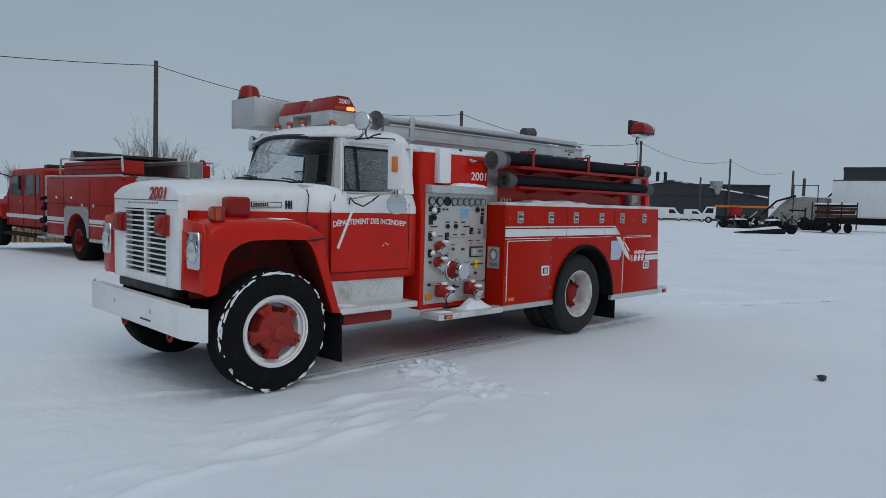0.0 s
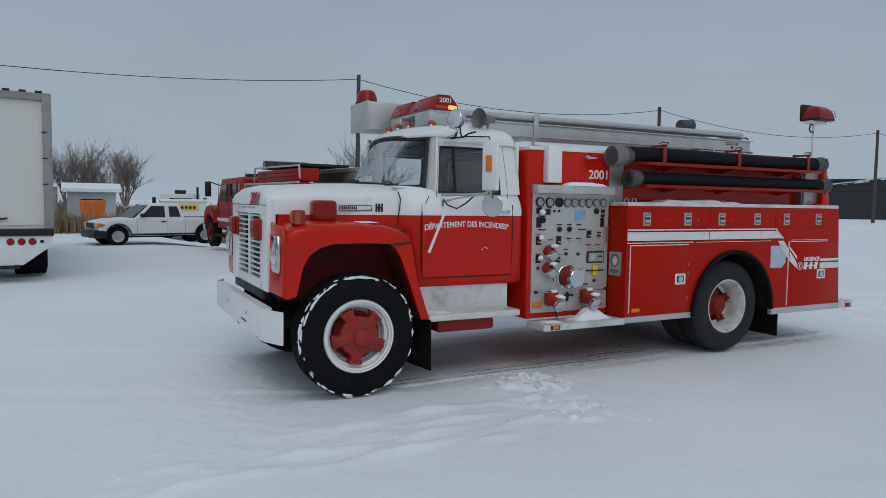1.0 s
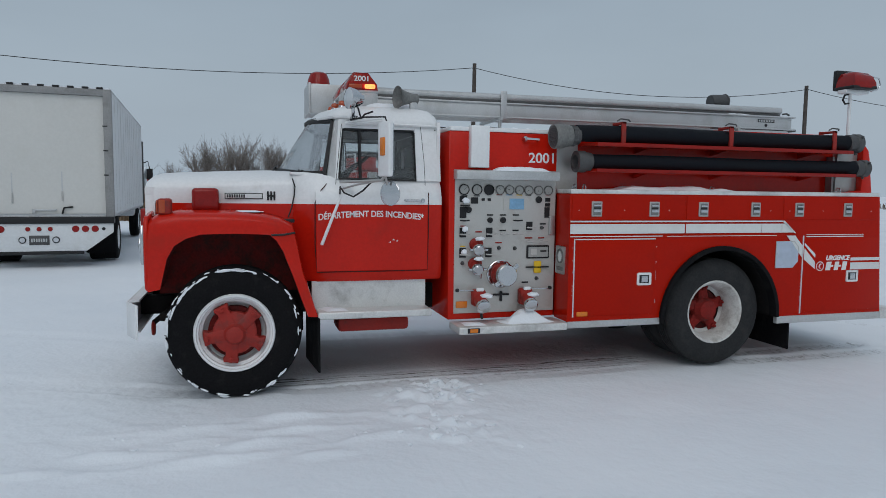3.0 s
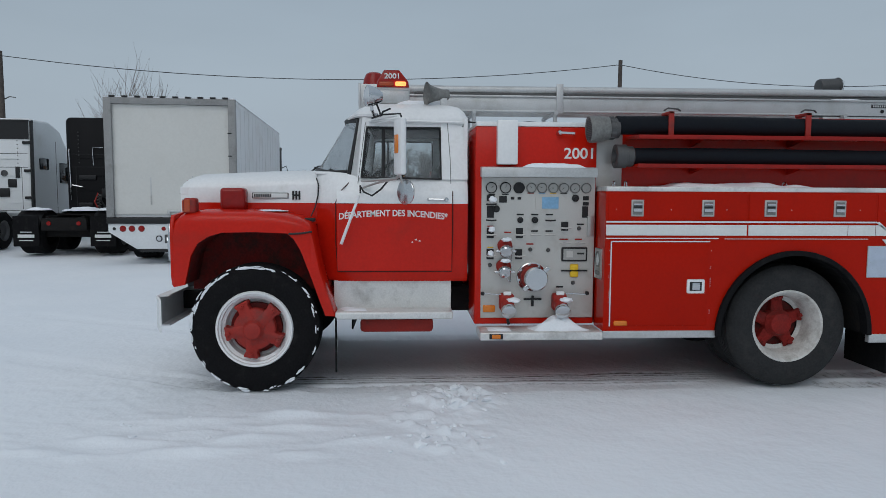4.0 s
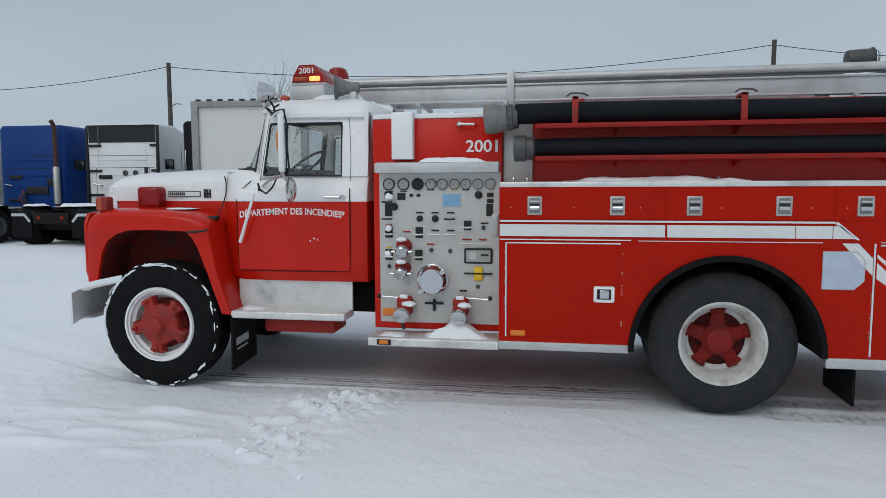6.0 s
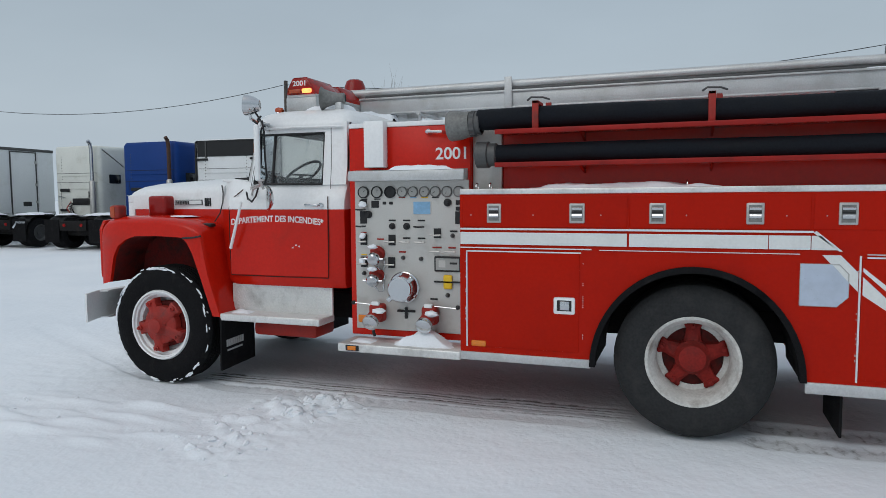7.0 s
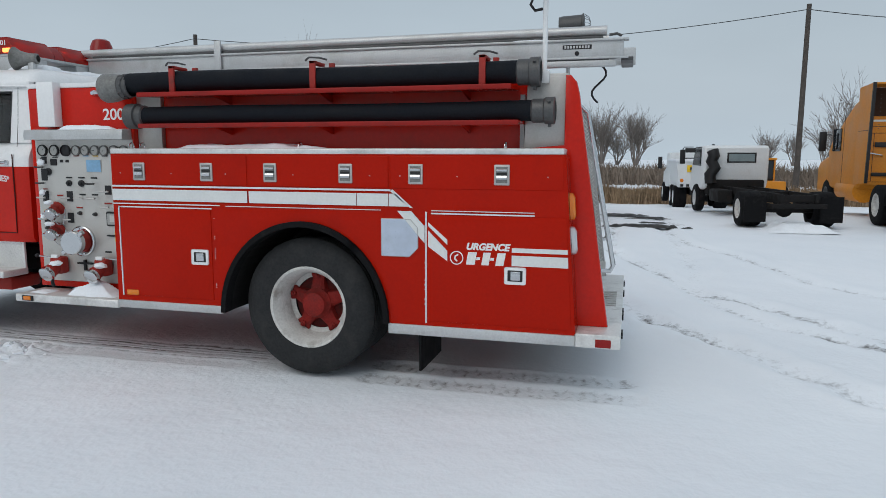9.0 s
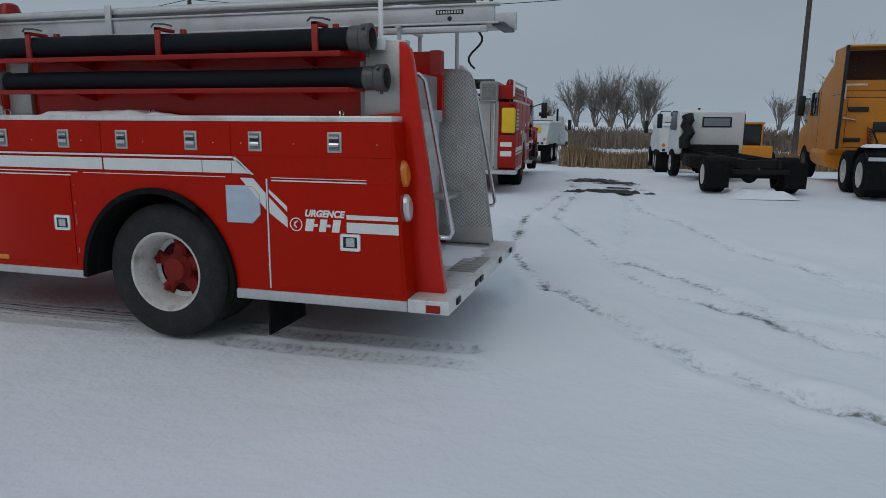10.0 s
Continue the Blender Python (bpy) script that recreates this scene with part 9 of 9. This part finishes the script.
def loader(at):
    t = thing("wheel_loader", "yellow wheel loader with a dark glass cab", "loader", "", "", at)
    part("body", box(-3.2, -0.2, -0.9, 0.9, 0.8, 1.55, 0.08, 3), YELLOW, t)
    c = part("cab", box(-2.9, -1.5, -0.7, 0.7, 1.55, 2.75, 0.06, 3), GLASS_DARK, t)
    part("roof", box(-3.0, -1.4, -0.8, 0.8, 2.75, 2.88, 0.04), YELLOW, c)
    for x in (-2.9, -1.5):
        for y in (-0.7, 0.7):
            part("post", box(x - 0.04, x + 0.04, y - 0.04, y + 0.04, 1.5, 2.78), YELLOW, c)
    for x in (-0.8, -3.6):
        for s in (1, -1):
            road_wheel(t, x, s * 1.1, 0.65, 0.45, YELLOW, s)
    part("arm", prism([(-3.0, 1.3), (-4.6, 0.7), (-4.6, 0.5), (-3.0, 1.0)], "y", -0.5, 0.5, 0.02), YELLOW, t)
    part("bucket", prism([(-4.5, 0.1), (-4.6, 1.0), (-5.4, 0.15)], "y", -1.3, 1.3, 0.02), YELLOW, t)
    return t


loader(pose(-25.0, 12.35, -0.42, 0, 0, 12) @ Matrix.Scale(0.72, 4))


def van(at, label, l=5.2, h=2.0, paint=None):
    t = thing("van", label, "van", "far parked vans", "", at)
    b = part("body", prism([(0, 0.4), (0, h - 0.1), (-0.1, h), (-l + 1.6, h), (-l + 0.9, 1.2), (-l, 1.0), (-l, 0.4)], "y", -0.95, 0.95, 0.08, 2), paint or WHITE_FAR, t)
    for s in (1, -1):
        part("side_window", prism([(-l + 2.4, 1.2), (-l + 2.4, h - 0.3), (-l + 1.75, h - 0.3), (-l + 1.2, 1.2)], "y", s * 0.955 - 0.006, s * 0.955 + 0.006), GLASS_DARK, b)
        for x in (-0.9, -l + 0.9):
            road_wheel(t, x, s * 0.92, 0.34, 0.24, ALU, s)
    return t


van(pose(-48.45, 98.14, 0, 0, 0, 207), "white panel van far across the yard", 4.4, 2.1)
van(pose(-44.7, 100.05, 0, 0, 0, 207), "white van far across the yard", 3.6, 1.9)


def boom_truck(at):
    t = thing("boom_truck", "white boom truck with a folded orange boom", "truck", "", "", at)
    part("bed", box(-6.0, 0, -1.1, 1.1, 0.7, 1.1, 0.03), FRAME_BLACK, t)
    c = part("cab", prism([(-6.0, 0.6), (-6.0, 2.3), (-7.2, 2.3), (-7.8, 1.3), (-7.8, 0.6)], "y", -1.0, 1.0, 0.08, 2), WHITE_FAR, t)
    for s in (1, -1):
        part("side_window", prism([(-6.3, 1.4), (-6.3, 2.1), (-7.1, 2.1), (-7.45, 1.4)], "y", s * 1.006 - 0.006, s * 1.006 + 0.006), GLASS_DARK, c)
        for x in (-1.0, -6.9):
            road_wheel(t, x, s * 1.05, 0.45, 0.4, ALU, s)
    part("boom", box(-6.2, 1.4, -0.2, 0.2, 2.25, 2.55, 0.03), ORANGE_BOX, t)
    part("turret", lathe((-3.5, 0, 1.1), (0, 0, 1), [(0.9, 0), (0.8, 1.2), (0, 1.25)], 12), RED_FAR, t)
    return t


boom_truck(pose(-30.8, 95.15, 0, 0, 0, 23))


def scrap(at, seed, label):
    """A heap of plough blades, frames and wheels."""
    rnd = random.Random(seed)
    t = thing("machine_scrap", label, "scrap", "scrap heaps", "", at)
    paints = (FRAME_BLACK, PLOUGH_GREY, ALU_DARK, SIDING_PALE, RUSTY)
    for k in range(3):
        # a curved plough blade lying at an angle
        r, w = rnd.uniform(0.5, 0.9), rnd.uniform(0.8, 1.6)
        m = Matrix.Translation((rnd.uniform(-1.6, 1.6), rnd.uniform(-0.8, 0.8), rnd.uniform(0.0, 0.5))) @ Matrix.Rotation(rnd.uniform(0, 3), 4, "Z") @ Matrix.Rotation(rnd.uniform(-0.5, 0.9), 4, "Y")
        arc = [radians(a) for a in range(-20, 100, 15)]
        bm = bmesh.new()
        loft([[(r * math.cos(a), y, r * math.sin(a)) for a in arc] for y in (-w, w)], closed=False, caps=False, bm=bm)
        bmesh.ops.solidify(bm, geom=bm.faces[:], thickness=0.05)
        bmesh.ops.transform(bm, matrix=m, verts=bm.verts[:])
        part("blade", bm, rnd.choice(paints), t)
    for k in range(9):
        a = Vector((rnd.uniform(-2.2, 2.2), rnd.uniform(-1, 1), rnd.uniform(0.05, 0.5)))
        d = Vector((rnd.uniform(-1, 1), rnd.uniform(-0.6, 0.6), rnd.uniform(0.0, 1.0))).normalized() * rnd.uniform(0.7, 2.0)
        part("beam", rod(a, a + d, rnd.uniform(0.04, 0.09), 5), rnd.choice(paints), t)
    for k in range(4):
        w, d, h = rnd.uniform(0.15, 0.45), rnd.uniform(0.15, 0.4), rnd.uniform(0.3, 1.0)
        m = Matrix.Translation((rnd.uniform(-2, 2), rnd.uniform(-0.9, 0.9), 0)) @ Matrix.Rotation(rnd.uniform(0, 3), 4, "Z") @ Matrix.Rotation(rnd.uniform(-0.3, 0.3), 4, "Y")
        part("housing", prism([(-w, -0.1), (-w * 0.9, h * 0.7), (-w * 0.3, h), (w * 0.6, h * 0.9), (w, h * 0.3), (w, -0.1)], "y", -d, d, 0.04, 2), rnd.choice(paints), t).data.transform(m)
    for k in range(3):
        road_wheel(t, rnd.uniform(-2, 2), -1.2, rnd.uniform(0.35, 0.6), 0.3, FRAME_BLACK, -1)
    return t


for k, (x, y) in enumerate(((-23.6, 68.9), (-20.6, 70.0), (-18.0, 71.2))):
    at = pose(x, y, 0, 0, 0, 10 * k)
    scrap(at, 60 + k, "snow-dusted heap of dark machine parts")
    for dx, dz in ((-1.3, 0.55), (0.4, 0.85), (1.5, 0.45)):
        ob = snow_heap(-0.75, 0.75, -0.8, 0.8, dz, 0.22, 70 + k + dx, label="snow on the scrap heap", nx=10, ny=10, edge=0.4)
        ob.matrix_basis = at @ Matrix.Translation((dx, 0, 0))


def covered_machine(at):
    """A large machine under a snow-dusted pale cover, with its boom raised."""
    t = thing("covered_machine", "tall farm machine under a snow-dusted pale cover", "machine", "", "", at)
    prof = [(-3.6, 0.3), (-3.3, 1.0), (-2.2, 2.3), (-1.2, 3.15), (0.2, 3.35), (3.0, 3.2), (3.5, 2.7), (3.6, 0.7), (2.8, 0.4)]
    part("cover", prism(prof, "y", -1.2, 1.2, 0.2, 3), PLOUGH_GREY, t)
    part("cover_snow", prism([(-2.1, 2.42), (-1.2, 3.17), (0.2, 3.37), (3.0, 3.22), (3.0, 3.36), (0.2, 3.52), (-1.3, 3.30)], "y", -1.15, 1.15, 0.04), SNOW_CAP, t)
    for x in (-2.0, -0.4, 1.4):
        part("cover_rib", box(x - 0.05, x + 0.05, -1.26, -1.20, 0.4, 2.3 if x < -1 else 3.0), SIDING_PALE, t)
    part("boom", tube([(-4.0, -1.3, 1.2), (-2.4, -1.3, 2.9), (-0.6, -1.3, 3.5)], 0.10, 8), FRAME_BLACK, t)
    part("mast", tube([(2.2, -0.8, 3.2), (3.6, -0.8, 4.9), (3.8, -0.8, 5.1)], 0.08, 6), FRAME_BLACK, t)
    for x in (-2.6, 0.3, 2.4):
        road_wheel(t, x, -1.25, 0.65, 0.4, FRAME_BLACK, -1)
    return t


covered_machine(pose(-19.2, 75.0, 0, 0, 0, 18))
FAR_TR = semi_trailer(pose(-5.2, 78.2, 0, 0, 0, 15), "tall white box trailer across the yard", 11.6, 1.28, 1.45, 5.15)
for k in range(5):
    part("side_mark", box(-2.1 + (k % 2) * 0.4, -1.9 + (k % 2) * 0.4, -1.288, -1.283, 1.9 + k * 0.45, 2.1 + k * 0.45), SIDING, FAR_TR)
bl = thing("plough_blade", "snow-covered dark plough blade lying flat", "plough", "", "", pose(-15.0, 53.0, 0, 0, 0, 20))
part("blade", prism([(-1.9, 0.0), (-1.9, 0.06), (-0.6, 0.20), (1.3, 0.42), (1.9, 0.30), (1.75, 0.0)], "y", -0.45, 0.45, 0.03), FRAME_BLACK, bl)
part("snow_cover", prism([(-1.88, 0.07), (-0.6, 0.21), (1.3, 0.43), (1.5, 0.42), (1.2, 0.60), (0.4, 0.52), (-0.7, 0.34), (-1.7, 0.15)], "y", -0.47, 0.47, 0.02), SNOW_CAP, bl)
road_wheel(bl, 2.2, -0.3, 0.38, 0.3, FRAME_BLACK, -1)
part("hitch", rod((1.2, 0, 0.3), (2.2, -0.2, 0.38), 0.07, 6), FRAME_BLACK, bl)
rk = thing("flatbed_trailer", "black flatbed trailer stacked with timber and rusty steel", "trailer", "", "", pose(-12.0, 66.5, 0, 0, 0, 16) @ Matrix.Scale(0.72, 4, (1, 0, 0)))
part("bed", box(-5.4, 0.4, -1.2, 1.2, 0.85, 1.0), FRAME_BLACK, rk)
for k, (x0, x1, z0, z1, m) in enumerate(((-4.3, 0.2, 1.0, 1.34, FRAME_BLACK), (-4.1, 0.3, 1.38, 1.66, RUSTY), (-4.3, 0.1, 1.70, 2.0, BROWN_DARK), (-4.0, 0.3, 2.04, 2.30, RUSTY), (-4.4, 0.2, 2.34, 2.52, FRAME_BLACK))):
    part("load_layer", box(x0, x1, -1.0 + 0.04 * (k % 2), 1.0, z0, z1, 0.03), m, rk)
part("load_snow", box(-4.4, 0.25, -1.05, 1.05, 2.52, 2.66, 0.05, 2), SNOW_CAP, rk)
for x in (-4.6, -2.9, -1.4, 0.25):
    part("stake", box(x - 0.07, x + 0.07, -1.28, -1.2, 0.3, 2.75), FRAME_BLACK, rk)
for x in (-0.6, -1.9, -3.2):
    for s in (1, -1):
        road_wheel(rk, x, s * 1.15, 0.45, 0.4, FRAME_BLACK, s)
part("headboard", box(-5.45, -5.35, -1.2, 1.2, 0.3, 2.2), FRAME_BLACK, rk)
part("headboard_rail", box(-7.2, -5.35, -1.2, -1.1, 1.86, 2.0), FRAME_BLACK, rk)
gt = thing("yard_gate", "thin dark steel gate standing open in the snow", "gate", "", "", pose(-18.1, 72.6, 0, 0, 0, 16))
for x in (-1.1, 1.1):
    part("upright", rod((x, 0, 0), (x, 0, 4.6), 0.05, 6), FRAME_BLACK, gt)
part("top_bar", rod((-1.1, 0, 4.55), (1.1, 0, 4.55), 0.04, 6), FRAME_BLACK, gt)
# dark conifers behind the hall
for k, (x, y, h) in enumerate(((-62, 92, 5.5), (-65, 95, 5.0), (-60, 96, 4.6))):
    t = thing("conifer", "small dark evergreen tree", "tree", "evergreens", "", pose(x, y, 0))
    part("trunk", rod((0, 0, 0), (0, 0, h * 0.9), 0.15, 8, 0.03), BARK, t)
    rnd = random.Random(k)
    bm = bmesh.new()
    for _ in range(420):
        q = rnd.random() ** 0.8
        a, r = rnd.uniform(0, 6.28), (1 - q) * h * 0.28 * rnd.uniform(0.5, 1.05)
        p = Vector((math.cos(a) * r, math.sin(a) * r, 0.5 + q * (h - 0.5)))
        slab([p, p + Vector((math.cos(a) * 0.35, math.sin(a) * 0.35, -0.18)), p + Vector((-math.sin(a) * 0.25, math.cos(a) * 0.25, -0.1))], 0.02, bm)
    part("crown", bm, material("conifer_needles", (0.022, 0.035, 0.025), 0.8, 0, 0.3) if k == 0 else bpy.data.materials["conifer_needles"], t)
# frozen mud kerb in the wheel track, and a dark scrap of debris on the snow
snow_debris = bmesh.new()
for v in bmesh.ops.create_icosphere(snow_debris, subdivisions=2, radius=0.045)["verts"]:
    v.co = Vector((v.co.x * 1.0, v.co.y * 1.3, v.co.z * 0.6)) * (1 + 0.5 * noise.noise(v.co * 30))
ob = tagged(link_mesh("dirt_clod", snow_debris, MUD), "small dark clod of frozen dirt on the snow", "debris")
ob.matrix_basis = pose(4.08, 4.42, 0.02)
for k, (x0, x1, y0, y1, h) in enumerate(((-11.62, -11.22, 5.95, 8.2, 0.09), (-14.1, -13.7, 6.6, 7.85, 0.06), (-14.9, -14.3, 5.8, 7.3, 0.08), (-12.6, -12.4, 6.9, 7.8, 0.04))):
    ob = snow_heap(x0, x1, y0, y1, -0.01, h, 90 + k, MUD, "mud_ridge", "", 10, 40, 0.6, None, 0.5)
    tagged(ob, "low dark ridge of frozen mud in the snow", "mud", "", "stuff")
